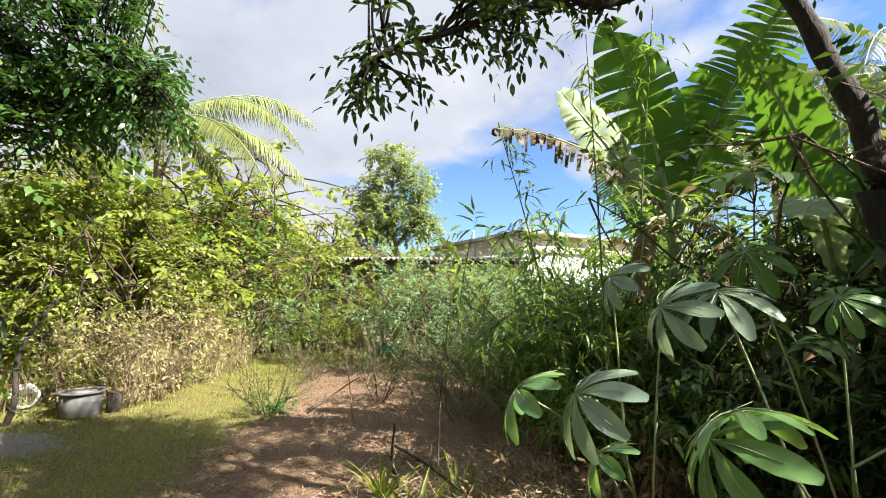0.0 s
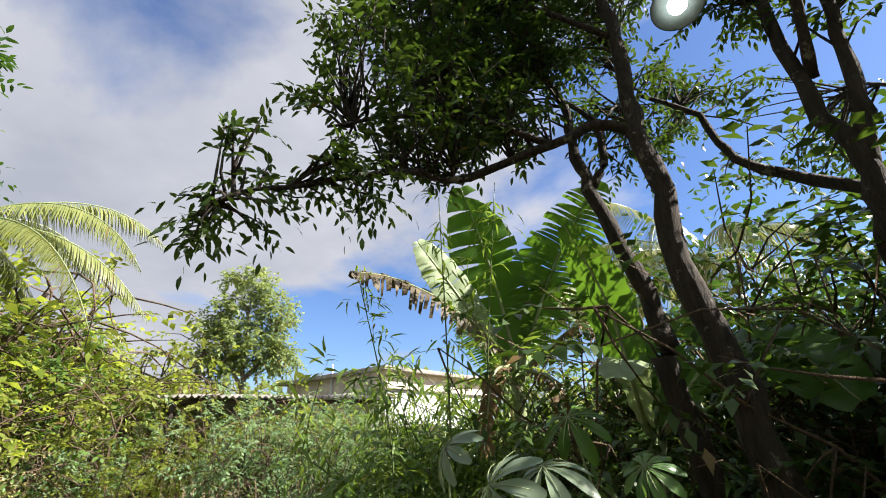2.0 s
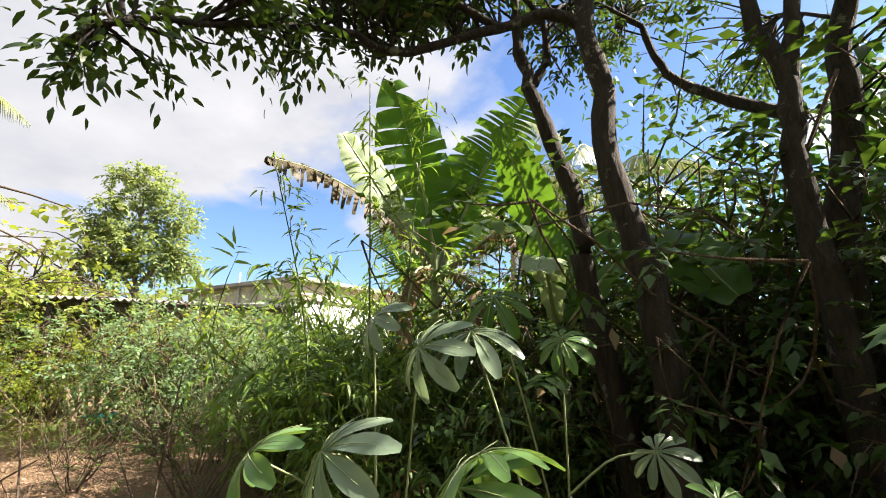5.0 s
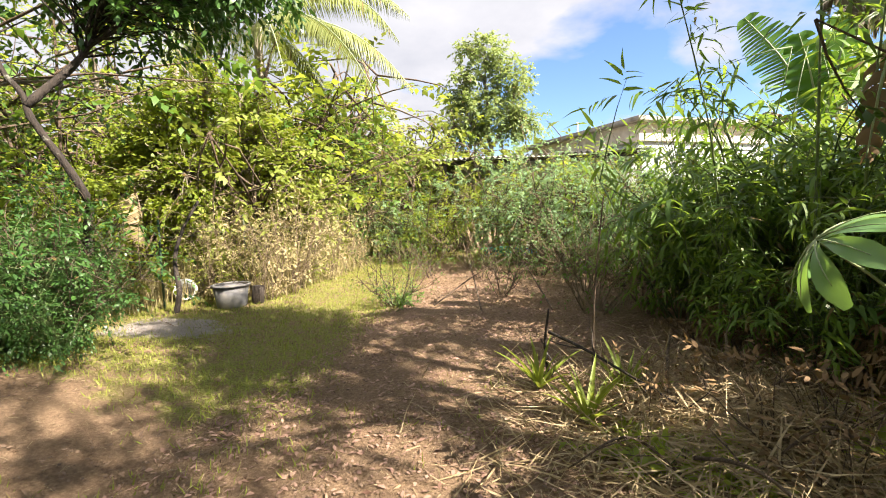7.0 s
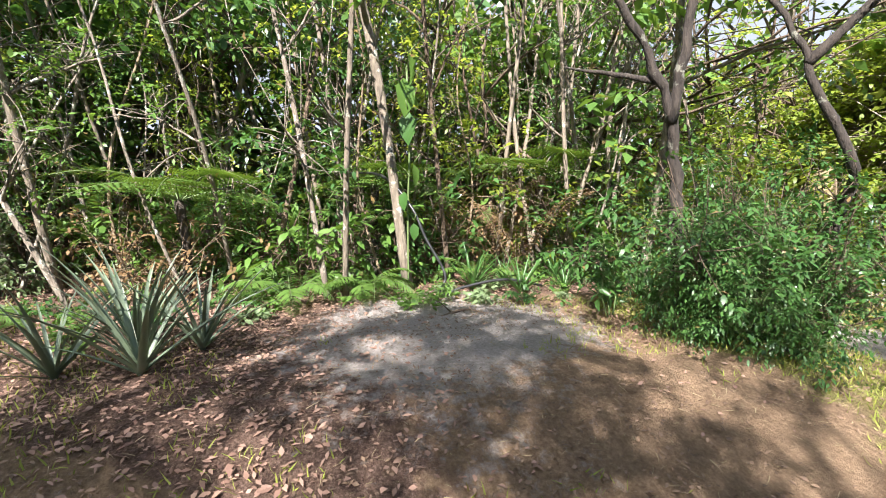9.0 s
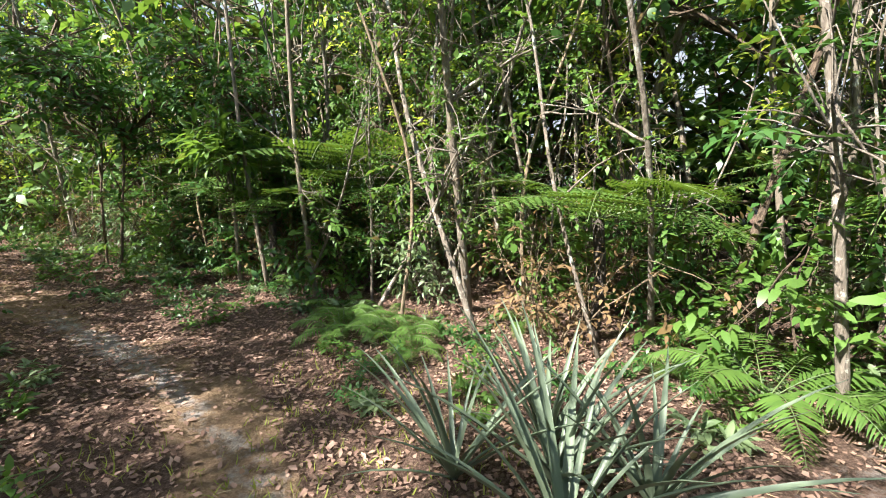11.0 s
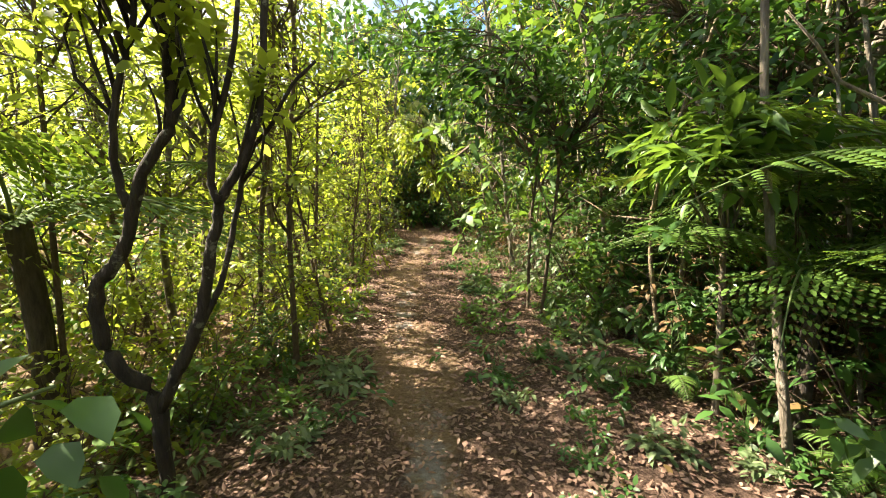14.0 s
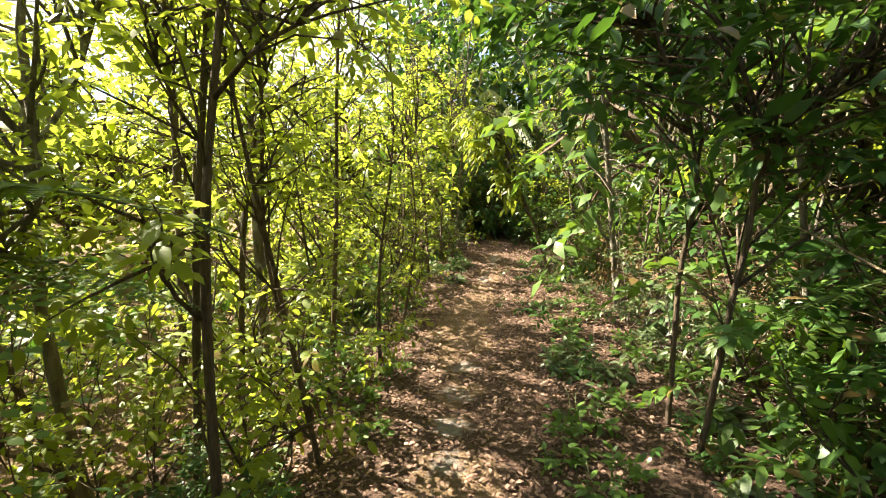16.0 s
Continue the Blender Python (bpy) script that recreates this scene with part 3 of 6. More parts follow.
# ---- the trees over the start of the walk
rng = np.random.default_rng(100)
tree_b = set_tree(
    "shade_tree", "mossy dark-barked tree leaning over the thicket", (2.75, 2.0, 0.0),
    [([(2.75, 2.0, -0.2), (2.68, 2.05, 0.9), (2.58, 2.08, 1.99), (2.47, 2.17, 2.73), (2.44, 2.2, 3.47), (2.39, 2.25, 4.06), (2.39, 2.25, 4.96), (2.33, 2.31, 5.78), (2.12, 2.49, 6.95)], 0.115, 0.035),
     ([(2.42, 2.23, 3.92), (2.14, 2.34, 4.03), (1.79, 2.48, 3.88), (1.12, 2.7, 3.60), (0.71, 2.61, 3.55), (0.11, 2.57, 3.33), (-0.3, 2.55, 3.2)], 0.048, 0.012),
     ([(1.79, 2.48, 3.88), (1.2, 2.55, 4.05), (0.6, 2.6, 3.98), (0.15, 2.6, 3.8)], 0.03, 0.01),
     ([(2.39, 2.25, 4.9), (1.7, 2.6, 5.5), (1.0, 2.9, 5.8)], 0.03, 0.012),
     ([(2.35, 2.3, 5.5), (3.0, 2.2, 6.0), (3.4, 2.0, 6.8)], 0.03, 0.012)],
    [((-0.38, 2.6, 3.05), (0.34, 0.28, 0.27)), ((-0.3, 2.65, 3.65), (0.2, 0.2, 0.2)), ((0.3, 2.62, 3.45), (0.42, 0.35, 0.3)), ((0.55, 2.8, 4.4), (0.75, 0.6, 0.75)),
     ((1.4, 3.0, 4.9), (0.85, 0.7, 0.8)), ((1.2, 2.9, 6.0), (1.1, 1.0, 0.8)), ((2.6, 2.5, 6.6), (1.2, 1.2, 0.9)), ((0.9, 2.7, 3.95), (0.45, 0.4, 0.35)), ((1.5, 2.8, 4.3), (0.5, 0.45, 0.4)), ((1.9, 2.9, 5.3), (0.6, 0.55, 0.6))],
    860, (0.085, 0.034), (M_BARK_DARK, M_CANOPY), "small dark pointed leaflets against the sky", 6, 10, 0.26)
tree_a = set_tree(
    "shade_tree", "slender mossy forked tree behind the hanging lamp", (2.95, 2.55, 0.0),
    [([(2.95, 2.55, -0.2), (2.8, 2.6, 1.2), (2.6, 2.62, 2.2), (2.6, 2.61, 2.5), (2.48, 2.71, 3.19), (2.34, 2.83, 3.73), (2.27, 2.88, 4.22), (2.25, 2.89, 4.7), (2.0, 3.05, 5.5), (1.8, 3.3, 6.5)], 0.10, 0.02),
     ([(2.34, 2.83, 3.73), (2.5, 2.78, 4.1), (2.46, 2.8, 4.5), (2.2, 2.9, 4.8)], 0.045, 0.02),
     ([(2.2, 2.92, 5.0), (1.5, 3.4, 5.6), (0.9, 3.8, 6.2)], 0.03, 0.012)],
    [((1.5, 3.4, 5.4), (0.9, 0.8, 0.8)), ((2.2, 3.3, 6.4), (1.2, 1.0, 0.8)), ((0.7, 3.7, 6.2), (0.9, 0.8, 0.6)), ((3.0, 3.0, 4.6), (0.6, 0.5, 0.6)), ((3.1, 3.2, 5.6), (0.8, 0.7, 0.7))],
    300, (0.085, 0.034), (M_BARK_DARK, M_CANOPY), "", 7, 6, 0.26)
tree_d = set_tree(
    "shade_tree", "dark many-limbed tree with moss on its bark", (3.3, 1.35, 0.0),
    [([(3.3, 1.35, -0.2), (3.26, 1.38, 1.0), (3.22, 1.41, 1.98), (3.2, 1.47, 2.75), (3.22, 1.43, 3.29), (3.16, 1.54, 3.86), (3.14, 1.58, 4.7), (3.13, 1.6, 6.13)], 0.10, 0.03),
     ([(3.22, 1.43, 3.25), (3.25, 1.35, 3.71), (3.27, 1.3, 4.39), (3.29, 1.2, 5.3)], 0.06, 0.025),
     ([(3.2, 1.5, 4.0), (2.9, 1.2, 4.8), (2.5, 0.6, 5.6)], 0.04, 0.012),
     ([(3.28, 1.25, 4.8), (3.0, 0.5, 5.4), (2.4, -0.5, 6.1)], 0.04, 0.012)],
    [((3.4, 1.3, 5.2), (0.7, 0.6, 0.8)), ((3.3, 1.9, 5.5), (0.7, 0.6, 0.6)), ((1.6, -0.8, 5.9), (0.8, 0.7, 0.4)), ((2.8, -0.9, 6.0), (0.9, 0.8, 0.4)), ((3.6, -0.7, 6.1), (0.8, 0.7, 0.4)), ((3.2, 1.4, 6.3), (1.2, 1.1, 0.8)), ((2.2, 0.2, 6.3), (1.4, 1.2, 0.6)), ((2.0, -1.6, 6.4), (1.6, 1.2, 0.7)), ((3.6, -0.6, 5.9), (1.2, 1.2, 0.7))],
    500, (0.085, 0.034), (M_BARK_DARK, M_CANOPY), "", 7, 8, 0.26)
tree_e = set_tree(
    "shade_tree", "tall dark tree in the shade with spreading boughs", (3.85, 1.5, 0.0),
    [([(3.85, 1.55, -0.2), (3.82, 1.55, 1.2), (3.82, 1.55, 2.2), (3.88, 1.41, 3.03), (3.91, 1.33, 3.8), (3.97, 1.13, 4.67), (3.99, 1.07, 6.01)], 0.15, 0.04),
     ([(3.95, 1.19, 4.34), (4.03, 0.92, 4.51), (4.13, 0.31, 5.01), (4.2, -0.4, 5.8)], 0.06, 0.02),
     ([(3.85, 1.6, 3.3), (3.76, 2.1, 3.67), (3.55, 2.43, 4.08), (3.45, 2.56, 4.59), (3.19, 2.87, 5.01)], 0.055, 0.02),
     ([(4.2, -0.4, 5.7), (3.2, -2.0, 6.2), (2.6, -3.2, 6.6)], 0.04, 0.012)],
    [((4.2, 1.0, 6.2), (1.3, 1.2, 0.9)), ((3.3, 2.9, 5.2), (0.7, 0.6, 0.5)), ((4.6, -1.2, 5.8), (1.2, 1.6, 0.9)), ((2.6, -3.4, 6.4), (1.7, 1.5, 0.7)), ((4.9, 2.6, 4.6), (1.0, 0.9, 0.9)), ((4.4, 0.9, 4.4), (0.7, 0.7, 0.9)), ((4.5, 3.2, 5.6), (0.9, 0.8, 0.7))],
    300, (0.085, 0.034), (M_BARK_DARK, M_CANOPY), "", 7, 8, 0.26, clumped=True)

tree_f = set_tree(
    "shade_tree", "tall dark tree whose thin crown dapples the mound", (1.6, -4.6, 0.0),
    [([(1.6, -4.6, -0.2), (1.5, -4.5, 2.0), (1.3, -4.2, 3.8), (0.7, -3.6, 5.2), (0.2, -3.0, 6.2)], 0.13, 0.03),
     ([(1.3, -4.2, 3.8), (0.9, -4.8, 5.0), (0.2, -5.2, 6.0)], 0.05, 0.015), ([(0.9, -3.8, 4.8), (0.2, -2.6, 5.6), (-0.4, -1.8, 6.0)], 0.045, 0.012)],
    [((-0.2, -2.0, 5.9), (1.3, 1.2, 0.5)), ((0.4, -3.3, 6.2), (1.3, 1.1, 0.5)), ((0.2, -4.8, 6.1), (1.3, 1.1, 0.5)), ((1.2, -1.2, 6.4), (1.0, 1.0, 0.4)), ((1.9, -3.8, 6.3), (1.2, 1.1, 0.5)), ((1.0, -5.7, 6.2), (1.3, 1.0, 0.5)), ((2.7, -5.3, 6.3), (1.2, 1.0, 0.5)), ((1.9, -2.6, 6.4), (0.9, 0.8, 0.4)), ((0.1, -0.9, 6.2), (0.9, 0.8, 0.35)), ((0.4, 0.3, 6.6), (0.8, 0.6, 0.3)), ((-0.6, -0.3, 5.9), (0.6, 0.6, 0.3)), ((2.7, -3.2, 6.2), (0.9, 0.8, 0.4))],
    520, (0.10, 0.042), (M_BARK_DARK, M_CANOPY), "", 7, 6, 0.3)

# ---- the small double tree beside the sandy mound
rng = np.random.default_rng(101)
mound_tree = set_tree(
    "mound_tree", "small dark crooked tree with two stems beside the sandy mound", (-5.35, 3.1, 0.25),
    [([(-5.3, 3.15, 0.1), (-5.42, 3.1, 0.9), (-5.56, 3.16, 1.5), (-5.5, 3.0, 2.2), (-5.55, 2.7, 2.8), (-5.6, 2.3, 3.4), (-5.7, 1.9, 4.2)], 0.07, 0.02),
     ([(-5.5, 3.02, 2.1), (-5.4, 3.05, 2.8), (-5.35, 3.1, 3.4), (-5.2, 3.3, 4.2)], 0.05, 0.015),
     ([(-5.55, 2.9, 2.45), (-5.75, 2.5, 2.55), (-5.9, 2.2, 2.62)], 0.03, 0.008),
     ([(-5.2, 3.6, 0.1), (-5.06, 4.2, 0.8), (-5.02, 4.26, 1.24), (-4.8, 4.08, 1.74), (-4.95, 3.85, 2.3), (-5.05, 3.75, 2.7), (-5.3, 3.5, 3.3)], 0.06, 0.018),
     ([(-5.0, 3.8, 2.5), (-4.75, 4.15, 3.0), (-4.6, 4.35, 3.5), (-4.2, 4.7, 4.3)], 0.04, 0.012)],
    [((-3.9, 4.3, 4.5), (0.9, 0.8, 0.8)), ((-4.9, 4.0, 5.0), (1.0, 1.0, 0.7)), ((-3.2, 4.5, 3.9), (0.6, 0.5, 0.6)), ((-5.6, 2.6, 5.2), (0.6, 0.6, 0.35)), ((-4.1, 4.6, 3.7), (0.8, 0.6, 0.5)), ((-3.6, 4.2, 5.2), (0.9, 0.8, 0.5)), ((-4.4, 4.6, 3.7), (1.0, 0.9, 0.7)), ((-3.6, 5.0, 4.0), (0.8, 0.7, 0.5)), ((-5.3, 4.2, 4.3), (1.1, 0.9, 0.6))],
    640, (0.10, 0.042), (M_BARK_DARK, M_DARK), "", 7, 4, 0.3)

# ---- the far round tree, the hillside bushes and the woods around
rng = np.random.default_rng(102)
far_tree = set_tree(
    "far_tree", "tall tree with an airy olive-green crown behind the shrubs", (-2.4, 24.0, 0.0),
    [([(-2.4, 24, -0.3), (-2.4, 24, 2.5), (-2.6, 24, 5.0), (-2.7, 24, 8.5)], 0.2, 0.05),
     ([(-2.5, 24, 4.0), (-3.6, 23.8, 6.0), (-4.0, 23.8, 7.6)], 0.1, 0.03), ([(-2.5, 24, 4.5), (-1.5, 24.2, 6.2), (-1.2, 24, 7.8)], 0.1, 0.03)],
    [((-2.8, 24, 9.2), (1.5, 1.3, 1.1)), ((-3.8, 24, 7.6), (1.3, 1.3, 1.3)), ((-1.5, 24, 7.8), (1.3, 1.3, 1.3)), ((-2.7, 24, 6.2), (2.4, 1.6, 1.0)), ((-1.2, 24, 5.6), (1.4, 1.2, 0.9)), ((-3.9, 24, 5.2), (1.2, 1.2, 0.9))],
    520, (0.22, 0.11), (M_BARK_GREY, M_FARTREE), "", 7, 8, 0.6)

hill_kinds = [make_shrub("hillside_bush", "tall bright olive-green bush on the overgrown slope", 4.2, 3.6, 9, 250, lf, (M_TWIG, mt), 9, 0.5, SMALL, 0.3, "bushes of the slope", 0.0, 0.04, "bush")
              for lf, mt in (((0.165, 0.09), M_HILL), ((0.165, 0.09), M_LIME), ((0.16, 0.085), M_MID))]
hill_spots = [(-6.9, 10.5), (-8.2, 10.4), (-7.5, 12.8), (-8.6, 11.5), (-9.8, 13.5), (-8.0, 14.5), (-6.9, 17.5), (-10.5, 16.5), (-8.4, 18.5), (-6.2, 21.5), (-8.0, 22.5), (-10.8, 20.5), (-5.2, 25.0), (-11.5, 10.5), (-9.2, 25.5),
              (-0.2, 29.0), (-6.5, 28.5), (3.0, 30.0), (8.0, 26.0)]
scatter(hill_kinds, hill_spots, 0.95, 1.15)
for k, (x, y, sc) in enumerate(((-5.7, 15.6, 1.05), (-5.9, 18.6, 1.2), (-5.0, 21.2, 1.15), (-9.5, 15.4, 1.75), (-9.0, 19.2, 1.75), (-8.2, 24.0, 1.8), (-7.0, 27.0, 1.6), (-11.6, 14.0, 1.9))):
    place(hill_kinds[k % 2], x, y, rng.uniform(0, 360), sc)
for x, y in ((-11.6, -9.0), (-12.2, -12.5), (-10.4, -15.0), (-13.0, -5.5), (-12.4, 6.5), (-13.4, 2.0)):
    place(hill_kinds[2], x, y, rng.uniform(0, 360), rng.uniform(1.45, 1.7))
for x, y in ((7.0, -8.5), (7.2, -11.5), (5.6, -14.8), (8.8, -10.0), (3.0, -18.0), (-1.0, -20.5)):
    place(hill_kinds[1], x, y, rng.uniform(0, 360), rng.uniform(1.5, 1.75))

g = Geo()
for ring in range(400):
    a = rng.uniform(0, 2 * math.pi)
    r = rng.uniform(30, 42)
    q = np.array([r * math.cos(a), r * math.sin(a), 0])
    blob = q + in_ball(40) * (2.4, 2.4, 2.6) + (0, 0, rng.uniform(0.5, 4.0))
    g.leaves(blob, unit(rng.normal(size=(40, 3))), unit(rng.normal(size=(40, 3)) + (0, 0, 1)), 0.9, 0.5)
far_woods = solid("far_woods", g, M_HILL, "distant green woods all round the garden", "woods", "stuff")


# ---------------------------------------------------------------- the house behind the garden
def box_geo(lo, hi, bevel=0.0):
    bm = bmesh.new()
    bmesh.ops.create_cube(bm, size=1.0)
    for v in bm.verts:
        v.co = Vector([lo[i] if v.co[i] < 0 else hi[i] for i in range(3)])
    if bevel:
        bmesh.ops.bevel(bm, geom=list(bm.edges), offset=bevel, segments=2, affect="EDGES", profile=0.6)
    bmesh.ops.triangulate(bm, faces=list(bm.faces))
    bm.verts.ensure_lookup_table()
    g = Geo().add([v.co[:] for v in bm.verts], [[v.index for v in f.verts] for f in bm.faces])
    bm.free()
    return g


# white paint, darkened and bluish to hold the shade on the wall
M_WALL_WHITE = plain_mat("white_wall_paint", (0.52, 0.55, 0.58), (0.66, 0.68, 0.70), 3.0, 0.8, 0, 0.1, (0.5, 0.5, 0.5))
M_WALL_GREEN = plain_mat("pale_green_wall_paint", (0.42, 0.45, 0.33), (0.55, 0.57, 0.44), 3.0, 0.8, 0, 0.1)
M_FASCIA = plain_mat("weathered_pink_render", (0.60, 0.52, 0.48), (0.74, 0.66, 0.61), 2.5, 0.85, 0, 0.2, (0.46, 0.40, 0.37))
M_FIBRE = plain_mat("grey_fibre_cement", (0.26, 0.235, 0.22), (0.42, 0.39, 0.36), 3.0, 0.9, 0, 0.3, (0.16, 0.145, 0.13))
M_WOOD = bark_mat("weathered_board", (0.22, 0.15, 0.10), (0.42, 0.31, 0.22), None, 0.5, 12.0)
M_DARKWOOD = bark_mat("dark_timber", (0.03, 0.022, 0.018), (0.09, 0.07, 0.055), None, 0.5, 12.0)


def corrugated(x0, x1, y0, y1, z0, z1, pitch=0.18, amp=0.035, thick=0.012):
    n = int((x1 - x0) / pitch * 8)
    xs = np.linspace(x0, x1, n)
    w = amp * np.sin((xs - x0) / pitch * 2 * math.pi)
    rows_ = []
    for (y, z) in ((y0, z0), (y1, z1)):
        for dz in (0.0, -thick):
            rows_.append(np.stack([xs, np.full(n, y), z + w + dz], -1))
    v = np.concatenate(rows_)
    i = np.arange(n - 1)
    f = []
    for a, b in ((0, 2), (1, 3), (0, 1), (2, 3)):
        f.append(np.stack([a * n + i, b * n + i, b * n + i + 1], -1))
        f.append(np.stack([a * n + i, b * n + i + 1, a * n + i + 1], -1))
    return Geo().add(v, np.concatenate(f))


house = thing("house", "low white house with a pinkish parapet and corrugated awning", "house", "", (3.1, 17.0, 0.0, 0, 0, 31))
part("wall", box_geo((0, 0, 0), (6.0, 6.6, 3.5)), M_WALL_WHITE, house, "white painted wall")
part("wall", box_geo((-0.05, 0.6, 0), (-0.003, 6.6, 3.2)), M_WALL_GREEN, house, "pale green painted wall")
part("parapet", box_geo((-0.12, -0.12, 3.5), (6.1, 6.7, 4.12), 0.02), M_FASCIA, house, "weathered pinkish parapet")
part("roof", box_geo((-0.45, -0.45, 4.12), (6.4, 7.0, 4.27), 0.015), M_FIBRE, house, "flat roof slab with a stained edge")
part("pipe", Geo().tube([(-0.2, 3.1, 3.0), (-0.2, 3.1, 4.7)], 0.04, 8), M_WALL_WHITE, house, "white vent pipe", True)
win = part("window", box_geo((1.6, -0.03, 1.3), (3.0, -0.002, 2.3), 0.008), M_DARKWOOD, house, "dark window")
part("sill", box_geo((1.5, -0.12, 1.22), (3.1, -0.002, 1.29), 0.01), M_FIBRE, win)
porch = thing("porch_roof", "long corrugated grey porch roof on timber posts", "roof")
part("sheet", corrugated(-3.75, 3.1, 14.9, 17.6, 3.02, 3.3), M_FIBRE, porch, "corrugated fibre-cement sheet")
part("beam", box_geo((-3.7, 15.1, 2.85), (3.0, 15.2, 2.97), 0.01), M_DARKWOOD, porch)
for px in (-3.3, -1.2, 0.9, 2.7):
    part("post", box_geo((px - 0.06, 15.1, -0.2), (px + 0.06, 15.22, 2.85), 0.01), M_DARKWOOD, porch)
back_wall = solid("wall_back", box_geo((-3.4, 17.62, -0.2), (2.9, 17.8, 3.28)), M_WALL_GREEN, "pale green wall under the porch roof", "wall", "structure")

# ---------------------------------------------------------------- palm, vine tree and dry grass by the fence
M_PALMTRUNK = bark_mat("palm_trunk_bark", (0.16, 0.13, 0.10), (0.33, 0.28, 0.22), None, 0.5, 5.0)
rng = np.random.default_rng(103)
palm = thing("palm_tree", "palm with long arching feathery yellowish fronds", "palm", "", (-7.3, 11.2, ground_z(-7.3, 11.2)))
part("trunk", Geo().tube(curve_pts([(0, 0, -0.2), (0.05, 0, 2), (0, 0.05, 4), (0, 0, 6.2)], 24), 0.11 * (1 + 0.05 * np.sin(np.arange(24) * 2.6)), 12), M_PALMTRUNK, palm, smooth=True)
for k, (az, rise, arch, ln) in enumerate([(-4, 0.75, 0.95, 4.3), (24, 0.95, 0.85, 4.4), (14, 0.35, 0.75, 4.3), (-26, 0.2, 0.75, 4.6), (48, 0.8, 1.0, 3.6), (90, 0.6, 1.0, 3.6), (135, 0.7, 1.0, 3.6), (180, 0.5, 1.0, 3.6), (225, 0.7, 1.0, 3.6),
                                           (268, 0.45, 1.0, 3.6), (305, 0.9, 1.1, 3.7), (-48, 0.1, 0.8, 3.2), (70, 0.1, 0.7, 3.2)]):
    r, lf = frond_geo(ln, 92, 0.74, 0.036, arch, LANCE, 0.95, True, 0.024, rise)
    fr = part("frond", lf, M_PALM, palm, m=pose(0, 0, 6.2, 0, 0, az))
    part("rachis", r, M_PALESTEM, fr)
palm_far = [place(palm, 9.5, 12.5, 70, 0.95), place(palm, 8.0, 7.0, 160, 0.85)]
for o in palm_far:
    tagged(o, "palm with drooping grey-green fronds behind the banana plants")

vine_tree = set_tree(
    "vine_tree", "tree smothered in yellow-green climbing vines", (-7.5, 8.6, ground_z(-7.5, 8.6)),
    [([(-7.4, 8.6, -0.2), (-7.45, 8.6, 1.5), (-7.6, 8.7, 3.0), (-7.6, 8.7, 4.6)], 0.12, 0.04), ([(-7.5, 8.6, 2.2), (-6.9, 8.4, 3.2), (-6.6, 8.3, 4.2)], 0.05, 0.02)],
    [((-7.0, 8.0, 1.7), (0.6, 0.6, 1.1)), ((-7.6, 8.2, 3.3), (0.9, 0.8, 0.9)), ((-6.8, 8.3, 3.9), (0.7, 0.7, 0.6)), ((-8.3, 8.0, 2.3), (0.7, 0.7, 1.0)), ((-6.4, 8.3, 2.8), (0.4, 0.4, 0.6))],
    560, (0.095, 0.06), (M_PALMTRUNK, M_YELLOW), "broad yellow-green vine leaves", 6, 3, 0.3)
tagged(place(vine_tree, -6.85, 9.8, 140, 1.0), "second tree smothered in yellow-green vines")
dead_frond = thing("withered_palm_leaf", "grey withered palm leaf hanging beside the vines", "leaf", "", (-7.5, 7.3, 2.1))
r, lf = frond_geo(1.3, 40, 0.42, 0.03, 0.2, LANCE, 0.9, True, 0.02, 0.05)
part("blade", lf, M_STRAW, dead_frond, m=pose(0, 0, 0, 0, 78, 20))
part("midrib", r, M_DRYTWIG, dead_frond, m=pose(0, 0, 0, 0, 78, 20))


def tall_grass(x0, x1, y0, y1, n, h0, h1, mat, lean=0.18, w=0.012):
    g = Geo()
    x, y = rng.uniform(x0, x1, n), rng.uniform(y0, y1, n)
    p = np.stack([x, y, height(x, y) - 0.03], -1)
    d = unit(rng.normal(0, lean, (n, 3)) + (0, 0, 1.0))
    g.leaves(p, d, unit(rng.normal(size=(n, 3))), rng.uniform(h0, h1, n), w, BLADE)
    return g


M_DRYGRASS = leaf_mat("dry_grass", (0.22, 0.20, 0.075), (0.44, 0.36, 0.20), (0.40, 0.36, 0.14), 0.3, 0.7, 0.0, 1.2)
g = tall_grass(-6.6, -4.75, 7.3, 11.6, 1500, 0.35, 1.3, M_DRYGRASS, 0.3)
g2 = tall_grass(-8.8, -6.4, 5.6, 9.5, 2200, 0.3, 0.9, M_DRYGRASS)
g.add(np.concatenate(g2.v), np.concatenate(g2.f))
dry_grass = solid("dry_tall_grass", g, M_DRYGRASS, "tall dry tan grass along the wire fence", "grass", "stuff")
reed = [make_shrub("dry_weed", "tall dry tan weed with seed heads and few leaves", 1.7, 0.7, 9, 70, (0.07, 0.028), (M_DRYTWIG, M_DRYGRASS), 4, 0.16, OVAL, 0.1, "dry weeds by the fence", 0.1, 0.008, "weed", False) for _ in range(2)]
scatter(reed, [(-4.85, 7.15), (-4.9, 8.2), (-5.2, 9.0), (-4.9, 9.8), (-5.3, 10.6), (-5.8, 8.1), (-5.9, 9.6), (-6.4, 8.8), (-6.2, 7.6), (-5.0, 11.4), (-6.2, 11.3), (-4.75, 7.7), (-5.4, 7.5), (-5.1, 8.6), (-5.6, 10.1), (-5.5, 8.9), (-4.8, 9.3), (-4.9, 10.5), (-5.9, 7.2), (-6.5, 9.6)], 0.8, 1.2)
M_POST = plain_mat("green_painted_metal", (0.02, 0.05, 0.03), (0.04, 0.09, 0.05), 8.0, 0.5)
fence = thing("wire_fence", "thin wire garden fence on slim green posts", "fence")
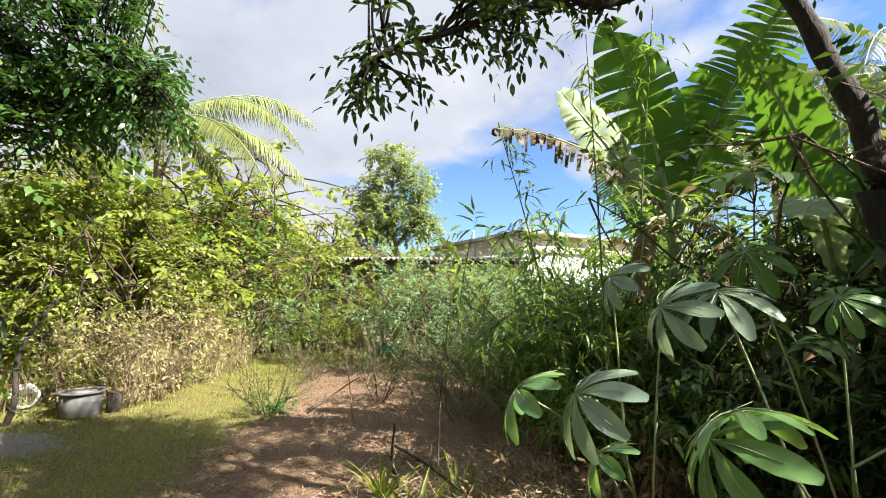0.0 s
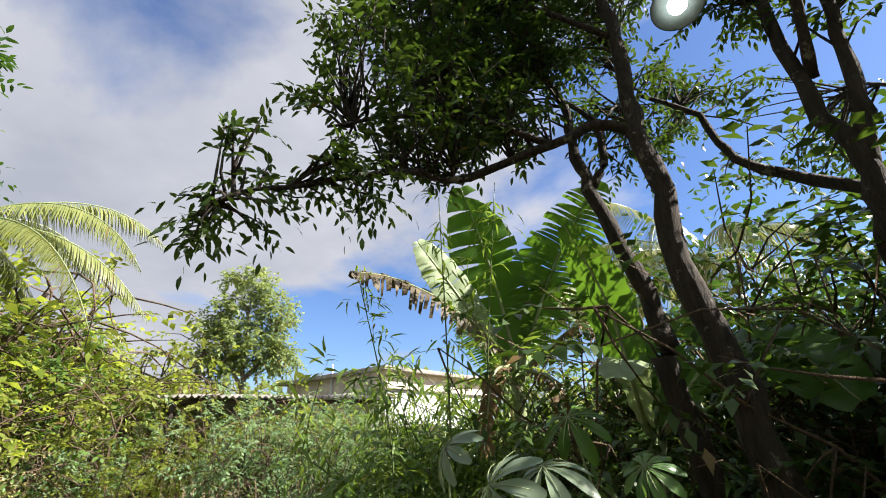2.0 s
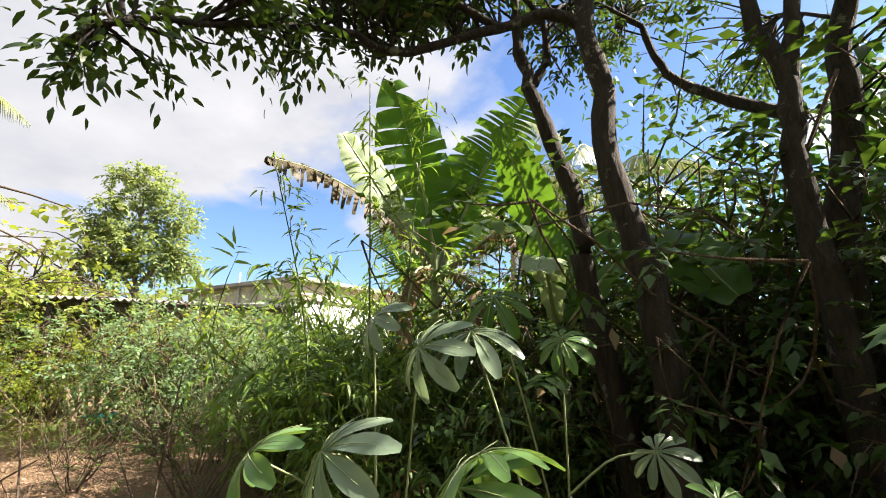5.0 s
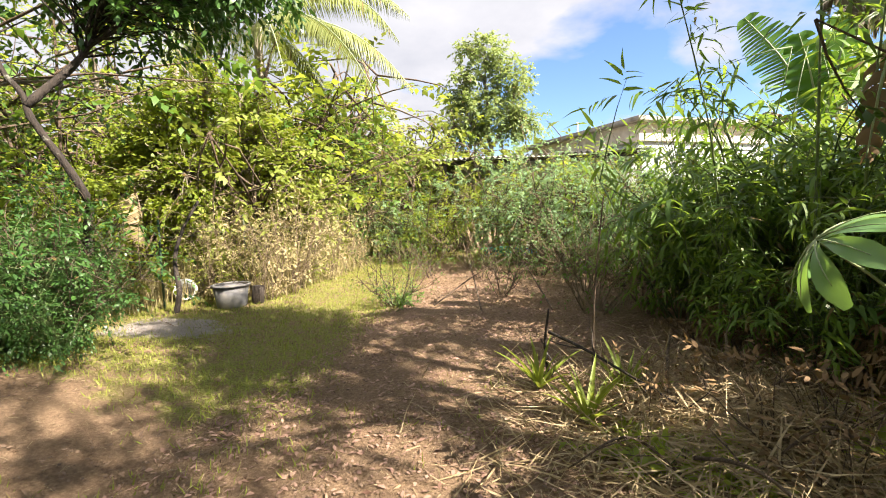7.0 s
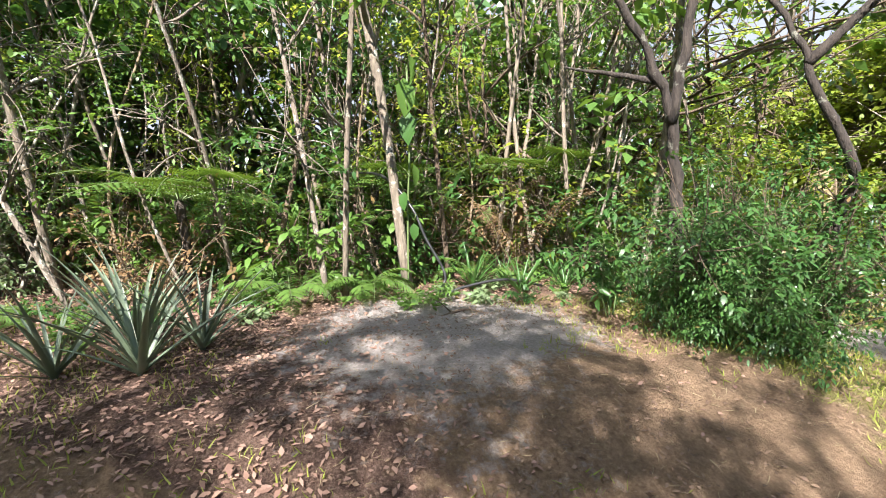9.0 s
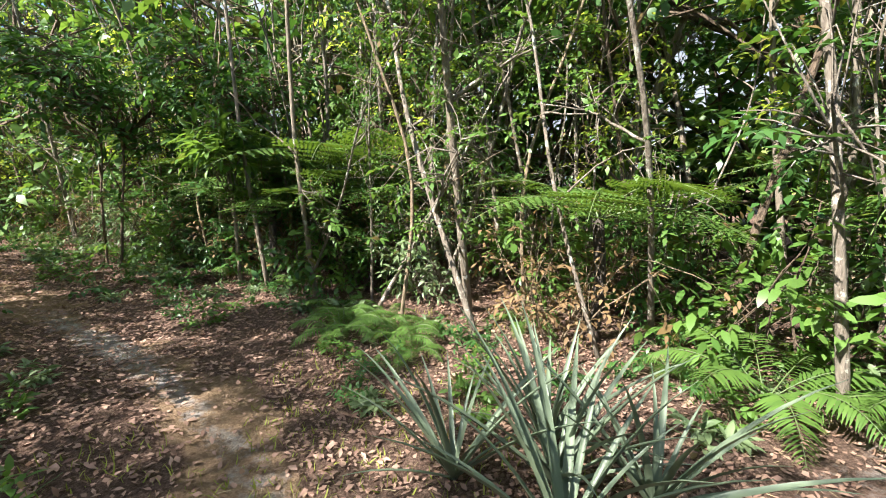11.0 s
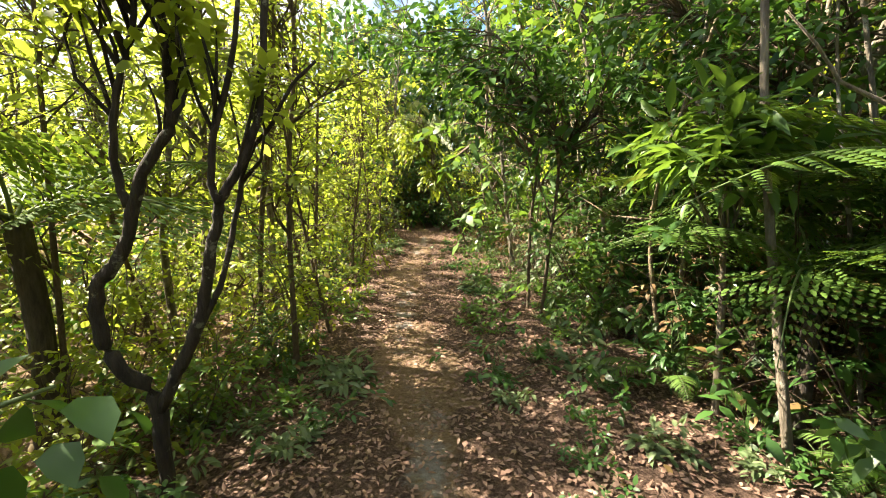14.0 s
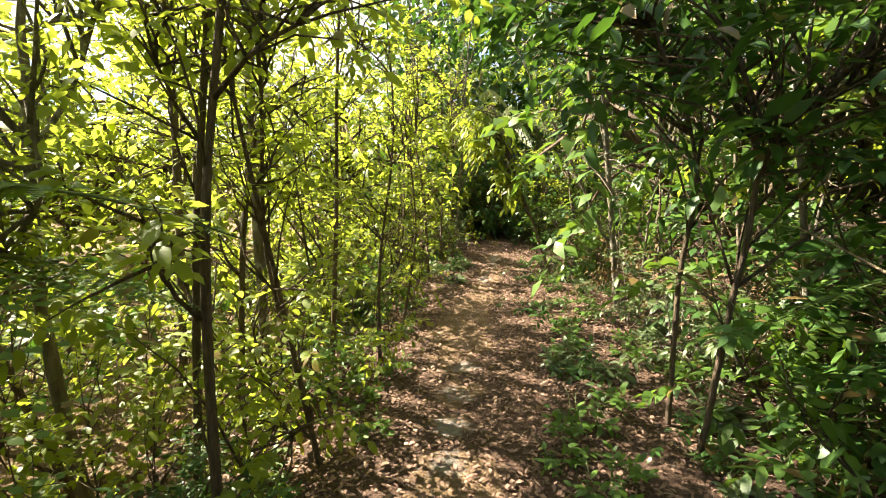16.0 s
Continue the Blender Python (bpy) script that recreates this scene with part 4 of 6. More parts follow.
fence_line = [(-6.4, 6.6), (-6.0, 8.2), (-5.7, 9.8), (-5.5, 11.4), (-5.4, 13.0)]
for x, y in fence_line:
    part("post", Geo().tube([(x, y, ground_z(x, y) - 0.2), (x + 0.02, y, ground_z(x, y) + 1.45)], 0.018, 6), M_POST, fence)
for hgt in (0.35, 0.75, 1.15):
    part("wire", Geo().tube([(x, y, ground_z(x, y) + hgt) for x, y in fence_line], 0.003, 4), M_POST, fence)

# ---------------------------------------------------------------- tubs, post, boards, tarpaulin
M_PLASTIC = plain_mat("grey_plastic", (0.10, 0.10, 0.105), (0.17, 0.17, 0.175), 6.0, 0.55, 0, 0.08, (0.24, 0.22, 0.19))
M_WHITEPL = plain_mat("white_plastic", (0.66, 0.67, 0.68), (0.78, 0.78, 0.78), 5.0, 0.45, 0, 0.05, (0.52, 0.5, 0.45))
M_TEAL = plain_mat("turquoise_plastic", (0.02, 0.28, 0.30), (0.05, 0.42, 0.42), 6.0, 0.45)
M_BLUEPL = plain_mat("blue_plastic", (0.03, 0.12, 0.35), (0.06, 0.2, 0.5), 6.0, 0.45)


def turned(profile, sides=24):
    """A body turned about z from (radius, height) pairs."""
    n = len(profile)
    th = np.arange(sides) * 2 * np.pi / sides
    v = np.array([(r * math.cos(t), r * math.sin(t), h) for r, h in profile for t in th])
    i, j = np.meshgrid(np.arange(n - 1), np.arange(sides), indexing="ij")
    a, b = (i * sides + j).ravel(), (i * sides + (j + 1) % sides).ravel()
    return Geo().add(v, np.concatenate([np.stack([a, b, b + sides], -1), np.stack([a, b + sides, a + sides], -1)]))


def tub(label, x, y, r, h, mat, turn=0.0):
    t = thing("tub", label, "tub", "", (x, y, ground_z(x, y), 0, 0, turn))
    part("body", turned([(0.001, 0.0), (r * 0.78, 0.0), (r * 0.82, 0.02), (r * 0.98, h * 0.96), (r * 0.96, h * 0.96), (r * 0.8, 0.03), (0.001, 0.03)]), mat, t, smooth=False)
    part("rim", turned([(r * 0.97, h * 0.93), (r * 1.1, h * 0.94), (r * 1.1, h), (r * 0.94, h), (r * 0.94, h * 0.93), (r * 0.97, h * 0.93)]), mat, t)
    part("soil", turned([(0.001, h * 0.82), (r * 0.93, h * 0.8)]), M_GROUND, t, "dry soil filling")
    return t


tub("grey plastic tub with a wide rim on the grass", -5.25, 6.72, 0.27, 0.36, M_PLASTIC)
tub("low dark tub behind the fence post", -6.3, 8.3, 0.22, 0.25, M_PLASTIC)
tub("pale grey basin on the bare patch", -6.75, 7.55, 0.26, 0.2, M_PLASTIC)
white_bin = thing("bucket", "white plastic bucket lying by the vines", "bucket", "", (-6.55, 7.25, ground_z(-6.55, 7.25) + 0.16, 78, 0, 40))
part("body", turned([(0.001, -0.18), (0.14, -0.18), (0.17, 0.2), (0.16, 0.2), (0.13, -0.16), (0.001, -0.16)]), M_WHITEPL, white_bin)
part("rim", turned([(0.165, 0.17), (0.185, 0.17), (0.185, 0.205), (0.16, 0.205)]), M_WHITEPL, white_bin)
slab = solid("flat_board", box_geo((-5.75, 6.75, 0.28), (-5.25, 7.05, 0.31), 0.01), M_WOOD, "weathered flat board leaning on the tub's rim", "board")
slab_leg = solid("wooden_log", Geo().tube([(-4.95, 6.95, 0.0), (-4.93, 6.97, 0.3)], 0.1, 10), M_DARKWOOD, "short dark log standing by the tub", "log")
crook = solid("crooked_post", Geo().tube(curve_pts([(-5.86, 6.2, -0.1), (-5.78, 6.25, 0.35), (-5.95, 6.4, 0.8), (-5.86, 6.5, 1.25), (-5.7, 6.7, 1.7)], 14), np.linspace(0.045, 0.02, 14), 7), M_BARK_DARK, "crooked dark wooden stake", "post", smooth=True)
boards = thing("board_stack", "weathered boards propped against the porch", "boards", "", (-2.3, 14.6, 0.0))
for k in range(6):
    part("board", box_geo((-0.06, -0.012, 0), (0.06, 0.012, 1.15), 0.004), M_WOOD, boards, m=pose(k * 0.16, 0.05 * (k % 2), 0.0, -18, -22 + 7 * k, 5 * k))
tarp = thing("basin", "turquoise plastic basin on the ground", "basin", "", (-1.55, 13.8, ground_z(-1.55, 13.8)))
part("body", turned([(0.001, 0.0), (0.38, 0.0), (0.46, 0.22), (0.44, 0.22), (0.36, 0.02), (0.001, 0.02)]), M_TEAL, tarp)
part("rim", turned([(0.45, 0.2), (0.5, 0.2), (0.5, 0.235), (0.44, 0.235)]), M_TEAL, tarp)
crate = thing("crate", "blue plastic crate beside the basin", "crate", "", (-0.75, 13.9, ground_z(-0.75, 13.9), 0, 0, 15))
part("body", box_geo((-0.3, -0.2, 0), (0.3, 0.2, 0.26), 0.015), M_BLUEPL, crate)
part("lid", box_geo((-0.31, -0.21, 0.262), (0.31, 0.21, 0.3), 0.01), M_WHITEPL, crate)

# ---------------------------------------------------------------- shrubs of the garden
rng = np.random.default_rng(104)
feather = [make_shrub("garden_shrub", "feathery blue-green garden shrub with fine leaves", 2.7, 2.1, 9, 190, (0.085, 0.042), (M_TWIG, M_BLUE), 10, 0.34, SMALL, 0.15, "shrubs before the house", 0.55, 0.016),
           make_shrub("garden_shrub", "light green garden shrub with fine leaves", 2.5, 1.9, 9, 170, (0.085, 0.045), (M_TWIG, M_LIME), 10, 0.32, SMALL, 0.2, "shrubs before the house", 0.5, 0.016)]
scatter(feather, [(-0.5, 11.4), (-3.9, 14.6), (0.5, 10.6), (0.3, 12.4), (-4.4, 13.6), (-2.9, 15.9), (0.2, 13.6), (-0.3, 12.6), (-3.3, 16.6), (-1.4, 16.4), (0.9, 11.6)], 0.98, 1.15)
for x, y, sc in ((1.7, 11.6, 0.86), (2.6, 10.0, 0.8), (1.6, 9.2, 0.72), (3.4, 12.4, 0.95), (1.0, 12.9, 0.9), (2.9, 11.3, 0.9)):
    place(feather[int(x * 10) % 2], x, y, rng.uniform(0, 360), sc)
for x, y, sc in ((-5.7, 7.7, 0.45), (-6.3, 8.7, 0.55), (-5.5, 9.5, 0.5), (-6.1, 10.4, 0.6), (-5.2, 8.8, 0.35), (-7.0, 9.7, 0.7)):
    tagged(place(feather[1], x, y, rng.uniform(0, 360), sc), "light green shrub among the dry grass", "shrub", "shrubs in the dry grass")
yellow_sh = make_shrub("yellowing_shrub", "shrub with yellow-orange autumnal leaves", 2.6, 1.0, 5, 90, (0.10, 0.05), (M_TWIG, M_YELLOW), 6, 0.25, OVAL, 0.2)
scatter([yellow_sh], [(0.9, 11.2), (-3.2, 12.0)], 1.0, 1.1)
twiggy = [make_shrub("bare_shrub", "half-bare brown twiggy shrub with sparse leaves", 1.25, 1.0, 9, 85, (0.045, 0.022), (M_TWIG, M_MID), 3, 0.1, OVAL, 0.1, "bare shrubs of the bed", 0.25, 0.011) for _ in range(2)]
twiggy.append(make_shrub("bare_shrub", "half-bare grey twiggy shrub with sparse leaves", 1.7, 1.3, 12, 130, (0.05, 0.024), (M_DRYTWIG, M_MID), 3, 0.12, OVAL, 0.1, "bare shrubs of the bed", 0.2, 0.011))
scatter(twiggy, [(-2.56, 6.84), (-2.6, 9.3), (0.25, 7.6), (-1.5, 9.0), (0.6, 8.4), (0.3, 6.6), (1.0, 7.2), (-0.4, 9.6), (0.9, 9.2), (-1.0, 7.4), (-3.4, 10.6), (-2.0, 10.9), (1.5, 8.2)], 0.8, 1.1)
crown_low = make_shrub("low_shrub", "small leafy green shrub at the foot of a rose", 0.45, 0.5, 6, 40, (0.06, 0.03), (M_STEM, M_MID), 5, 0.12)
scatter([crown_low], [(-2.5, 6.7), (-0.75, 11.1)], 1.0, 1.1)

# ---------------------------------------------------------------- the thicket with bananas
rng = np.random.default_rng(105)
bamboo_sh = [make_shrub("bamboo_shrub", "dense shrub with narrow bamboo-like leaves", 2.3, 1.2, 11, 115, (0.17, 0.03), (M_STEM, M_BAMBOO), 6, 0.26, LANCE, 0.35, "thicket under the bananas", 0.0, 0.012),
             make_shrub("bamboo_shrub", "dense dark shrub with narrow drooping leaves", 1.9, 1.3, 11, 115, (0.15, 0.032), (M_STEM, M_MID), 6, 0.24, LANCE, 0.4, "thicket under the bananas", 0.0, 0.012),
             make_shrub("bamboo_shrub", "shrub with withered brown hanging leaves", 1.7, 1.0, 9, 80, (0.22, 0.045), (M_DRYTWIG, M_BROWNLEAF), 5, 0.24, LANCE, 0.7, "thicket under the bananas", 0.0, 0.012)]
scatter(bamboo_sh[2:], [(2.1, 4.6), (3.3, 4.0)], 0.6, 0.75)
scatter(bamboo_sh[:2], [(1.25, 6.4), (2.1, 6.2), (2.05, 5.0), (2.9, 5.6), (1.6, 5.2), (2.8, 4.4), (3.6, 4.6), (2.2, 7.4), (1.9, 4.2), (3.3, 3.5), (4.2, 3.6), (1.75, 6.9), (4.3, 5.6), (2.5, 3.5)], 0.8, 1.05)
for x, y, sc, k in ((2.25, 6.3, 1.2, 0), (1.95, 6.7, 1.02, 1), (2.6, 6.0, 1.35, 1), (3.0, 6.7, 1.6, 0), (2.6, 5.5, 1.35, 1), (3.2, 5.3, 1.5, 0), (3.9, 5.0, 1.6, 1)):
    place(bamboo_sh[k], x, y, rng.uniform(0, 360), sc)
for x, y, sc, k in ((2.1, 5.9, 1.5, 0), (2.4, 6.4, 1.6, 0), (2.4, 5.5, 1.5, 1), (1.7, 4.6, 0.85, 0)):
    place(bamboo_sh[k], x, y, rng.uniform(0, 360), sc)
for x, y, sc in ((1.75, 3.75, 0.7), (2.0, 5.3, 0.85), (1.4, 5.0, 0.6), (2.6, 4.1, 0.8)):
    place(bamboo_sh[2], x, y, rng.uniform(0, 360), sc)
place(bamboo_sh[1], 2.2, 5.75, 70, 1.4)
place(bamboo_sh[0], 2.15, 6.55, 200, 1.3)
dark_sh = [make_shrub("undergrowth_shrub", "dark glossy shrub in deep shade", 1.7, 1.3, 9, 95, (0.085, 0.038), (M_TWIG, M_CANOPY), 6, 0.24, OVAL, 0.3, "shaded undergrowth", 0.0, 0.012),
           make_shrub("undergrowth_shrub", "dark leafy shrub in deep shade", 2.3, 1.4, 9, 125, (0.09, 0.04), (M_TWIG, M_CANOPY), 8, 0.26, SMALL, 0.3, "shaded undergrowth", 0.0, 0.014)]
scatter(dark_sh, [(3.0, 2.9), (3.9, 2.3), (3.5, 0.7), (4.3, 0.9), (4.6, 2.9), (4.7, -0.6), (3.6, -0.8), (5.4, 1.4), (5.5, 4.2), (5.0, 0.2), (5.8, -1.6), (4.6, -2.4)], 0.9, 1.3)
for x, y, sc in ((3.45, 1.95, 0.85), (4.1, 1.6, 1.3), (3.8, 2.8, 0.85), (4.5, 2.1, 1.5), (4.9, 3.4, 1.6), (5.6, 2.4, 1.7), (4.2, 0.2, 1.4), (5.4, 0.6, 1.6)):
    place(dark_sh[1], x, y, rng.uniform(0, 360), sc)
for x, y, sc, turn in ((3.25, 3.45, 1.15, 40), (4.0, 3.55, 1.5, 130), (4.7, 4.3, 1.9, 250), (3.65, 2.95, 1.2, 300), (4.45, 2.95, 1.7, 15), (3.9, 4.6, 1.5, 200)):
    place(dark_sh[1], x, y, turn, sc)


def banana_blade(ctrl, nrm, width, torn, droop, gap):
    """Blade and midrib of a banana leaf along a line: two halves, split into strips where the wind has torn them."""
    n = 34
    mid = curve_pts(ctrl, n + 1)
    tan = unit(np.gradient(mid, axis=0))
    side = unit(np.cross(np.asarray(nrm, float), tan))
    up = np.cross(tan, side)
    s = np.linspace(0, 1, n + 1)
    half = width * 0.5 * np.clip(np.sin(np.pi * (0.05 + 0.92 * s)), 0.02, 1) ** 0.55
    g = Geo()
    for sg in (-1, 1):
        i = 0
        while i < n:
            run = int(min(n - i, max(1, rng.geometric(max(torn, 0.03)))))
            hang = rng.uniform(0.3, 1.0) * droop
            slip = rng.uniform(0.5, 1.0) * gap * np.linalg.norm(mid[i + run] - mid[i]) if i + run < n else 0.0
            trim = rng.uniform(0.85, 1.0) if torn > 0.2 else 1.0
            v = []
            for j in range(i, i + run + 1):
                e = (j - i) / run
                for f in (0.0, 0.34, 0.68, 1.0):
                    h = half[j] * f * (trim if f == 1.0 else 1.0)
                    wave = 0.03 * width * f * math.sin(j * 1.3 + sg)
                    v.append(mid[j] + side[j] * sg * h * (1 - 0.35 * hang * f) + tan[j] * (0.22 * h - slip * e * f) + up[j] * (0.20 * h * (1 - f) + wave) - np.array((0, 0, hang * h * f)))
            fs = []
            for j in range(run):
                for c in range(3):
                    q = j * 4 + c
                    fs += [(q, q + 4, q + 5), (q, q + 5, q + 1)]
            g.add(v, fs)
            i += run
    return g, Geo().tube(mid, np.linspace(0.024, 0.005, n + 1), 6)


def banana_plant(label, base, top, r0, r1, leaves):
    """A banana plant: its sheathed stem, and leaves given by world lines."""
    plant = thing("banana_plant", label, "banana plant", "", (*base, 0, 0, 0))
    off = np.array(base)
    t = np.array(top) - off
    n = 16
    part("trunk", Geo().tube(curve_pts([(0, 0, -0.1), t * 0.5 + (0.03, 0, 0), t], n), np.linspace(r0, r1, n) * (1 + 0.04 * np.sin(np.arange(n) * 2.3)), 12), M_PALESTEM, plant, "pale sheathed stem", True)
    for (ctrl, nrm, width, torn, droop, gap, mat, lab) in leaves:
        c = np.array(ctrl) - off
        blade, rib = banana_blade(c, nrm, width, torn, droop, gap)
        lf = part("leaf", blade, mat, plant, lab, smooth=True)
        part("midrib", rib, M_PALESTEM, lf, smooth=True)
        part("stalk", Geo().tube(curve_pts([t - (0, 0, 0.25), (t + c[0]) / 2 + (0, 0, -0.05), c[0], c[0] + (c[1] - c[0]) * 0.1], 8), np.linspace(0.04, 0.024, 8), 7), M_PALESTEM, lf, smooth=True)
    return plant


banana = banana_plant("banana plant with large torn green leaves", (2.42, 4.72, 0.0), (2.44, 4.71, 2.5), 0.12, 0.06, [
    ([(2.37, 4.74, 2.69), (1.77, 4.78, 3.2), (1.09, 4.78, 3.5), (0.55, 4.66, 3.52)], (0.2, -0.6, 0.8), 0.6, 0.75, 0.95, 0.6, M_BANANA_DRY, "shredded browning leaf arching out"),
    ([(2.2, 4.75, 2.8), (1.72, 4.8, 3.49), (1.32, 4.82, 4.02)], (-0.2, -0.9, 0.45), 0.5, 0.03, 0.0, 0.05, M_BANANA_PALE, "pale underside of an upright leaf"),
    ([(2.42, 4.71, 2.74), (2.24, 4.8, 3.76), (1.9, 4.82, 4.85)], (-0.35, -0.9, 0.1), 0.92, 0.3, 0.12, 0.35, M_BANANA, "upright torn green leaf"),
    ([(2.5, 4.9, 2.74), (2.5, 5.1, 3.7), (2.3, 5.2, 4.5)], (0.75, 0.3, 0.5), 0.7, 0.25, 0.1, 0.3, M_BANANA, "sunlit upright leaf"),
    ([(2.61, 4.73, 2.78), (2.99, 4.5, 3.81), (3.42, 4.05, 4.75)], (-0.4, -0.85, 0.3), 1.0, 0.85, 0.25, 0.7, M_BANANA, "leaf torn into a comb of ribbons"),
    ([(2.6, 4.83, 2.86), (2.8, 4.83, 3.57), (2.95, 4.74, 4.22)], (-0.5, -0.8, 0.2), 0.75, 0.2, 0.1, 0.35, M_BANANA, ""),
    ([(2.6, 4.6, 2.6), (3.0, 4.2, 2.95), (3.1, 4.0, 2.7)], (0, -0.3, 1), 0.35, 0.6, 1.0, 0.4, M_BROWNLEAF, "withered hanging leaf"),
    ([(2.3, 4.6, 2.55), (2.0, 4.35, 2.4), (1.8, 4.2, 1.7)], (-0.5, -0.5, 0.6), 0.32, 0.6, 1.0, 0.4, M_BROWNLEAF, "withered hanging leaf"),
    ([(2.5, 4.55, 2.5), (2.62, 4.2, 2.3), (2.65, 4.05, 1.5)], (0.1, -0.8, 0.6), 0.3, 0.6, 1.0, 0.4, M_BROWNLEAF, "")])
banana_young = banana_plant("young banana plant with one broad bright sunlit leaf", (3.0, 3.3, 0.0), (2.93, 3.32, 1.75), 0.075, 0.04, [
    ([(2.87, 3.35, 2.2), (2.78, 3.41, 2.97), (2.49, 3.49, 3.76)], (0.85, 0.3, 0.5), 0.55, 0.03, 0.0, 0.06, M_BANANA, "broad bright whole leaf"),
    ([(3.05, 3.2, 1.95), (3.26, 2.75, 2.45), (3.35, 2.3, 2.35), (3.3, 1.95, 2.0)], (-0.6, -0.1, 0.8), 0.6, 0.12, 0.1, 0.2, M_BANANA, "dark broad leaf"),
    ([(2.8, 3.2, 1.9), (2.5, 2.95, 2.35), (2.2, 2.7, 2.2)], (-0.2, -0.4, 0.9), 0.4, 0.1, 0.15, 0.2, M_BANANA_PALE, "pale curled leaf"),
    ([(3.05, 3.4, 1.9), (3.35, 3.4, 2.6), (3.75, 3.2, 2.9)], (-0.5, -0.7, 0.5), 0.55, 0.15, 0.1, 0.2, M_BANANA, "")])
banana_far = place(banana, 5.2, 11.0, 200, 1.1)
tagged(banana_far, "banana plant rising behind the roof of the house")


def palmate(lobes, radius, width, cup=0.25, sweep=300):
    """A cecropia leaf: long rounded lobes round one point, drooping at the ends."""
    g = Geo()
    for i in range(lobes):
        a = radians(-sweep / 2 + sweep * i / (lobes - 1))
        ln = radius * (1.0 - 0.33 * abs(i / (lobes - 1) - 0.5) * 2) * rng.uniform(0.92, 1.06)
        s = np.linspace(0, 1, 9)
        w = width * ln * (0.09 + 0.91 * np.sin(np.pi * np.clip(s, 0, 1) ** 2.0 * 0.93) ** 0.8) * (s > 0) + 0.002
        z = -cup * ln * s ** 2 + 0.03 * ln * np.sin(s * 3)
        c, sn = math.cos(a), math.sin(a)
        v = []
        for k in range(9):
            for f, lift in ((-1, 0.12), (-0.5, 0.03), (0, 0.0), (0.5, 0.03), (1, 0.12)):
                x, y = ln * s[k], f * w[k] * 0.5
                v.append((x * c - y * sn, x * sn + y * c, z[k] + lift * w[k]))
        f = []
        for k in range(8):
            for j in range(4):
                b = k * 5 + j
                f += [(b, b + 5, b + 6), (b, b + 6, b + 1)]
        g.add(v, f)
    rib = Geo()
    for i in range(lobes):
        a = radians(-sweep / 2 + sweep * i / (lobes - 1))
        s = np.linspace(0, 0.9, 5)
        rib.tube(np.stack([radius * 0.85 * s * math.cos(a), radius * 0.85 * s * math.sin(a), -cup * radius * 0.75 * s ** 2 + 0.012], -1), np.linspace(0.0035, 0.001, 5), 4)
    return g, rib


def cecropia(label, base, specs):
    """A cecropia sapling: specs give each leaf's world point, tilt and colour."""
    pl = thing("cecropia_sapling", label, "sapling", "cecropia saplings", (*base, 0, 0, 0))
    top = np.mean([s[0] for s in specs], axis=0) - base
    stem = curve_pts([(0, 0, -0.1), top * 0.3 + (0.03, 0, 0.05), (top[0] * 0.6, top[1] * 0.6, top[2] * 0.75)], 10)
    part("stem", Geo().tube(stem, np.linspace(0.013, 0.008, 10), 8), M_STEM, pl, smooth=True)
    for (pt, radius, tx, ty, tz, mat) in specs:
        q = np.array(pt) - base
        st = stem[rng.integers(4, 10)]
        ctrl = [st, (st + q) / 2 + (0, 0, 0.06), q]
        part("leaf_stalk", Geo().tube(curve_pts(ctrl, 8), np.linspace(0.006, 0.004, 8), 6), M_PALESTEM, pl, smooth=True)
        g, rib = palmate(int(rng.integers(8, 10)), radius, 0.33, 0.55)
        lf = part("leaf", g, mat, pl, smooth=True, m=pose(*q, tx, ty, tz))
        part("rib", rib, M_PALESTEM, lf)
    return pl


rng = np.random.default_rng(106)
CG, CC = M_CECROPIA_GREY, M_CECROPIA
# near saplings
cecropia("young cecropia with large grey-green lobed leaves", (1.05, 2.35, 0.0),
         [((0.33, 2.02, 1.30), 0.24, 50, -8, 258, CC), ((0.56, 1.93, 1.30), 0.28, 54, 4, 268, CG), ((0.93, 1.93, 1.66), 0.24, 62, 10, 275, CG), ((0.7, 2.1, 1.0), 0.2, 50, 0, 240, CC), ((0.86, 2.3, 1.80), 0.2, 55, 0, 260, CG)])
cecropia("young cecropia with broad fresh green lobed leaves", (1.35, 1.55, 0.0),
         [((0.87, 1.52, 1.24), 0.26, 54, 6, 268, CC), ((0.91, 1.45, 1.34), 0.25, -25, 10, 40, CC), ((1.16, 1.90, 1.72), 0.22, 25, 10, 280, CG), ((1.35, 1.1, 1.10), 0.22, 52, 25, 250, CG), ((1.55, 1.15, 1.2), 0.15, 40, 20, 300, CC)])
cecropia("young cecropia with sunlit yellow-green lobed leaves", (1.85, 2.2, 0.0),
         [((1.52, 2.25, 1.93), 0.23, 40, 25, 290, M_BANANA), ((1.75, 2.0, 1.70), 0.18, 45, 20, 290, CC), ((1.55, 1.6, 0.95), 0.18, 50, 20, 270, CC), ((2.0, 1.7, 1.2), 0.18, 50, 20, 280, CG), ((0.82, 0.96, 1.02), 0.12, -50, 10, 220, M_BANANA_PALE)])

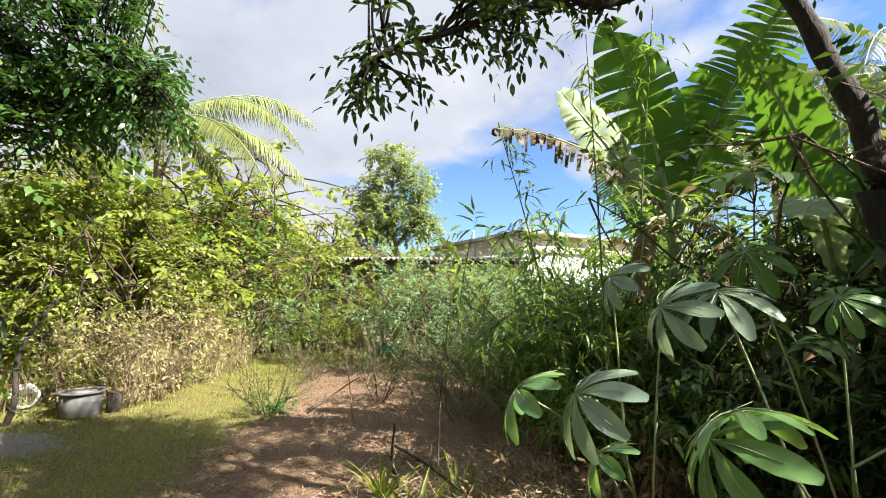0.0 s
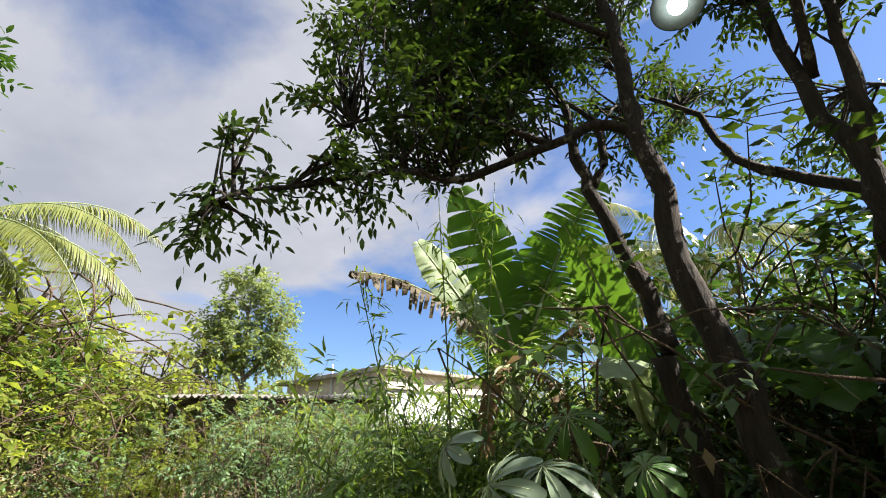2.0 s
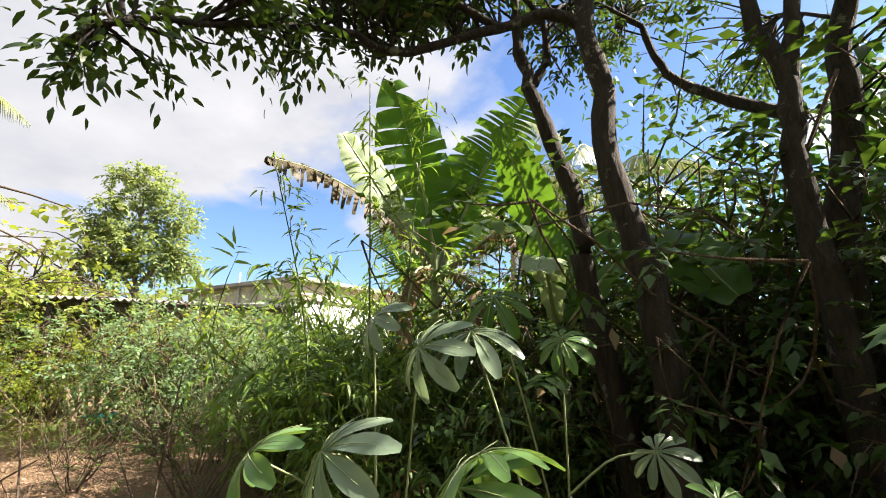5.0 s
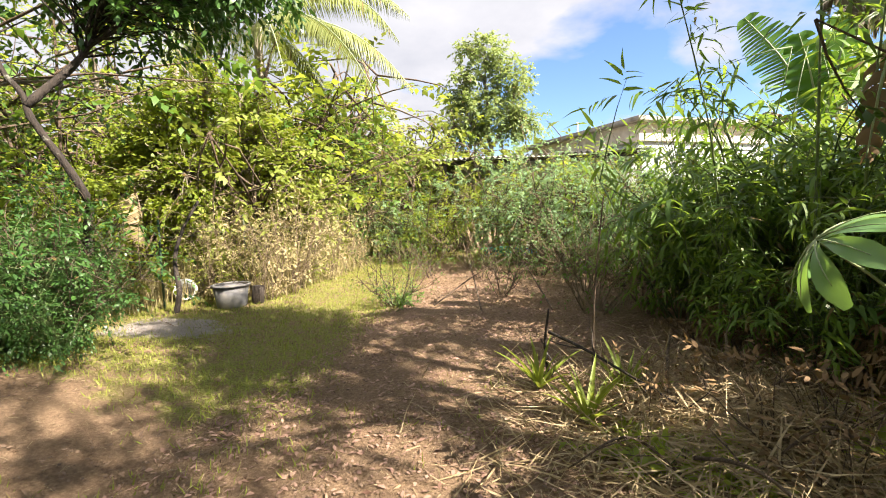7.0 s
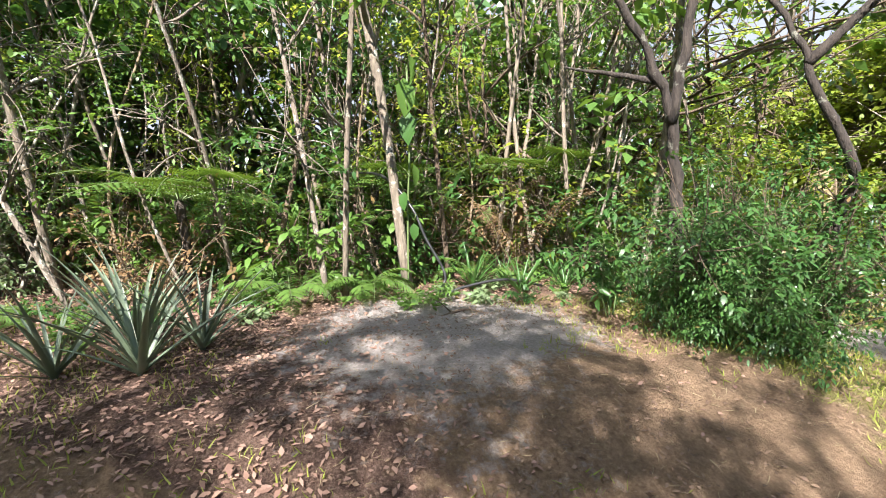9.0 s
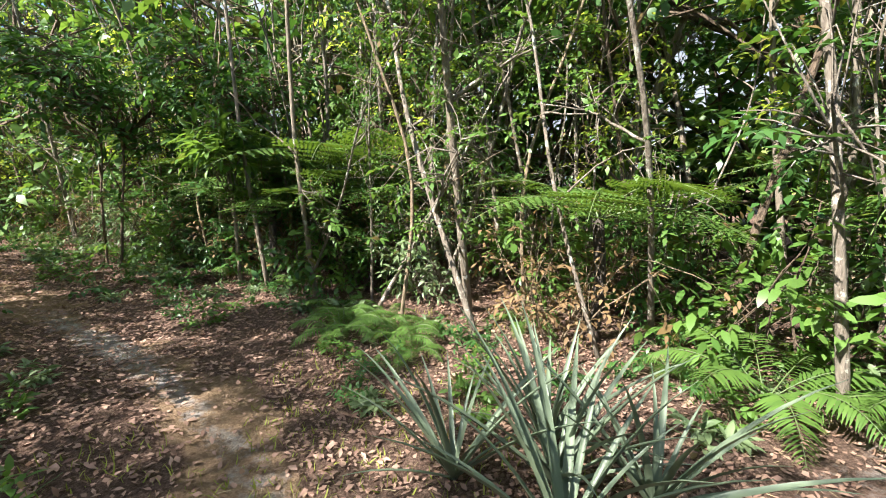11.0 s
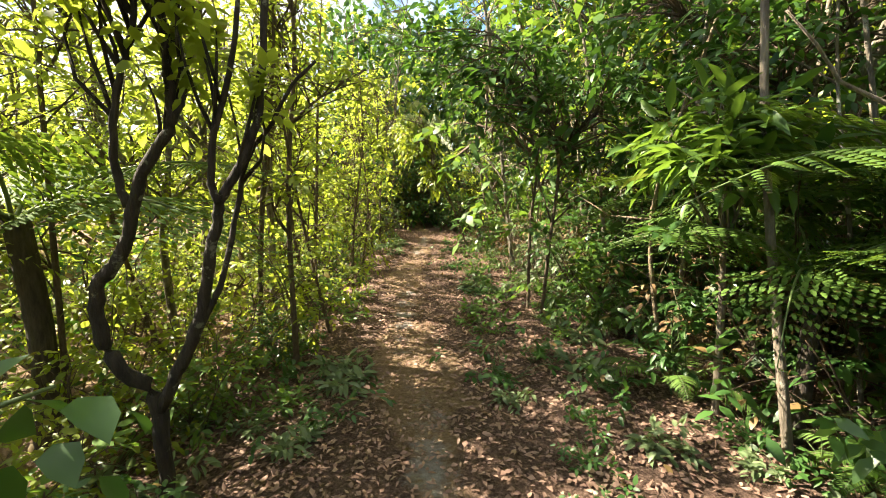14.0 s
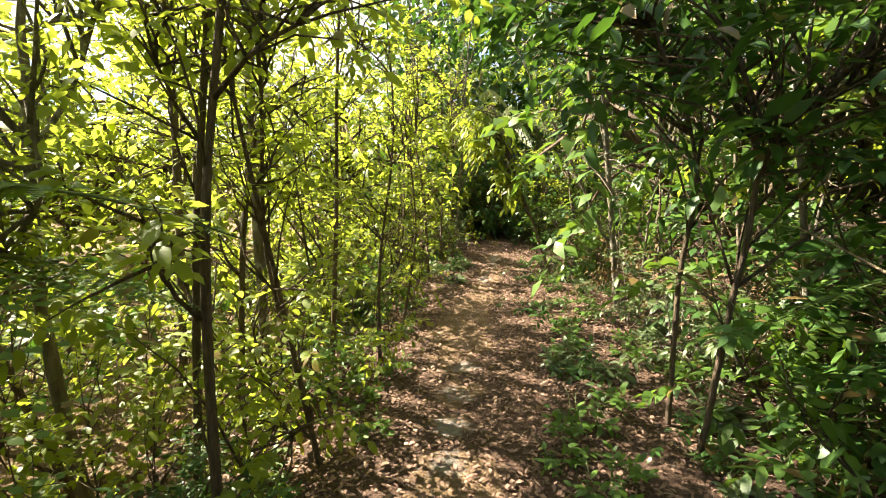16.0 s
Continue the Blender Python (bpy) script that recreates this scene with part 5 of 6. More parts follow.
# slim bamboo shoots among the bananas
for (bx, by, tx, ty, tz) in ((1.5, 4.2, 1.35, 4.0, 4.2), (1.2, 5.0, 0.6, 4.7, 3.6), (1.9, 4.4, 2.1, 4.2, 4.6)):
    cane = thing("bamboo_cane", "slim green bamboo cane with sparse narrow leaves", "bamboo", "bamboo canes", (bx, by, ground_z(bx, by)))
    pts = curve_pts([(0, 0, -0.1), ((tx - bx) * 0.2, (ty - by) * 0.2, tz * 0.5), (tx - bx, ty - by, tz)], 18)
    part("culm", Geo().tube(pts, np.linspace(0.013, 0.004, 18) * (1 + 0.2 * (np.arange(18) % 3 == 0)), 7), M_STEM, cane)
    a = pts[rng.integers(7, 18, 34)]
    t = unit(rng.normal(0, 0.8, a.shape) + (0, 0, 0.15))
    g = Geo()
    spray(g, a, t, 5, 0.3, 0.17, 0.026, 0.45, LANCE, 0.7)
    part("foliage", g, M_BAMBOO, cane)

# the lamp that hangs among the boughs
M_ENAMEL = plain_mat("grey_green_enamel", (0.10, 0.13, 0.12), (0.17, 0.20, 0.19), 12.0, 0.4)
m, nt, p = blank("lit_bulb_glass")
p.inputs["Base Color"].default_value = (0.85, 0.9, 0.88, 1)
p.inputs["Emission Color"].default_value = (0.9, 1.0, 0.96, 1)
p.inputs["Emission Strength"].default_value = 1.6
M_BULB = m
lamp = thing("hanging_lamp", "enamel shade lamp with a white bulb hanging from a bough", "lamp", "", pose(2.46, 1.70, 4.66, -12, 16, 0) @ Matrix.Diagonal((1.0, 1.0, 1.0, 1)))
part("shade", turned([(0.03, 0.16), (0.05, 0.15), (0.07, 0.09), (0.175, 0.0), (0.18, -0.005), (0.17, -0.003), (0.065, 0.08), (0.03, 0.14)], 32), M_ENAMEL, lamp, smooth=True)
part("bulb", turned([(0.001, -0.05), (0.04, -0.04), (0.066, -0.005), (0.066, 0.03), (0.045, 0.07), (0.025, 0.1), (0.025, 0.13)], 20), M_BULB, lamp, "white globe bulb", True)
part("cable", Geo().tube(curve_pts([(0, 0, 0.15), (-0.03, 0.0, 0.6), (0.0, 0.25, 1.2)], 8), 0.005, 5), M_DARKWOOD, lamp)


# ---------------------------------------------------------------- the wood beside the mound and along the trail
rng = np.random.default_rng(107)
sap_kinds = [
    make_sapling("thin grey-barked forest tree with small dark leaves", 7.0, 0.038, (0.095, 0.045), (M_BARK_GREY, M_DARK), 5, 72, 0.3, 1.2, 0.1, 8, 0.3, SMALL),
    make_sapling("pale lichened forest tree with mid-green leaves", 7.5, 0.055, (0.095, 0.047), (M_BARK_PALE, M_MID), 5, 72, 0.42, 1.2, 0.1, 8, 0.3, SMALL),
    make_sapling("slim crooked forest tree with sparse leaves", 6.2, 0.035, (0.085, 0.04), (M_BARK_GREY, M_MID), 5, 60, 0.25, 1.1, 0.16, 8, 0.3, SMALL),
    make_sapling("slim brown forest tree with leaves coloured as if sunlit", 6.6, 0.04, (0.095, 0.048), (M_TWIG, M_LIME), 5, 70, 0.35, 1.2, 0.12, 8, 0.3, SMALL),
]
for o in sap_kinds:
    o["group"] = "trees of the wood"


def spread_spots(n, x0, x1, y0, y1, gap, keep):
    out = []
    for _ in range(n * 30):
        x, y = rng.uniform(x0, x1), rng.uniform(y0, y1)
        if keep(x, y) and all((x - a) ** 2 + (y - b) ** 2 > gap * gap for a, b in out):
            out.append((x, y))
            if len(out) == n:
                break
    return out


def off_trail(d):
    return lambda x, y: trail_gap([x], [y])[0] > d


wood = [(-6.95, 0.05), (-7.2, 0.97), (-7.1, -2.45), (-7.9, 1.6), (-8.4, 2.9), (-9.0, 3.7), (-9.3, 4.3), (-7.6, -0.7), (-8.3, 0.2), (-8.0, 4.6), (-9.6, 3.4), (-9.1, 2.7)]
wood += spread_spots(46, -14.0, -7.9, -9.0, 7.0, 0.8, lambda x, y: True)
wood += spread_spots(16, -11.0, -6.9, -18.0, -8.0, 1.0, off_trail(1.5))
wood += spread_spots(12, -9.5, -2.5, -22.0, -17.8, 1.0, lambda x, y: True)
scatter(sap_kinds, wood, 0.85, 1.2, 7.0)
for x, y, k, sc in ((-7.75, -2.98, 1, 0.75), (-7.2, -3.85, 2, 0.72), (-7.45, -4.1, 0, 0.5), (-7.9, -3.5, 2, 0.8), (-7.3, -5.1, 2, 0.6)):
    place(sap_kinds[k], x, y, rng.uniform(0, 360), sc, None, rng.uniform(-6, 6), rng.uniform(-12, 4))


def make_pole(label, h, r, bark, lean):
    """A thin crooked bare sapling with a few dead side shoots."""
    t = thing("bare_sapling", label, "tree", "bare saplings of the wood")
    top = np.array([rng.normal(0, lean) * h, rng.normal(0, lean) * h, h])
    pts = curve_pts([(0, 0, -0.1), top * 0.3 + (*rng.normal(0, 0.1, 2), 0), top * 0.65 + (*rng.normal(0, 0.14, 2), 0), top], 14)
    part("trunk", Geo().tube(pts, np.linspace(r, r * 0.45, 14), 6), bark, t, smooth=True)
    for k in range(4):
        a = rng.uniform(0, 6.28)
        lb = wander(pts[4 + 2 * k], (math.cos(a), math.sin(a), rng.uniform(0.3, 1.4)), rng.uniform(0.4, 1.3), 6, 0.6)
        part("limb", Geo().tube(lb, np.linspace(r * 0.5, r * 0.15, 6), 5), bark, t, smooth=True)
    return t


poles = [make_pole("thin crooked pale grey bare sapling", 5.5, 0.028, M_BARK_PALE, 0.12), make_pole("thin crooked brown bare sapling", 5.0, 0.022, M_BARK_GREY, 0.18), make_pole("thin leaning brown bare sapling", 4.5, 0.02, M_DRYTWIG, 0.25)]
scatter(poles, spread_spots(62, -11.5, -6.9, -7.0, 6.0, 0.42, lambda x, y: not (x > -7.3 and y > 2.5)) + spread_spots(12, -8.4, -6.9, -14.0, -7.0, 0.5, off_trail(2.1)), 0.75, 1.2, 9.0)
rng = np.random.default_rng(108)
for x, y, a, sc in ((-7.75, 3.35, 20, 1.15), (-8.0, 3.2, 100, 1.1), (-8.25, 3.0, 310, 1.25), (-8.8, 3.5, 60, 1.3), (-8.1, 3.95, 150, 1.2), (-8.5, 4.3, 260, 1.3), (-8.9, 2.6, 30, 1.25)):
    place(poles[0], x, y, a, sc, None, (a % 13) - 6, (a % 17) - 8)
# the lime leaf colour carries part of the sunlit look along the trail
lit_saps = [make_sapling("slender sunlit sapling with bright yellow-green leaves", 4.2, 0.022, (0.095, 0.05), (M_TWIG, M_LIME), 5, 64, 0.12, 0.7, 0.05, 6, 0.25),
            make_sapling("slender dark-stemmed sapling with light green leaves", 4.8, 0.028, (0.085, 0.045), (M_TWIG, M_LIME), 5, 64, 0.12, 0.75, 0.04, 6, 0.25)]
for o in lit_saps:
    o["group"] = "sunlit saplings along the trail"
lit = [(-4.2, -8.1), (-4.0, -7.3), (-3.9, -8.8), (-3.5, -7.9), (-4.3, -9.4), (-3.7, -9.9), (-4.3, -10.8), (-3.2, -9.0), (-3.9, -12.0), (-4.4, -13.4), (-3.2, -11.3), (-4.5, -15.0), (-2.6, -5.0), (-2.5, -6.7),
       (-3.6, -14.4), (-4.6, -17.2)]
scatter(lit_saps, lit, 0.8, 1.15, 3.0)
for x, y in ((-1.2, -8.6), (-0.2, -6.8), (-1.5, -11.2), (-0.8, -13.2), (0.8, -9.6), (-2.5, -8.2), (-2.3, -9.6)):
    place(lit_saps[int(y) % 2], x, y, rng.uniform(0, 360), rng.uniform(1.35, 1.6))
for x, y in ((-9.2, 8.8), (-10.2, 11.0), (-8.6, 6.9), (-9.6, 7.6), (-10.6, 9.4), (-11.2, 12.4), (-8.9, 9.9)):
    place(sap_kinds[1 if y > 9 else 3], x, y, rng.uniform(0, 360), rng.uniform(0.95, 1.15))
# those with y from -5 to 2 are added to keep sun off the thicket
for x, y in ((7.0, 0.0), (6.0, -1.6), (8.4, 5.2), (5.2, -3.2), (7.0, 7.5), (6.4, -3.0), (7.6, -2.2), (6.8, -4.6), (8.0, -0.8), (7.4, 1.4), (6.2, 0.2)):
    place(sap_kinds[0], x, y, rng.uniform(0, 360), rng.uniform(0.8, 1.0))
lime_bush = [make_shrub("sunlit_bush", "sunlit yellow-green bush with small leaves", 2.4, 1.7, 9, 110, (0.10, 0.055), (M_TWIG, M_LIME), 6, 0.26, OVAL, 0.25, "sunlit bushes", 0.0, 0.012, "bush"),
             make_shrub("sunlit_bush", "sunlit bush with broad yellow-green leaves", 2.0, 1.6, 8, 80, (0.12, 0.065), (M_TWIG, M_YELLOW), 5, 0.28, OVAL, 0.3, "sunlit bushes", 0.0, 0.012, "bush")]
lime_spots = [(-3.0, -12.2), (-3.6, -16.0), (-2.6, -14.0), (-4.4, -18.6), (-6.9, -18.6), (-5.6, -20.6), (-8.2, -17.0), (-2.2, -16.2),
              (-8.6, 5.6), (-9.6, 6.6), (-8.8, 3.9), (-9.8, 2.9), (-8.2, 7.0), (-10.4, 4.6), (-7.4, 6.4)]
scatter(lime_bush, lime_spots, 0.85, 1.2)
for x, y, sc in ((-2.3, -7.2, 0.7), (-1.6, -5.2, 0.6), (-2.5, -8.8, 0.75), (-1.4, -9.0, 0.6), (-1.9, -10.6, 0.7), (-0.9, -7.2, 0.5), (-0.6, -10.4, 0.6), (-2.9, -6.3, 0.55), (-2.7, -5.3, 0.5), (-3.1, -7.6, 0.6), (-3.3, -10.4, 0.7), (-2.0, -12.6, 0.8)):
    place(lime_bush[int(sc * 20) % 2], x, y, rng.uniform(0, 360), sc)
rng = np.random.default_rng(109)
wood_sh = [make_shrub("wood_shrub", "leafy shrub of the wood with mid-green leaves", 1.3, 1.2, 8, 76, (0.11, 0.05), (M_TWIG, M_MID), 6, 0.22, OVAL, 0.25, "undergrowth of the wood", 0.0, 0.01),
           make_shrub("wood_shrub", "dark-leaved shrub of the wood", 1.6, 1.3, 8, 80, (0.12, 0.055), (M_TWIG, M_DARK), 6, 0.24, OVAL, 0.25, "undergrowth of the wood", 0.0, 0.01),
           make_shrub("wood_shrub", "shrub with pale grey-green broad leaves", 1.3, 1.1, 6, 60, (0.105, 0.045), (M_BARK_GREY, M_PALE), 5, 0.2, FOLD, 0.25, "undergrowth of the wood", 0.0, 0.012),
           make_shrub("wood_shrub", "brown shrub with withered leaves", 1.4, 1.2, 9, 80, (0.08, 0.036), (M_DRYTWIG, M_BROWNLEAF), 5, 0.22, OVAL, 0.35, "undergrowth of the wood", 0.0, 0.01)]
sh_spots = [(-7.3, -8.4), (-7.3, -7.4), (-7.1, -9.6), (-7.7, -6.7), (-7.8, -4.6), (-7.5, -5.4), (-8.0, -3.6), (-7.4, -1.9), (-7.8, -0.1), (-8.2, 1.1), (-7.0, -10.8), (-7.3, -12.0), (-7.4, -13.6), (-7.4, -15.2), (-7.9, -8.0), (-7.7, -9.6), (-8.6, -5.6),
            (-8.9, -1.2), (-9.2, 0.6), (-9.0, 2.2), (-3.5, -11.6), (-7.6, 3.3), (-8.6, 4.2), (-8.2, -7.0), (-9.4, -3.0), (-6.9, -17.0), (-4.6, -16.0)]
sh_spots += spread_spots(10, -13.0, -8.6, -9.0, 6.0, 0.9, lambda x, y: True)
scatter(wood_sh, sh_spots, 0.8, 1.2)
for x, y, sc in ((-8.1, -7.7, 1.4), (-8.3, -8.9, 1.5), (-7.9, -9.7, 1.3), (-8.3, -6.7, 1.6), (-8.6, -7.9, 1.8), (-5.5, -18.9, 1.9), (-4.7, -19.5, 1.9), (-6.4, -19.2, 1.9), (-5.6, -19.6, 2.2)):
    place(wood_sh[1], x, y, rng.uniform(0, 360), sc)
for x, y, sc, k in ((-3.3, -3.6, 0.75, 1), (-3.1, -4.6, 0.85, 0), (-3.75, -4.8, 0.5, 1), (-3.4, -6.7, 0.6, 0), (-3.8, -7.6, 0.45, 1), (-3.9, -9.2, 0.5, 0)):
    place(wood_sh[k], x, y, rng.uniform(0, 360), sc)
mound_bush = [make_shrub("trailing_bush", "blue-green bush with long trailing leafy sprays", 1.5, 1.1, 12, 170, (0.07, 0.024), (M_STEM, M_DARK), 8, 0.34, OVAL, 0.5, "bushes by the mound tree", 0.0, 0.008, "bush"),
              make_shrub("trailing_bush", "dark green dense bush with small leaves", 2.1, 1.2, 12, 190, (0.065, 0.03), (M_TWIG, M_DARK), 8, 0.26, OVAL, 0.3, "bushes by the mound tree", 0.0, 0.01, "bush")]
scatter(mound_bush, [(-5.15, 3.45), (-5.9, 3.9), (-5.5, 3.2), (-5.3, 4.0), (-6.5, 4.9), (-5.0, 3.9), (-5.4, 3.7)], 0.75, 0.95)
for x, y, sc, k in ((-5.35, 3.75, 1.15, 1), (-4.85, 3.75, 0.95, 1), (-4.9, 3.2, 0.72, 0), (-4.55, 3.5, 0.6, 0), (-5.05, 2.95, 0.45, 0)):
    place(mound_bush[k], x, y, rng.uniform(0, 360), sc)
big_leaf = make_shrub("broad_leaf_shrub", "shrub with dark broad leathery leaves", 1.3, 0.5, 3, 14, (0.17, 0.068), (M_STEM, M_DARK), 5, 0.3, FOLD, 0.3)
scatter([big_leaf], [(-5.75, 2.7), (-3.6, -3.9), (-6.95, -6.3)], 0.7, 0.9)

rng = np.random.default_rng(110)
herb = [make_shrub("ground_herb", "low leafy herb on the woodland floor", 0.34, 0.42, 6, 13, (0.075, 0.036), (M_STEM, M_MID), 5, 0.11, OVAL, 0.2, "herbs of the woodland floor", 0.0, 0.004, "herb", False),
        make_shrub("ground_herb", "low pale-leaved herb on the woodland floor", 0.30, 0.38, 5, 9, (0.10, 0.042), (M_STEM, M_PALE), 5, 0.12, FOLD, 0.2, "herbs of the woodland floor", 0.0, 0.004, "herb", False),
        make_shrub("ground_herb", "low dark green herb on the woodland floor", 0.42, 0.45, 6, 13, (0.07, 0.034), (M_STEM, M_DARK), 5, 0.12, OVAL, 0.2, "herbs of the woodland floor", 0.0, 0.004, "herb", False)]
hs = [(x, y) for x, y in spread_spots(140, -8.6, -3.0, -15.0, -1.4, 0.24, lambda x, y: (0.45 if x > -5.0 else 0.7) < trail_gap([x], [y])[0] < 2.2 and not (x > -4.6 and y > -3.2))]
hs += spread_spots(36, -8.2, -6.1, -1.2, 4.4, 0.3, lambda x, y: True)
scatter(herb, hs, 0.7, 1.35)


# ferns
def make_fern(label, length, n, mat, rise=1.0, dry=False):
    f = thing("fern", label, "fern", "ferns of the wood")
    r, lf = frond_geo(length, 30, length * 0.2, length * 0.027, 0.95, LANCE, 0.12, True, 0.006, rise)
    me_r, me_l = r.mesh("rachis", M_DRYTWIG if dry else M_STEM), lf.mesh("frond", mat)
    for k in range(n):
        a = k * 360 / n + rng.uniform(-14, 14)
        s = rng.uniform(0.75, 1.1)
        fr = part("frond", me_l, mat, f, m=pose(0, 0, 0.02, rng.uniform(-12, 12), rng.uniform(-14, 10), a) @ Matrix.Diagonal((s, s, s, 1)))
        part("rachis", me_r, mat, fr)
    return f


def feather_mesh(length, n, mat):
    """Leaflets that are feathered themselves, as tree ferns and brackens have."""
    g = Geo()
    s = np.linspace(0.12, 0.98, n)
    for sg in (-1, 1):
        for k in range(n):
            ln = length * 0.34 * math.sin(math.pi * (0.15 + 0.82 * s[k])) ** 0.8
            b = np.array([length * s[k], 0, length * (0.55 * s[k] - 0.7 * s[k] ** 2)])
            d = unit(np.array([0.45, sg, -0.15]) + rng.normal(0, 0.05, 3))
            q = np.linspace(0.08, 0.97, 9)
            pos = b + d * ln * q[:, None]
            for s2 in (-1, 1):
                dd = unit(d * 0.4 + s2 * np.array([1.0, 0, 0]) + (0, 0, -0.1))
                g.leaves(pos, np.broadcast_to(dd, pos.shape), (0, 0, 1.0), ln * 0.22 * (1 - 0.8 * q), ln * 0.075, OVAL)
    return g


rng = np.random.default_rng(111)
fern_a = make_fern("fresh green fern with arching feathered fronds", 0.75, 9, M_FERN)
fern_b = make_fern("broad light green fern at the wood's edge", 1.1, 8, M_FERN, 1.1)
for x, y, sc in ((-6.35, -3.5, 0.72), (-6.6, -3.0, 0.62), (-6.8, -3.9, 0.7), (-6.4, -2.75, 0.5), (-6.9, -3.4, 0.6), (-7.05, 0.45, 1.0)):
    place(fern_a, x, y, rng.uniform(0, 360), sc)
scatter([fern_a, fern_b], [(-6.55, -3.6), (-6.95, -0.35), (-6.75, -3.1), (-6.9, 0.4), (-7.2, -0.9), (-7.4, 1.9), (-7.4, -5.3), (-7.3, -7.6), (-8.4, 2.1), (-8.8, 3.2), (-7.8, 0.9), (-6.95, -6.4), (-7.6, -2.3), (-8.2, -0.7)], 0.65, 0.95)
dead_fern = make_fern("withered brown fern with upright dry fronds", 1.25, 11, M_BROWNLEAF, 1.9, True)
settle(dead_fern, -7.8, 2.5, 0, 0.95)
tree_fern = thing("tree_fern", "dark tree fern with wide finely cut fronds", "fern", "tree ferns")
part("trunk", Geo().tube(curve_pts([(0, 0, -0.1), (0.05, 0, 0.6), (0, 0.03, 1.3)], 10), 0.06, 9), M_DARKWOOD, tree_fern, smooth=True)
me_f = feather_mesh(1.5, 17, M_FERN).mesh("frond", M_FERN)
me_r2 = Geo().tube([(1.5 * s, 0, 1.5 * (0.55 * s - 0.7 * s * s)) for s in np.linspace(0, 0.98, 10)], np.linspace(0.012, 0.003, 10), 5).mesh("rachis", M_STEM)
for k in range(9):
    fr = part("frond", me_f, M_FERN, tree_fern, m=pose(0, 0, 1.28, rng.uniform(-8, 8), rng.uniform(-22, 6), k * 40 + rng.uniform(-8, 8)))
    part("rachis", me_r2, M_STEM, fr)
settle(tree_fern, -7.75, -6.9, 0, 1.0)
place(tree_fern, -8.1, -5.2, 30, 0.95)
place(tree_fern, -7.3, -5.7, 75, 0.8)
place(tree_fern, -8.7, 3.2, 75, 1.05)
place(tree_fern, -7.6, -1.6, 130, 0.85)
place(tree_fern, -8.3, 0.6, 10, 0.95)
place(tree_fern, -2.4, -6.6, 200, 1.3)
place(tree_fern, -7.9, -5.2, 160, 1.15)


# spiky bromeliads
def make_bromeliad(label, n, length, mat):
    b = thing("bromeliad", label, "bromeliad", "bromeliads by the mound")
    s = np.linspace(0, 1, 8)
    g = Geo()
    w = 0.043 * (1 - s ** 1.7) + 0.003
    c = np.stack([length * s * 0.75, np.zeros(8), length * (1.0 * s - 0.28 * s ** 2.2)], -1)
    v = []
    for k in range(8):
        for f, up in ((-1, 0.35), (0, 0.0), (1, 0.35)):
            v.append(c[k] + (-up * w[k] * 0.7, f * w[k] * 0.5, up * w[k] * 0.7))
    fs = []
    for k in range(7):
        for j in range(2):
            q = k * 3 + j
            fs += [(q, q + 3, q + 4), (q, q + 4, q + 1)]
    me = g.add(v, fs).mesh("leaf", mat)
    for k in range(n):
        sc = rng.uniform(0.65, 1.1)
        lean_ = 38 * (1 - k / n) - 22 + rng.uniform(-8, 8)
        part("leaf", me, mat, b, m=pose(0, 0, 0.0, rng.uniform(-7, 7), lean_, k * 137.5) @ Matrix.Diagonal((sc, sc, sc, 1)))
    return b


rng = np.random.default_rng(112)
brom = [make_bromeliad("spiky silver-green bromeliad beside the sandy mound", 19, 0.95, M_SILVER), make_bromeliad("spiky grey-green bromeliad with long pointed leaves", 16, 0.85, M_SILVER)]
scatter(brom, [(-5.1, -1.05), (-5.5, -0.8), (-5.3, -1.65), (-5.75, -1.35), (-5.45, -1.2)], 0.85, 1.05)
strap = make_bromeliad("dark strap-leaved plant in a row behind the mound", 18, 0.7, M_DARK)
strap["group"] = "strap-leaved plants behind the mound"
strap["category"] = "strap plant"
scatter([strap], [(-7.1, 1.7), (-6.8, 2.2), (-6.9, 2.8), (-6.4, 3.0), (-6.1, 3.4), (-7.4, 2.2), (-6.6, 3.6), (-7.6, 3.0)], 0.6, 1.0)
spider = make_bromeliad("small striped pale strap plant at the edge of the bed", 16, 0.45, M_YELLOW)
spider["group"], spider["category"] = "pale strap plants", "strap plant"
scatter([spider], [(0.13, 3.9), (-0.5, 3.95), (-0.2, 3.4)], 0.85, 1.05)

# the climbing plant with arrow leaves on the pale trunk, the black hose, fallen branches
climber = thing("climbing_plant", "climber with large drooping arrow-shaped leaves on a pale trunk", "climber", "", (-7.05, 0.93, ground_z(-7.05, 0.93)))
part("stem", Geo().tube(curve_pts([(0, 0, 0), (-0.02, 0, 0.9), (0.02, 0.02, 1.7), (-0.04, 0, 2.5)], 12), 0.012, 6), M_STEM, climber, smooth=True)
for k, (hz, az, sc) in enumerate(((2.35, 20, 0.42), (2.0, -25, 0.36), (1.45, 50, 0.26), (1.15, -40, 0.22), (2.6, 100, 0.36), (0.8, 10, 0.2))):
    g = Geo().leaves(np.zeros((1, 3)), (1, 0, -0.2), (0, 0, 1.0), sc, sc * 0.62, FOLD)
    lf = part("leaf", g, M_DARK if k % 2 else M_MID, climber, m=pose(0.1, 0.05 * (k % 3 - 1), hz, 0, 68, az))
    part("leaf_stalk", Geo().tube([(0, 0, 0), (-0.06, 0, 0.12)], 0.006, 5), M_STEM, lf)
M_HOSE = plain_mat("black_rubber", (0.012, 0.012, 0.013), (0.03, 0.03, 0.032), 9.0, 0.4)
hz0 = 0.36
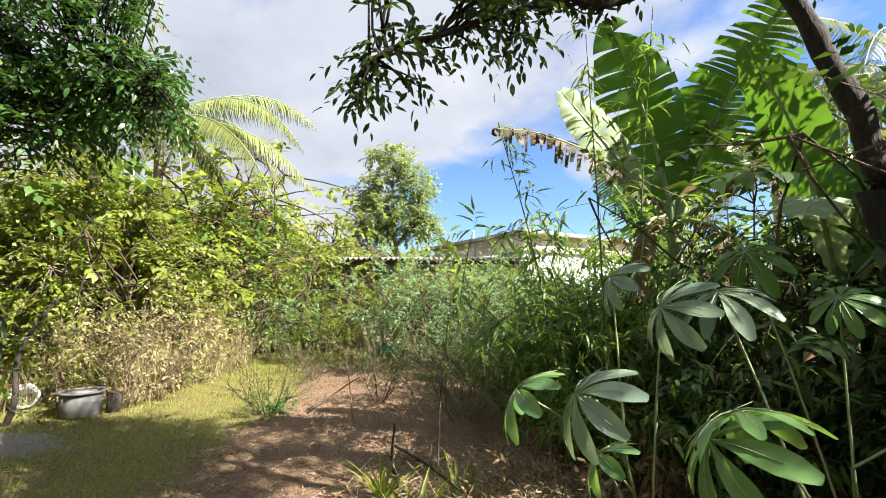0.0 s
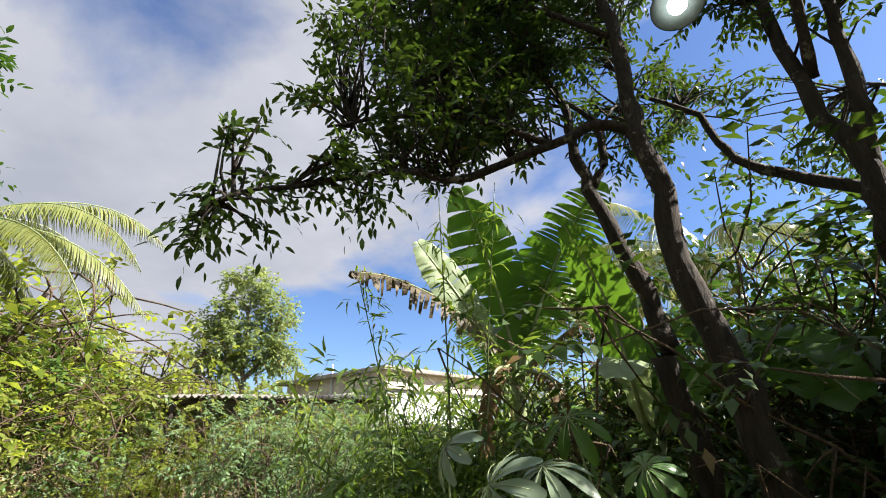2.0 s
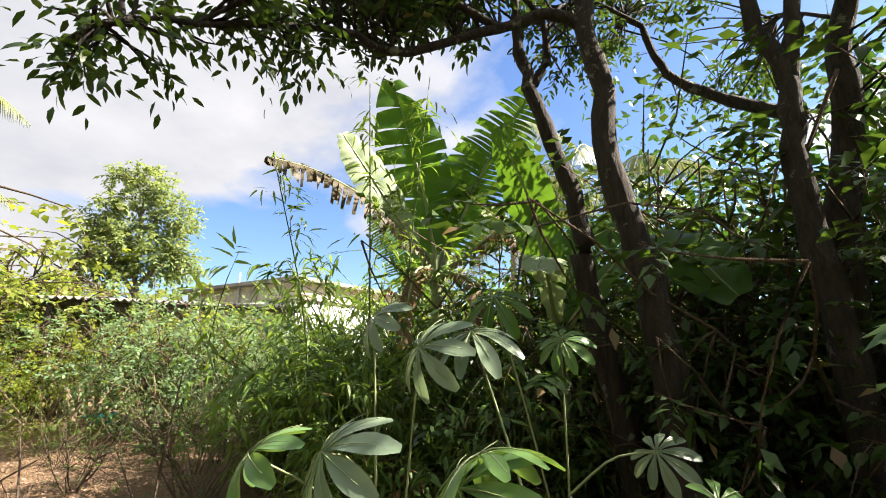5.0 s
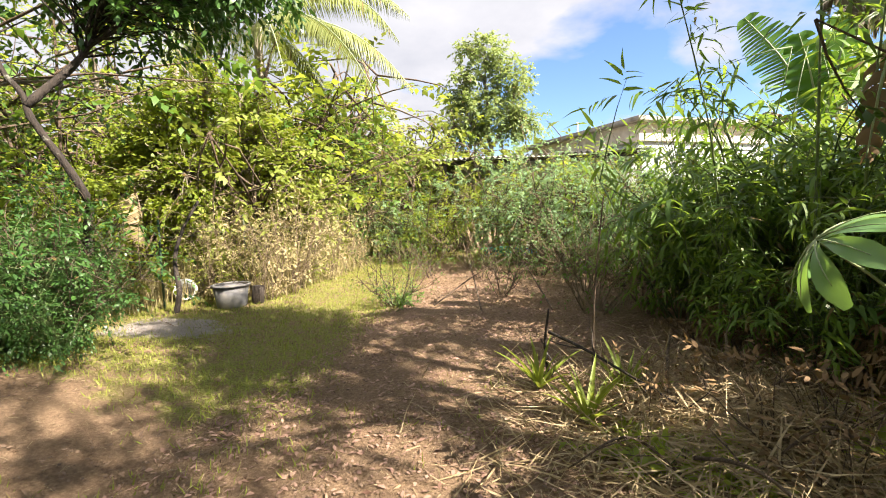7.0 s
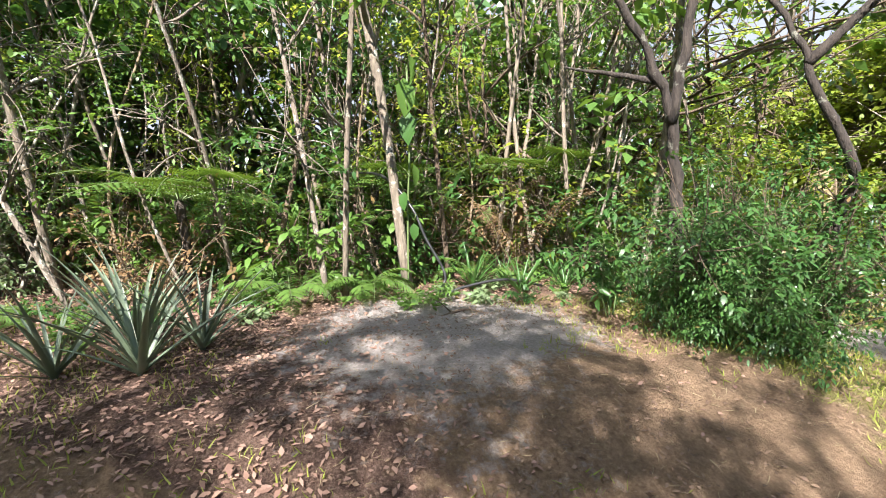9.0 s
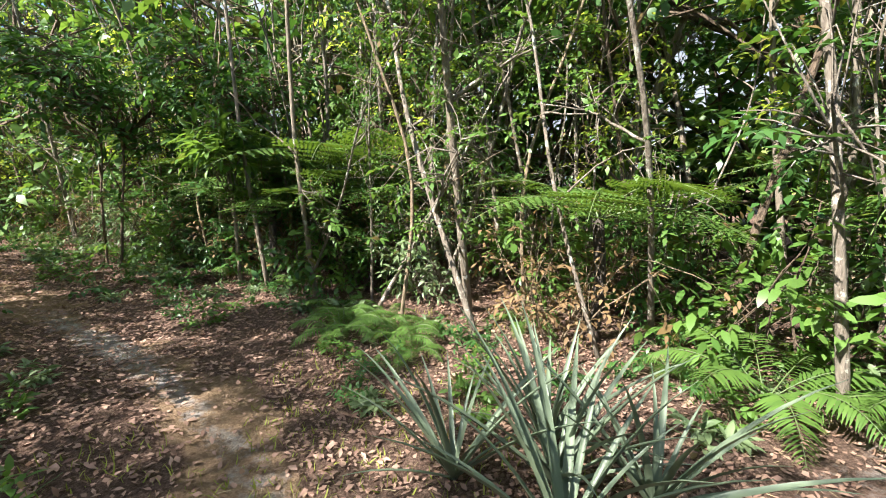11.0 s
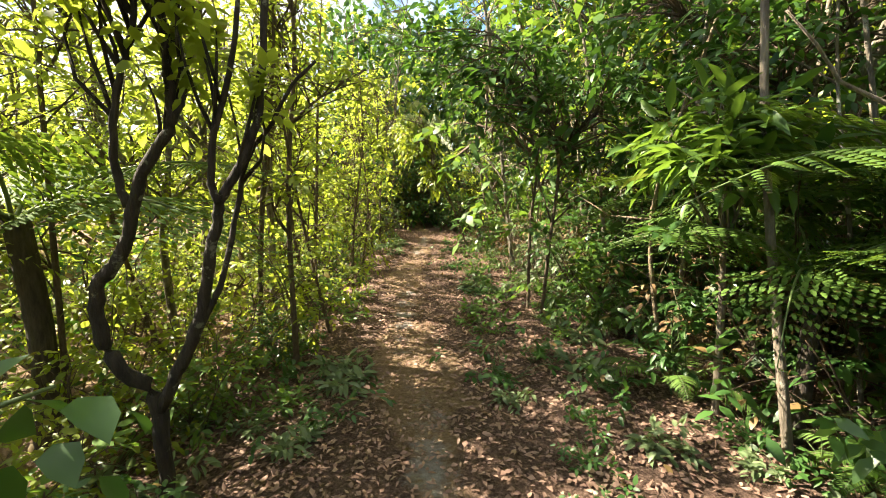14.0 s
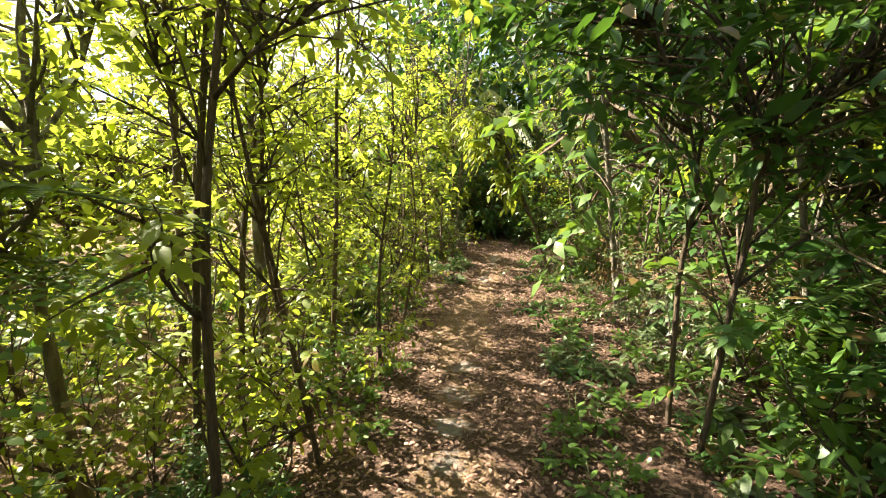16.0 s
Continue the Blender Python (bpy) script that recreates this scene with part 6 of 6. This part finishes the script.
hose = solid("garden_hose", Geo().tube(curve_pts([(-8.3, 0.2, 1.75), (-7.3, 0.65, 1.7), (-6.95, 0.95, 1.35), (-6.85, 1.1, 1.0), (-6.75, 1.3, 0.6), (-6.7, 1.2, hz0 + 0.02), (-6.75, 1.5, hz0 + 0.1), (-6.8, 2.0, hz0 + 0.16), (-6.9, 2.5, hz0 + 0.05)], 40), 0.016, 8), M_HOSE,
             "black rubber hose draped over the trunk to the ground", "hose", smooth=True)


def dead_branch(name, label, ctrl, r, mat, subs=4):
    t = thing(name, label, "branch")
    pts = curve_pts(ctrl, 14)
    part("stick", Geo().tube(pts, np.linspace(r, r * 0.4, 14), 6), mat, t, smooth=True)
    for k in range(subs):
        s = pts[rng.integers(3, 12)]
        part("twig", Geo().tube(wander(s, unit(rng.normal(size=3) + (0, 0, 0.35)), rng.uniform(0.12, 0.4), 5, 0.5), np.linspace(r * 0.45, r * 0.12, 5), 5), mat, t)
    return t


dead_branch("fallen_branch", "forked dark dead branch lying on the sand", [(-5.75, 1.05, 0.42), (-5.9, 1.3, 0.44), (-5.8, 1.5, 0.42)], 0.016, M_TWIG, 3)
dead_branch("fallen_branch", "dark forked stick standing in the debris", [(-0.42, 4.3, 0.0), (-0.45, 4.15, 0.3), (-0.42, 4.05, 0.62)], 0.02, M_BARK_DARK, 2)
dead_branch("fallen_branch", "bent dark branch on the debris pile", [(-0.42, 4.1, 0.42), (-0.15, 3.9, 0.34), (0.25, 3.5, 0.2), (0.5, 3.3, 0.1)], 0.013, M_BARK_DARK, 4)
for k in range(26):
    x, y, a = rng.uniform(0.0, 2.2), rng.uniform(2.3, 4.6), rng.uniform(0, 6.28)
    ln = rng.uniform(0.4, 1.2)
    z = ground_z(x, y)
    dead_branch("fallen_branch", "dry brown cut branch on the debris pile", [(x, y, z + 0.03), (x + ln * 0.5 * math.cos(a), y + ln * 0.5 * math.sin(a), z + rng.uniform(0.08, 0.3)), (x + ln * math.cos(a), y + ln * math.sin(a), z + rng.uniform(0.03, 0.2))],
                rng.uniform(0.006, 0.016), M_DRYTWIG if k % 3 else M_TWIG, 2)["group"] = "cut branches of the debris pile"
for (a, b) in (((-1.9, 6.5, 0.1), (-0.9, 7.2, 0.7)), ((-1.2, 6.2, 0.08), (-1.6, 7.4, 0.9)), ((-0.3, 6.4, 0.1), (-0.9, 7.9, 0.8))):
    dead_branch("fallen_branch", "bare leaning stick in the garden bed", [a, tuple((np.array(a) + b) / 2 + (0, 0.05, 0.04)), b], 0.012, M_TWIG, 3)
stick_st = solid("thin_stake", Geo().tube(curve_pts([(-0.05, 4.35, -0.05), (-0.03, 4.35, 0.7), (0.05, 4.4, 1.5)], 8), np.linspace(0.012, 0.006, 8), 6), M_TWIG, "thin upright brown stake in the bed", "stake")

# the forked tree and stems that stand at the trail's edge

def nearer(line, k0, k1):
    """Draw a limb's line in towards a point of the trail, by k0 at its foot and k1 at its end."""
    c = np.array((-4.993, -3.91, 1.935))
    return [tuple(c + (np.array(q) - c) * (k0 + (k1 - k0) * i / (len(line) - 1))) for i, q in enumerate(line)]


rng = np.random.default_rng(113)
trail_tree = set_tree(
    "forked_trail_tree", "dark crooked forked tree at the edge of the trail", (-3.7, -5.55, 0.3),
    [(nearer([(-3.57, -5.74, -0.1), (-3.6, -5.72, 0.71), (-3.43, -5.71, 0.96), (-3.36, -5.71, 1.16), (-3.37, -5.7, 1.38), (-3.5, -5.7, 1.55), (-3.59, -5.69, 1.79), (-3.66, -5.68, 1.98), (-3.78, -5.68, 2.16), (-3.81, -5.67, 2.26), (-3.81, -5.67, 2.44), (-3.8, -5.66, 2.62), (-3.84, -5.69, 3.42)], 0.9, 0.9), 0.038, 0.016),
     (nearer([(-3.6, -5.72, 0.71), (-3.73, -5.73, 0.97), (-3.83, -5.75, 1.23), (-3.88, -5.76, 1.48), (-3.92, -5.78, 1.71), (-3.94, -5.79, 1.83), (-4.04, -5.81, 2), (-4.13, -5.82, 2.23), (-4.15, -5.84, 2.49), (-4.17, -5.85, 2.71), (-4.21, -5.88, 3.51)], 0.9, 0.78), 0.031, 0.013),
     (nearer([(-3.56, -5.69, 1.79), (-3.53, -5.67, 1.98), (-3.56, -5.64, 2.18), (-3.61, -5.62, 2.38), (-3.7, -5.6, 2.6), (-3.74, -5.63, 3.1)], 0.9, 0.9), 0.02, 0.01),
     (nearer([(-3.8, -5.68, 2.2), (-3.86, -5.69, 2.33), (-3.85, -5.71, 2.48), (-3.84, -5.72, 2.65), (-3.88, -5.75, 3.05)], 0.9, 0.9), 0.018, 0.008),
     (nearer([(-3.92, -5.79, 1.8), (-3.88, -5.8, 1.92), (-3.91, -5.81, 2.17), (-3.97, -5.83, 2.41), (-4.03, -5.84, 2.7), (-4.07, -5.87, 3.2)], 0.83, 0.78), 0.018, 0.009),
     (nearer([(-3.77, -5.74, 1.05), (-3.93, -5.78, 1.39), (-4.02, -5.81, 1.78), (-4.07, -5.85, 2.04), (-4.19, -5.88, 2.22), (-4.28, -5.92, 2.42), (-4.42, -5.95, 2.58)], 0.88, 0.8), 0.015, 0.007)],
    [((-3.6, -5.6, 3.6), (0.8, 0.7, 0.5)), ((-4.3, -5.9, 3.6), (0.6, 0.6, 0.45)), ((-3.75, -5.5, 2.9), (0.35, 0.3, 0.3)), ((-4.1, -5.5, 2.4), (0.25, 0.25, 0.3))],
    230, (0.085, 0.045), (M_BARK_DARK, M_LIME), "", 6, 2, 0.26)
heart_sap = set_tree(
    "heart_leaved_sapling", "slim sapling with dark broad heart-shaped leaves leaning to the trail", (-3.95, -4.3, ground_z(-3.95, -4.3)),
    [([(-3.95, -4.3, 0.1), (-3.97, -4.28, 0.8), (-4.02, -4.2, 1.3), (-4.1, -4.1, 1.62)], 0.011, 0.005), ([(-3.97, -4.28, 0.8), (-3.85, -4.2, 1.3), (-3.8, -4.15, 1.8)], 0.008, 0.004)],
    [((-4.13, -4.08, 1.56), (0.2, 0.18, 0.12)), ((-3.9, -4.2, 1.45), (0.2, 0.2, 0.2)), ((-3.78, -4.2, 1.85), (0.2, 0.2, 0.2)), ((-3.95, -4.35, 0.8), (0.25, 0.25, 0.3))],
    22, (0.11, 0.078), (M_STEM, M_DARK), "broad heart-shaped leaves", 3, 0, 0.22, FOLD, "", 0.55)
# the second tree's blob at z 5.1 is added to shade the ferns opposite
for lab, bx, by, blobs in (
        ("feathery tree with yellow-green pinnate leaves beside the trail", -2.75, -8.0, [((-3.1, -7.4, 2.6), (0.7, 0.6, 0.6)), ((-2.9, -8.2, 3.3), (0.9, 0.8, 0.7)), ((-3.0, -7.3, 1.9), (0.5, 0.5, 0.5)), ((-2.4, -7.2, 3.4), (0.8, 0.7, 0.7))]),
        ("feathery sunlit tree with fine pinnate leaves", -2.2, -6.0, [((-2.5, -6.4, 2.6), (0.7, 0.7, 0.7)), ((-2.2, -5.8, 3.4), (0.8, 0.8, 0.7)), ((-2.0, -6.6, 1.7), (0.6, 0.6, 0.5)), ((-1.9, -5.2, 5.1), (0.9, 0.8, 0.4))]),
        ("feathery tree with drooping yellow-green fronds", -2.6, -10.6, [((-3.0, -10.2, 3.0), (0.8, 0.8, 0.8)), ((-2.6, -10.8, 4.0), (1.0, 0.9, 0.8)), ((-2.2, -9.8, 3.6), (0.8, 0.8, 0.8))])):
    set_tree("feathery_tree", lab, (bx, by, ground_z(bx, by)),
             [([(bx, by, -0.1), (bx + 0.1, by + 0.05, 1.2), (bx - 0.1, by + 0.2, 2.2), (bx - 0.2, by + 0.2, 3.2)], 0.045, 0.015), ([(bx + 0.05, by + 0.08, 1.5), (bx + 0.4, by + 0.4, 2.6), (bx + 0.5, by + 0.5, 3.4)], 0.025, 0.01)],
             blobs, 95, (0.07, 0.026), (M_BARK_GREY, M_LIME), "", 13, 5, 0.42, SMALL, "feathery trees by the trail", 0.35)
# added tree, its crown above the view, to shade the trail's right bank
trail_shading_tree = set_tree(
    "trail_shading_tree", "slender tree added to shade the bushes right of the trail", (-3.3, -9.3, ground_z(-3.3, -9.3)),
    [([(-3.3, -9.3, -0.1), (-3.35, -9.2, 2.0), (-3.5, -9.0, 3.8), (-3.9, -8.6, 5.3)], 0.05, 0.018), ([(-3.45, -9.1, 3.4), (-3.9, -10.0, 4.8), (-4.2, -10.8, 5.5)], 0.028, 0.01), ([(-3.5, -9.0, 3.8), (-4.2, -7.8, 4.9), (-4.8, -6.8, 5.3)], 0.028, 0.01)],
    [((-4.5, -8.0, 5.5), (1.0, 0.9, 0.4)), ((-4.1, -9.5, 5.6), (1.0, 0.9, 0.4)), ((-4.8, -6.7, 5.4), (0.9, 0.8, 0.35)), ((-4.3, -10.8, 5.6), (1.0, 0.9, 0.4)), ((-3.6, -7.3, 5.7), (0.8, 0.8, 0.35))],
    190, (0.11, 0.05), (M_BARK_GREY, M_DARK), "", 7, 5, 0.3)
pole_tree = set_tree(
    "pale_pole_tree", "thin pale double stem with a tuft of leaves", (-7.05, -6.05, 0.35),
    [([(-7.05, -6.05, 0.2), (-7.03, -6.05, 0.9), (-6.95, -6.0, 1.6), (-6.85, -5.95, 2.3)], 0.03, 0.016), ([(-7.1, -6.1, 0.2), (-7.06, -6.08, 0.8), (-7.0, -6.03, 1.2)], 0.024, 0.014)],
    [((-6.8, -5.95, 2.2), (0.35, 0.35, 0.25))], 30, (0.2, 0.06), (M_BARK_PALE, M_MID), "", 5, 0, 0.3, FOLD)
over_tree = set_tree(
    "overhanging_sapling", "dark sapling whose broad leaves hang over the trail", (-6.55, -8.3, 0.35),
    [([(-6.55, -8.3, 0.2), (-6.6, -8.2, 1.2), (-6.65, -8.15, 2.2), (-6.4, -8.2, 3.0), (-6.0, -8.4, 3.5)], 0.022, 0.01), ([(-6.5, -8.6, 0.2), (-6.5, -8.6, 1.4), (-6.55, -8.6, 2.2), (-6.3, -8.8, 3.1)], 0.02, 0.01)],
    [((-6.1, -8.3, 2.9), (0.9, 0.8, 0.5)), ((-7.0, -8.2, 2.7), (0.9, 0.9, 0.8)), ((-5.5, -8.7, 3.3), (0.7, 0.7, 0.35)), ((-6.4, -9.2, 3.2), (0.8, 0.8, 0.6))], 130, (0.14, 0.062), (M_TWIG, M_DARK), "", 5, 2, 0.3, FOLD)
shade_sap = set_tree(
    "overhanging_sapling", "dark sapling whose shaded leaves hang beside the trail", (-7.90, -7.0, 0.35),
    [([(-7.90, -7.0, 0.2), (-7.85, -7.0, 1.4), (-7.60, -6.9, 2.6), (-7.20, -6.8, 3.5)], 0.03, 0.012), ([(-7.80, -6.95, 2.0), (-7.70, -6.4, 2.8), (-7.40, -6.0, 3.4)], 0.018, 0.008)],
    [((-7.20, -6.9, 3.2), (0.9, 0.9, 0.6)), ((-7.70, -6.4, 2.9), (0.8, 0.8, 0.7)), ((-7.80, -7.5, 2.6), (0.7, 0.7, 0.8))], 150, (0.12, 0.052), (M_TWIG, M_DARK), "", 5, 2, 0.28)
sprig = set_tree(
    "hanging_sprig_sapling", "thin leaning sapling with bright hanging leaflets at the trail's end", (-6.6, -13.2, 0.4),
    [([(-6.6, -13.2, 0.2), (-6.2, -13.4, 1.4), (-5.75, -13.6, 2.6), (-5.5, -13.7, 3.4)], 0.025, 0.01)],
    [((-5.75, -13.5, 2.2), (0.3, 0.3, 0.45)), ((-5.4, -13.7, 3.0), (0.5, 0.5, 0.5))], 44, (0.16, 0.06), (M_TWIG, M_YELLOW), "", 6, 0, 0.35, OVAL, "", 0.7)
feather_palm = place(palm, -6.3, -19.5, 40, 0.55)
tagged(feather_palm, "small pale feathery palm beyond the end of the trail")

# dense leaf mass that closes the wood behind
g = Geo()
# blocks starting at x 5.3 and 5.6 are added to screen out the sun
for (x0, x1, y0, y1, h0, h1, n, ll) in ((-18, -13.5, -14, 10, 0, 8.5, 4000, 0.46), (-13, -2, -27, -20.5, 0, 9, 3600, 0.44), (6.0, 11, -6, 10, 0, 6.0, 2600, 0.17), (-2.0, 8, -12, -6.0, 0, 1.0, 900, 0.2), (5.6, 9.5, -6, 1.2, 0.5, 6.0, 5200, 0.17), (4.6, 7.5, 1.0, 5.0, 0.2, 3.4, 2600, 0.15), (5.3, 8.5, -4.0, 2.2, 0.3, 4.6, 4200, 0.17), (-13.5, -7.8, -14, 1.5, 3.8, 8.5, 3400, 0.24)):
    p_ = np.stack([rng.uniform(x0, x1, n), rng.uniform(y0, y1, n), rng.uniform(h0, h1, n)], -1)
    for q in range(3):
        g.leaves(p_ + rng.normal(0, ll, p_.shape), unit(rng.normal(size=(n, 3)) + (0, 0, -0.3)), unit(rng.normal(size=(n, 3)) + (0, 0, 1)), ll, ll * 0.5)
rng = np.random.default_rng(114)
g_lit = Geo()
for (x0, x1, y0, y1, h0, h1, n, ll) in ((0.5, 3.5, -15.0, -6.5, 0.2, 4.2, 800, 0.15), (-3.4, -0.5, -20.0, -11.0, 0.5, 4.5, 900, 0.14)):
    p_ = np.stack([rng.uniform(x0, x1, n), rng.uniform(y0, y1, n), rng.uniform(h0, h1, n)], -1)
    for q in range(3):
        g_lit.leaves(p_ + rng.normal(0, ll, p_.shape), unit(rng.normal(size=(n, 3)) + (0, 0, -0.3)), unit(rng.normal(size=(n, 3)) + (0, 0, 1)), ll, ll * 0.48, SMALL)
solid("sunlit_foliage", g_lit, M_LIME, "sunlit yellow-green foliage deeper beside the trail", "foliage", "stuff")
solid("wood_foliage", g, M_DARK, "dense dark foliage in the wood, with blocks added to shade the thicket", "foliage", "stuff")

# ---------------------------------------------------------------- grass, litter and straw on the ground
rng = np.random.default_rng(115)
n = 90000
x, y = rng.uniform(-8.5, -0.5, n), rng.uniform(0.6, 13.5, n)
lawn, sand, litt = soil_masks(x, y)
keep = (lawn * (1 - 0.9 * sand) > rng.uniform(0.15, 1.1, n)) & ~((x > -2.4) & (y > 4.8) & (y < 11))
x, y = x[keep], y[keep]
k = len(x)
g = Geo().leaves(np.stack([x, y, height(x, y) - 0.004], -1), unit(rng.normal(0, 0.5, (k, 3)) + (0, 0, 1.0)), unit(rng.normal(size=(k, 3))), rng.uniform(0.03, 0.085, k), rng.uniform(0.005, 0.010, k), BLADE)
n = 15000
x, y = rng.uniform(-7.5, -1.0, n), rng.uniform(-3.5, 3.5, n)
keep = (rough(x, y, 2.4) > 0.06) & (soil_masks(x, y)[1] < 0.75)
x, y = x[keep], y[keep]
k = len(x)
g.leaves(np.stack([x, y, height(x, y) - 0.004], -1), unit(rng.normal(0, 0.55, (k, 3)) + (0, 0, 1.0)), unit(rng.normal(size=(k, 3))), rng.uniform(0.03, 0.085, k), rng.uniform(0.005, 0.010, k), BLADE)
solid("grass", g, M_GRASS, "short patchy yellowish lawn grass", "grass", "stuff")

n = 90000
x, y = rng.uniform(-9.0, -2.2, n), rng.uniform(-17.0, 5.0, n)
tg = trail_gap(x, y)
lawn, sand, litt = soil_masks(x, y)
want = np.clip(0.75 * litt + 0.34 * (y < 0) + 0.5 * np.exp(-(tg / 0.5) ** 2) * (y < -3.5) + 0.10 + 0.35 * np.exp(-((x + 5.4) / 0.9) ** 2 - ((y - 2.5) / 0.5) ** 2), 0, 1) * (1 - 0.5 * np.clip(sand, 0, 1) * (y > -1) - 0.3 * np.clip(sand, 0, 1) * (y <= -1))
keep = want > rng.uniform(0.1, 1.0, n)
x, y = x[keep], y[keep]
k = len(x)
g = Geo().leaves(np.stack([x, y, height(x, y) + rng.uniform(0.004, 0.02, k)], -1), unit(rng.normal(0, 1, (k, 3)) * (1, 1, 0.22)), unit(rng.normal(0, 0.3, (k, 3)) + (0, 0, 1.0)), rng.uniform(0.02, 0.066, k), rng.uniform(0.012, 0.034, k), FLAKE)
n = 15000
x, y = rng.uniform(-2.8, 3.0, n), rng.uniform(0.5, 10.5, n)
g.leaves(np.stack([x, y, height(x, y) + rng.uniform(0.003, 0.012, n)], -1), unit(rng.normal(0, 1, (n, 3)) * (1, 1, 0.2)), unit(rng.normal(0, 0.3, (n, 3)) + (0, 0, 1.0)), rng.uniform(0.025, 0.07, n), rng.uniform(0.012, 0.03, n), FLAKE)
solid("leaf_litter", g, M_DRYLEAF, "fallen dry reddish brown leaves on the ground", "leaf litter", "stuff")

n = 52000
x, y = rng.uniform(-6.6, 2.2, n), rng.uniform(-2.2, 10.5, n)
clump = rough(x, y, 3.4) + rng.normal(0, 0.25, n) > 0.0
x, y = x[clump], y[clump]
n = len(x)
g = Geo().leaves(np.stack([x, y, height(x, y) + rng.uniform(0.002, 0.012, n)], -1), unit(rng.normal(0, 1, (n, 3)) * (1, 1, 0.3)), unit(rng.normal(0, 0.5, (n, 3)) + (0, 0, 1)), rng.uniform(0.015, 0.05, n), rng.uniform(0.008, 0.022, n), FLAKE)
M_CRUMB = leaf_mat("dark_leaf_crumb", (0.08, 0.0512, 0.0352), (0.256, 0.168, 0.112), (0.192, 0.128, 0.08), 0.08, 0.85)
solid("soil_crumbs", g, M_CRUMB, "dark crumbled leaf bits and clods on the soil", "soil debris", "stuff")
n = 7000
x, y = rng.normal(0.75, 0.75, n), rng.normal(3.3, 0.8, n)
lift = np.clip(0.26 - 0.16 * np.hypot((x - 0.75) / 0.9, (y - 3.3) / 0.9), 0.0, 1)
g = Geo().leaves(np.stack([x, y, height(x, y) + rng.uniform(0, 1, n) * lift + 0.01], -1), unit(rng.normal(0, 1, (n, 3)) * (1, 1, 0.3)), unit(rng.normal(size=(n, 3))), rng.uniform(0.12, 0.5, n), rng.uniform(0.004, 0.012, n), BLADE)
n = 6500
x, y = rng.uniform(-6.5, 0.4, n), rng.uniform(-2.5, 9.5, n)
g.leaves(np.stack([x, y, height(x, y) + 0.012], -1), unit(rng.normal(0, 1, (n, 3)) * (1, 1, 0.12)), unit(rng.normal(0, 0.4, (n, 3)) + (0, 0, 1)), np.where((x > -2.8) & (y > 4), rng.uniform(0.06, 0.26, n), rng.uniform(0.03, 0.1, n)), rng.uniform(0.0025, 0.005, n), BLADE)
solid("straw_litter", g, M_STRAW, "dry straw and cut stalks piled on the soil", "straw", "stuff")
weeds = [make_shrub("cut_weed", "withered reddish brown cut weed in the pile", 0.45, 0.5, 7, 40, (0.05, 0.018), (M_TWIG, M_BROWNLEAF), 4, 0.1, OVAL, 0.2, "weeds of the debris pile", 0.0, 0.005, "weed", False),
         make_shrub("cut_weed", "low green weed in the debris", 0.25, 0.45, 6, 34, (0.06, 0.028), (M_STEM, M_LIME), 4, 0.1, OVAL, 0.2, "weeds of the debris pile", 0.0, 0.004, "weed", False)]
scatter(weeds, [(0.75, 3.7), (0.3, 2.9), (0.9, 3.1), (0.55, 3.3), (1.2, 3.9), (0.05, 3.0), (0.2, 3.5), (1.4, 3.0), (0.9, 2.6), (1.5, 3.6), (1.9, 4.3), (0.5, 2.5), (1.3, 4.6), (1.75, 2.9), (1.1, 5.2)], 0.8, 1.4)
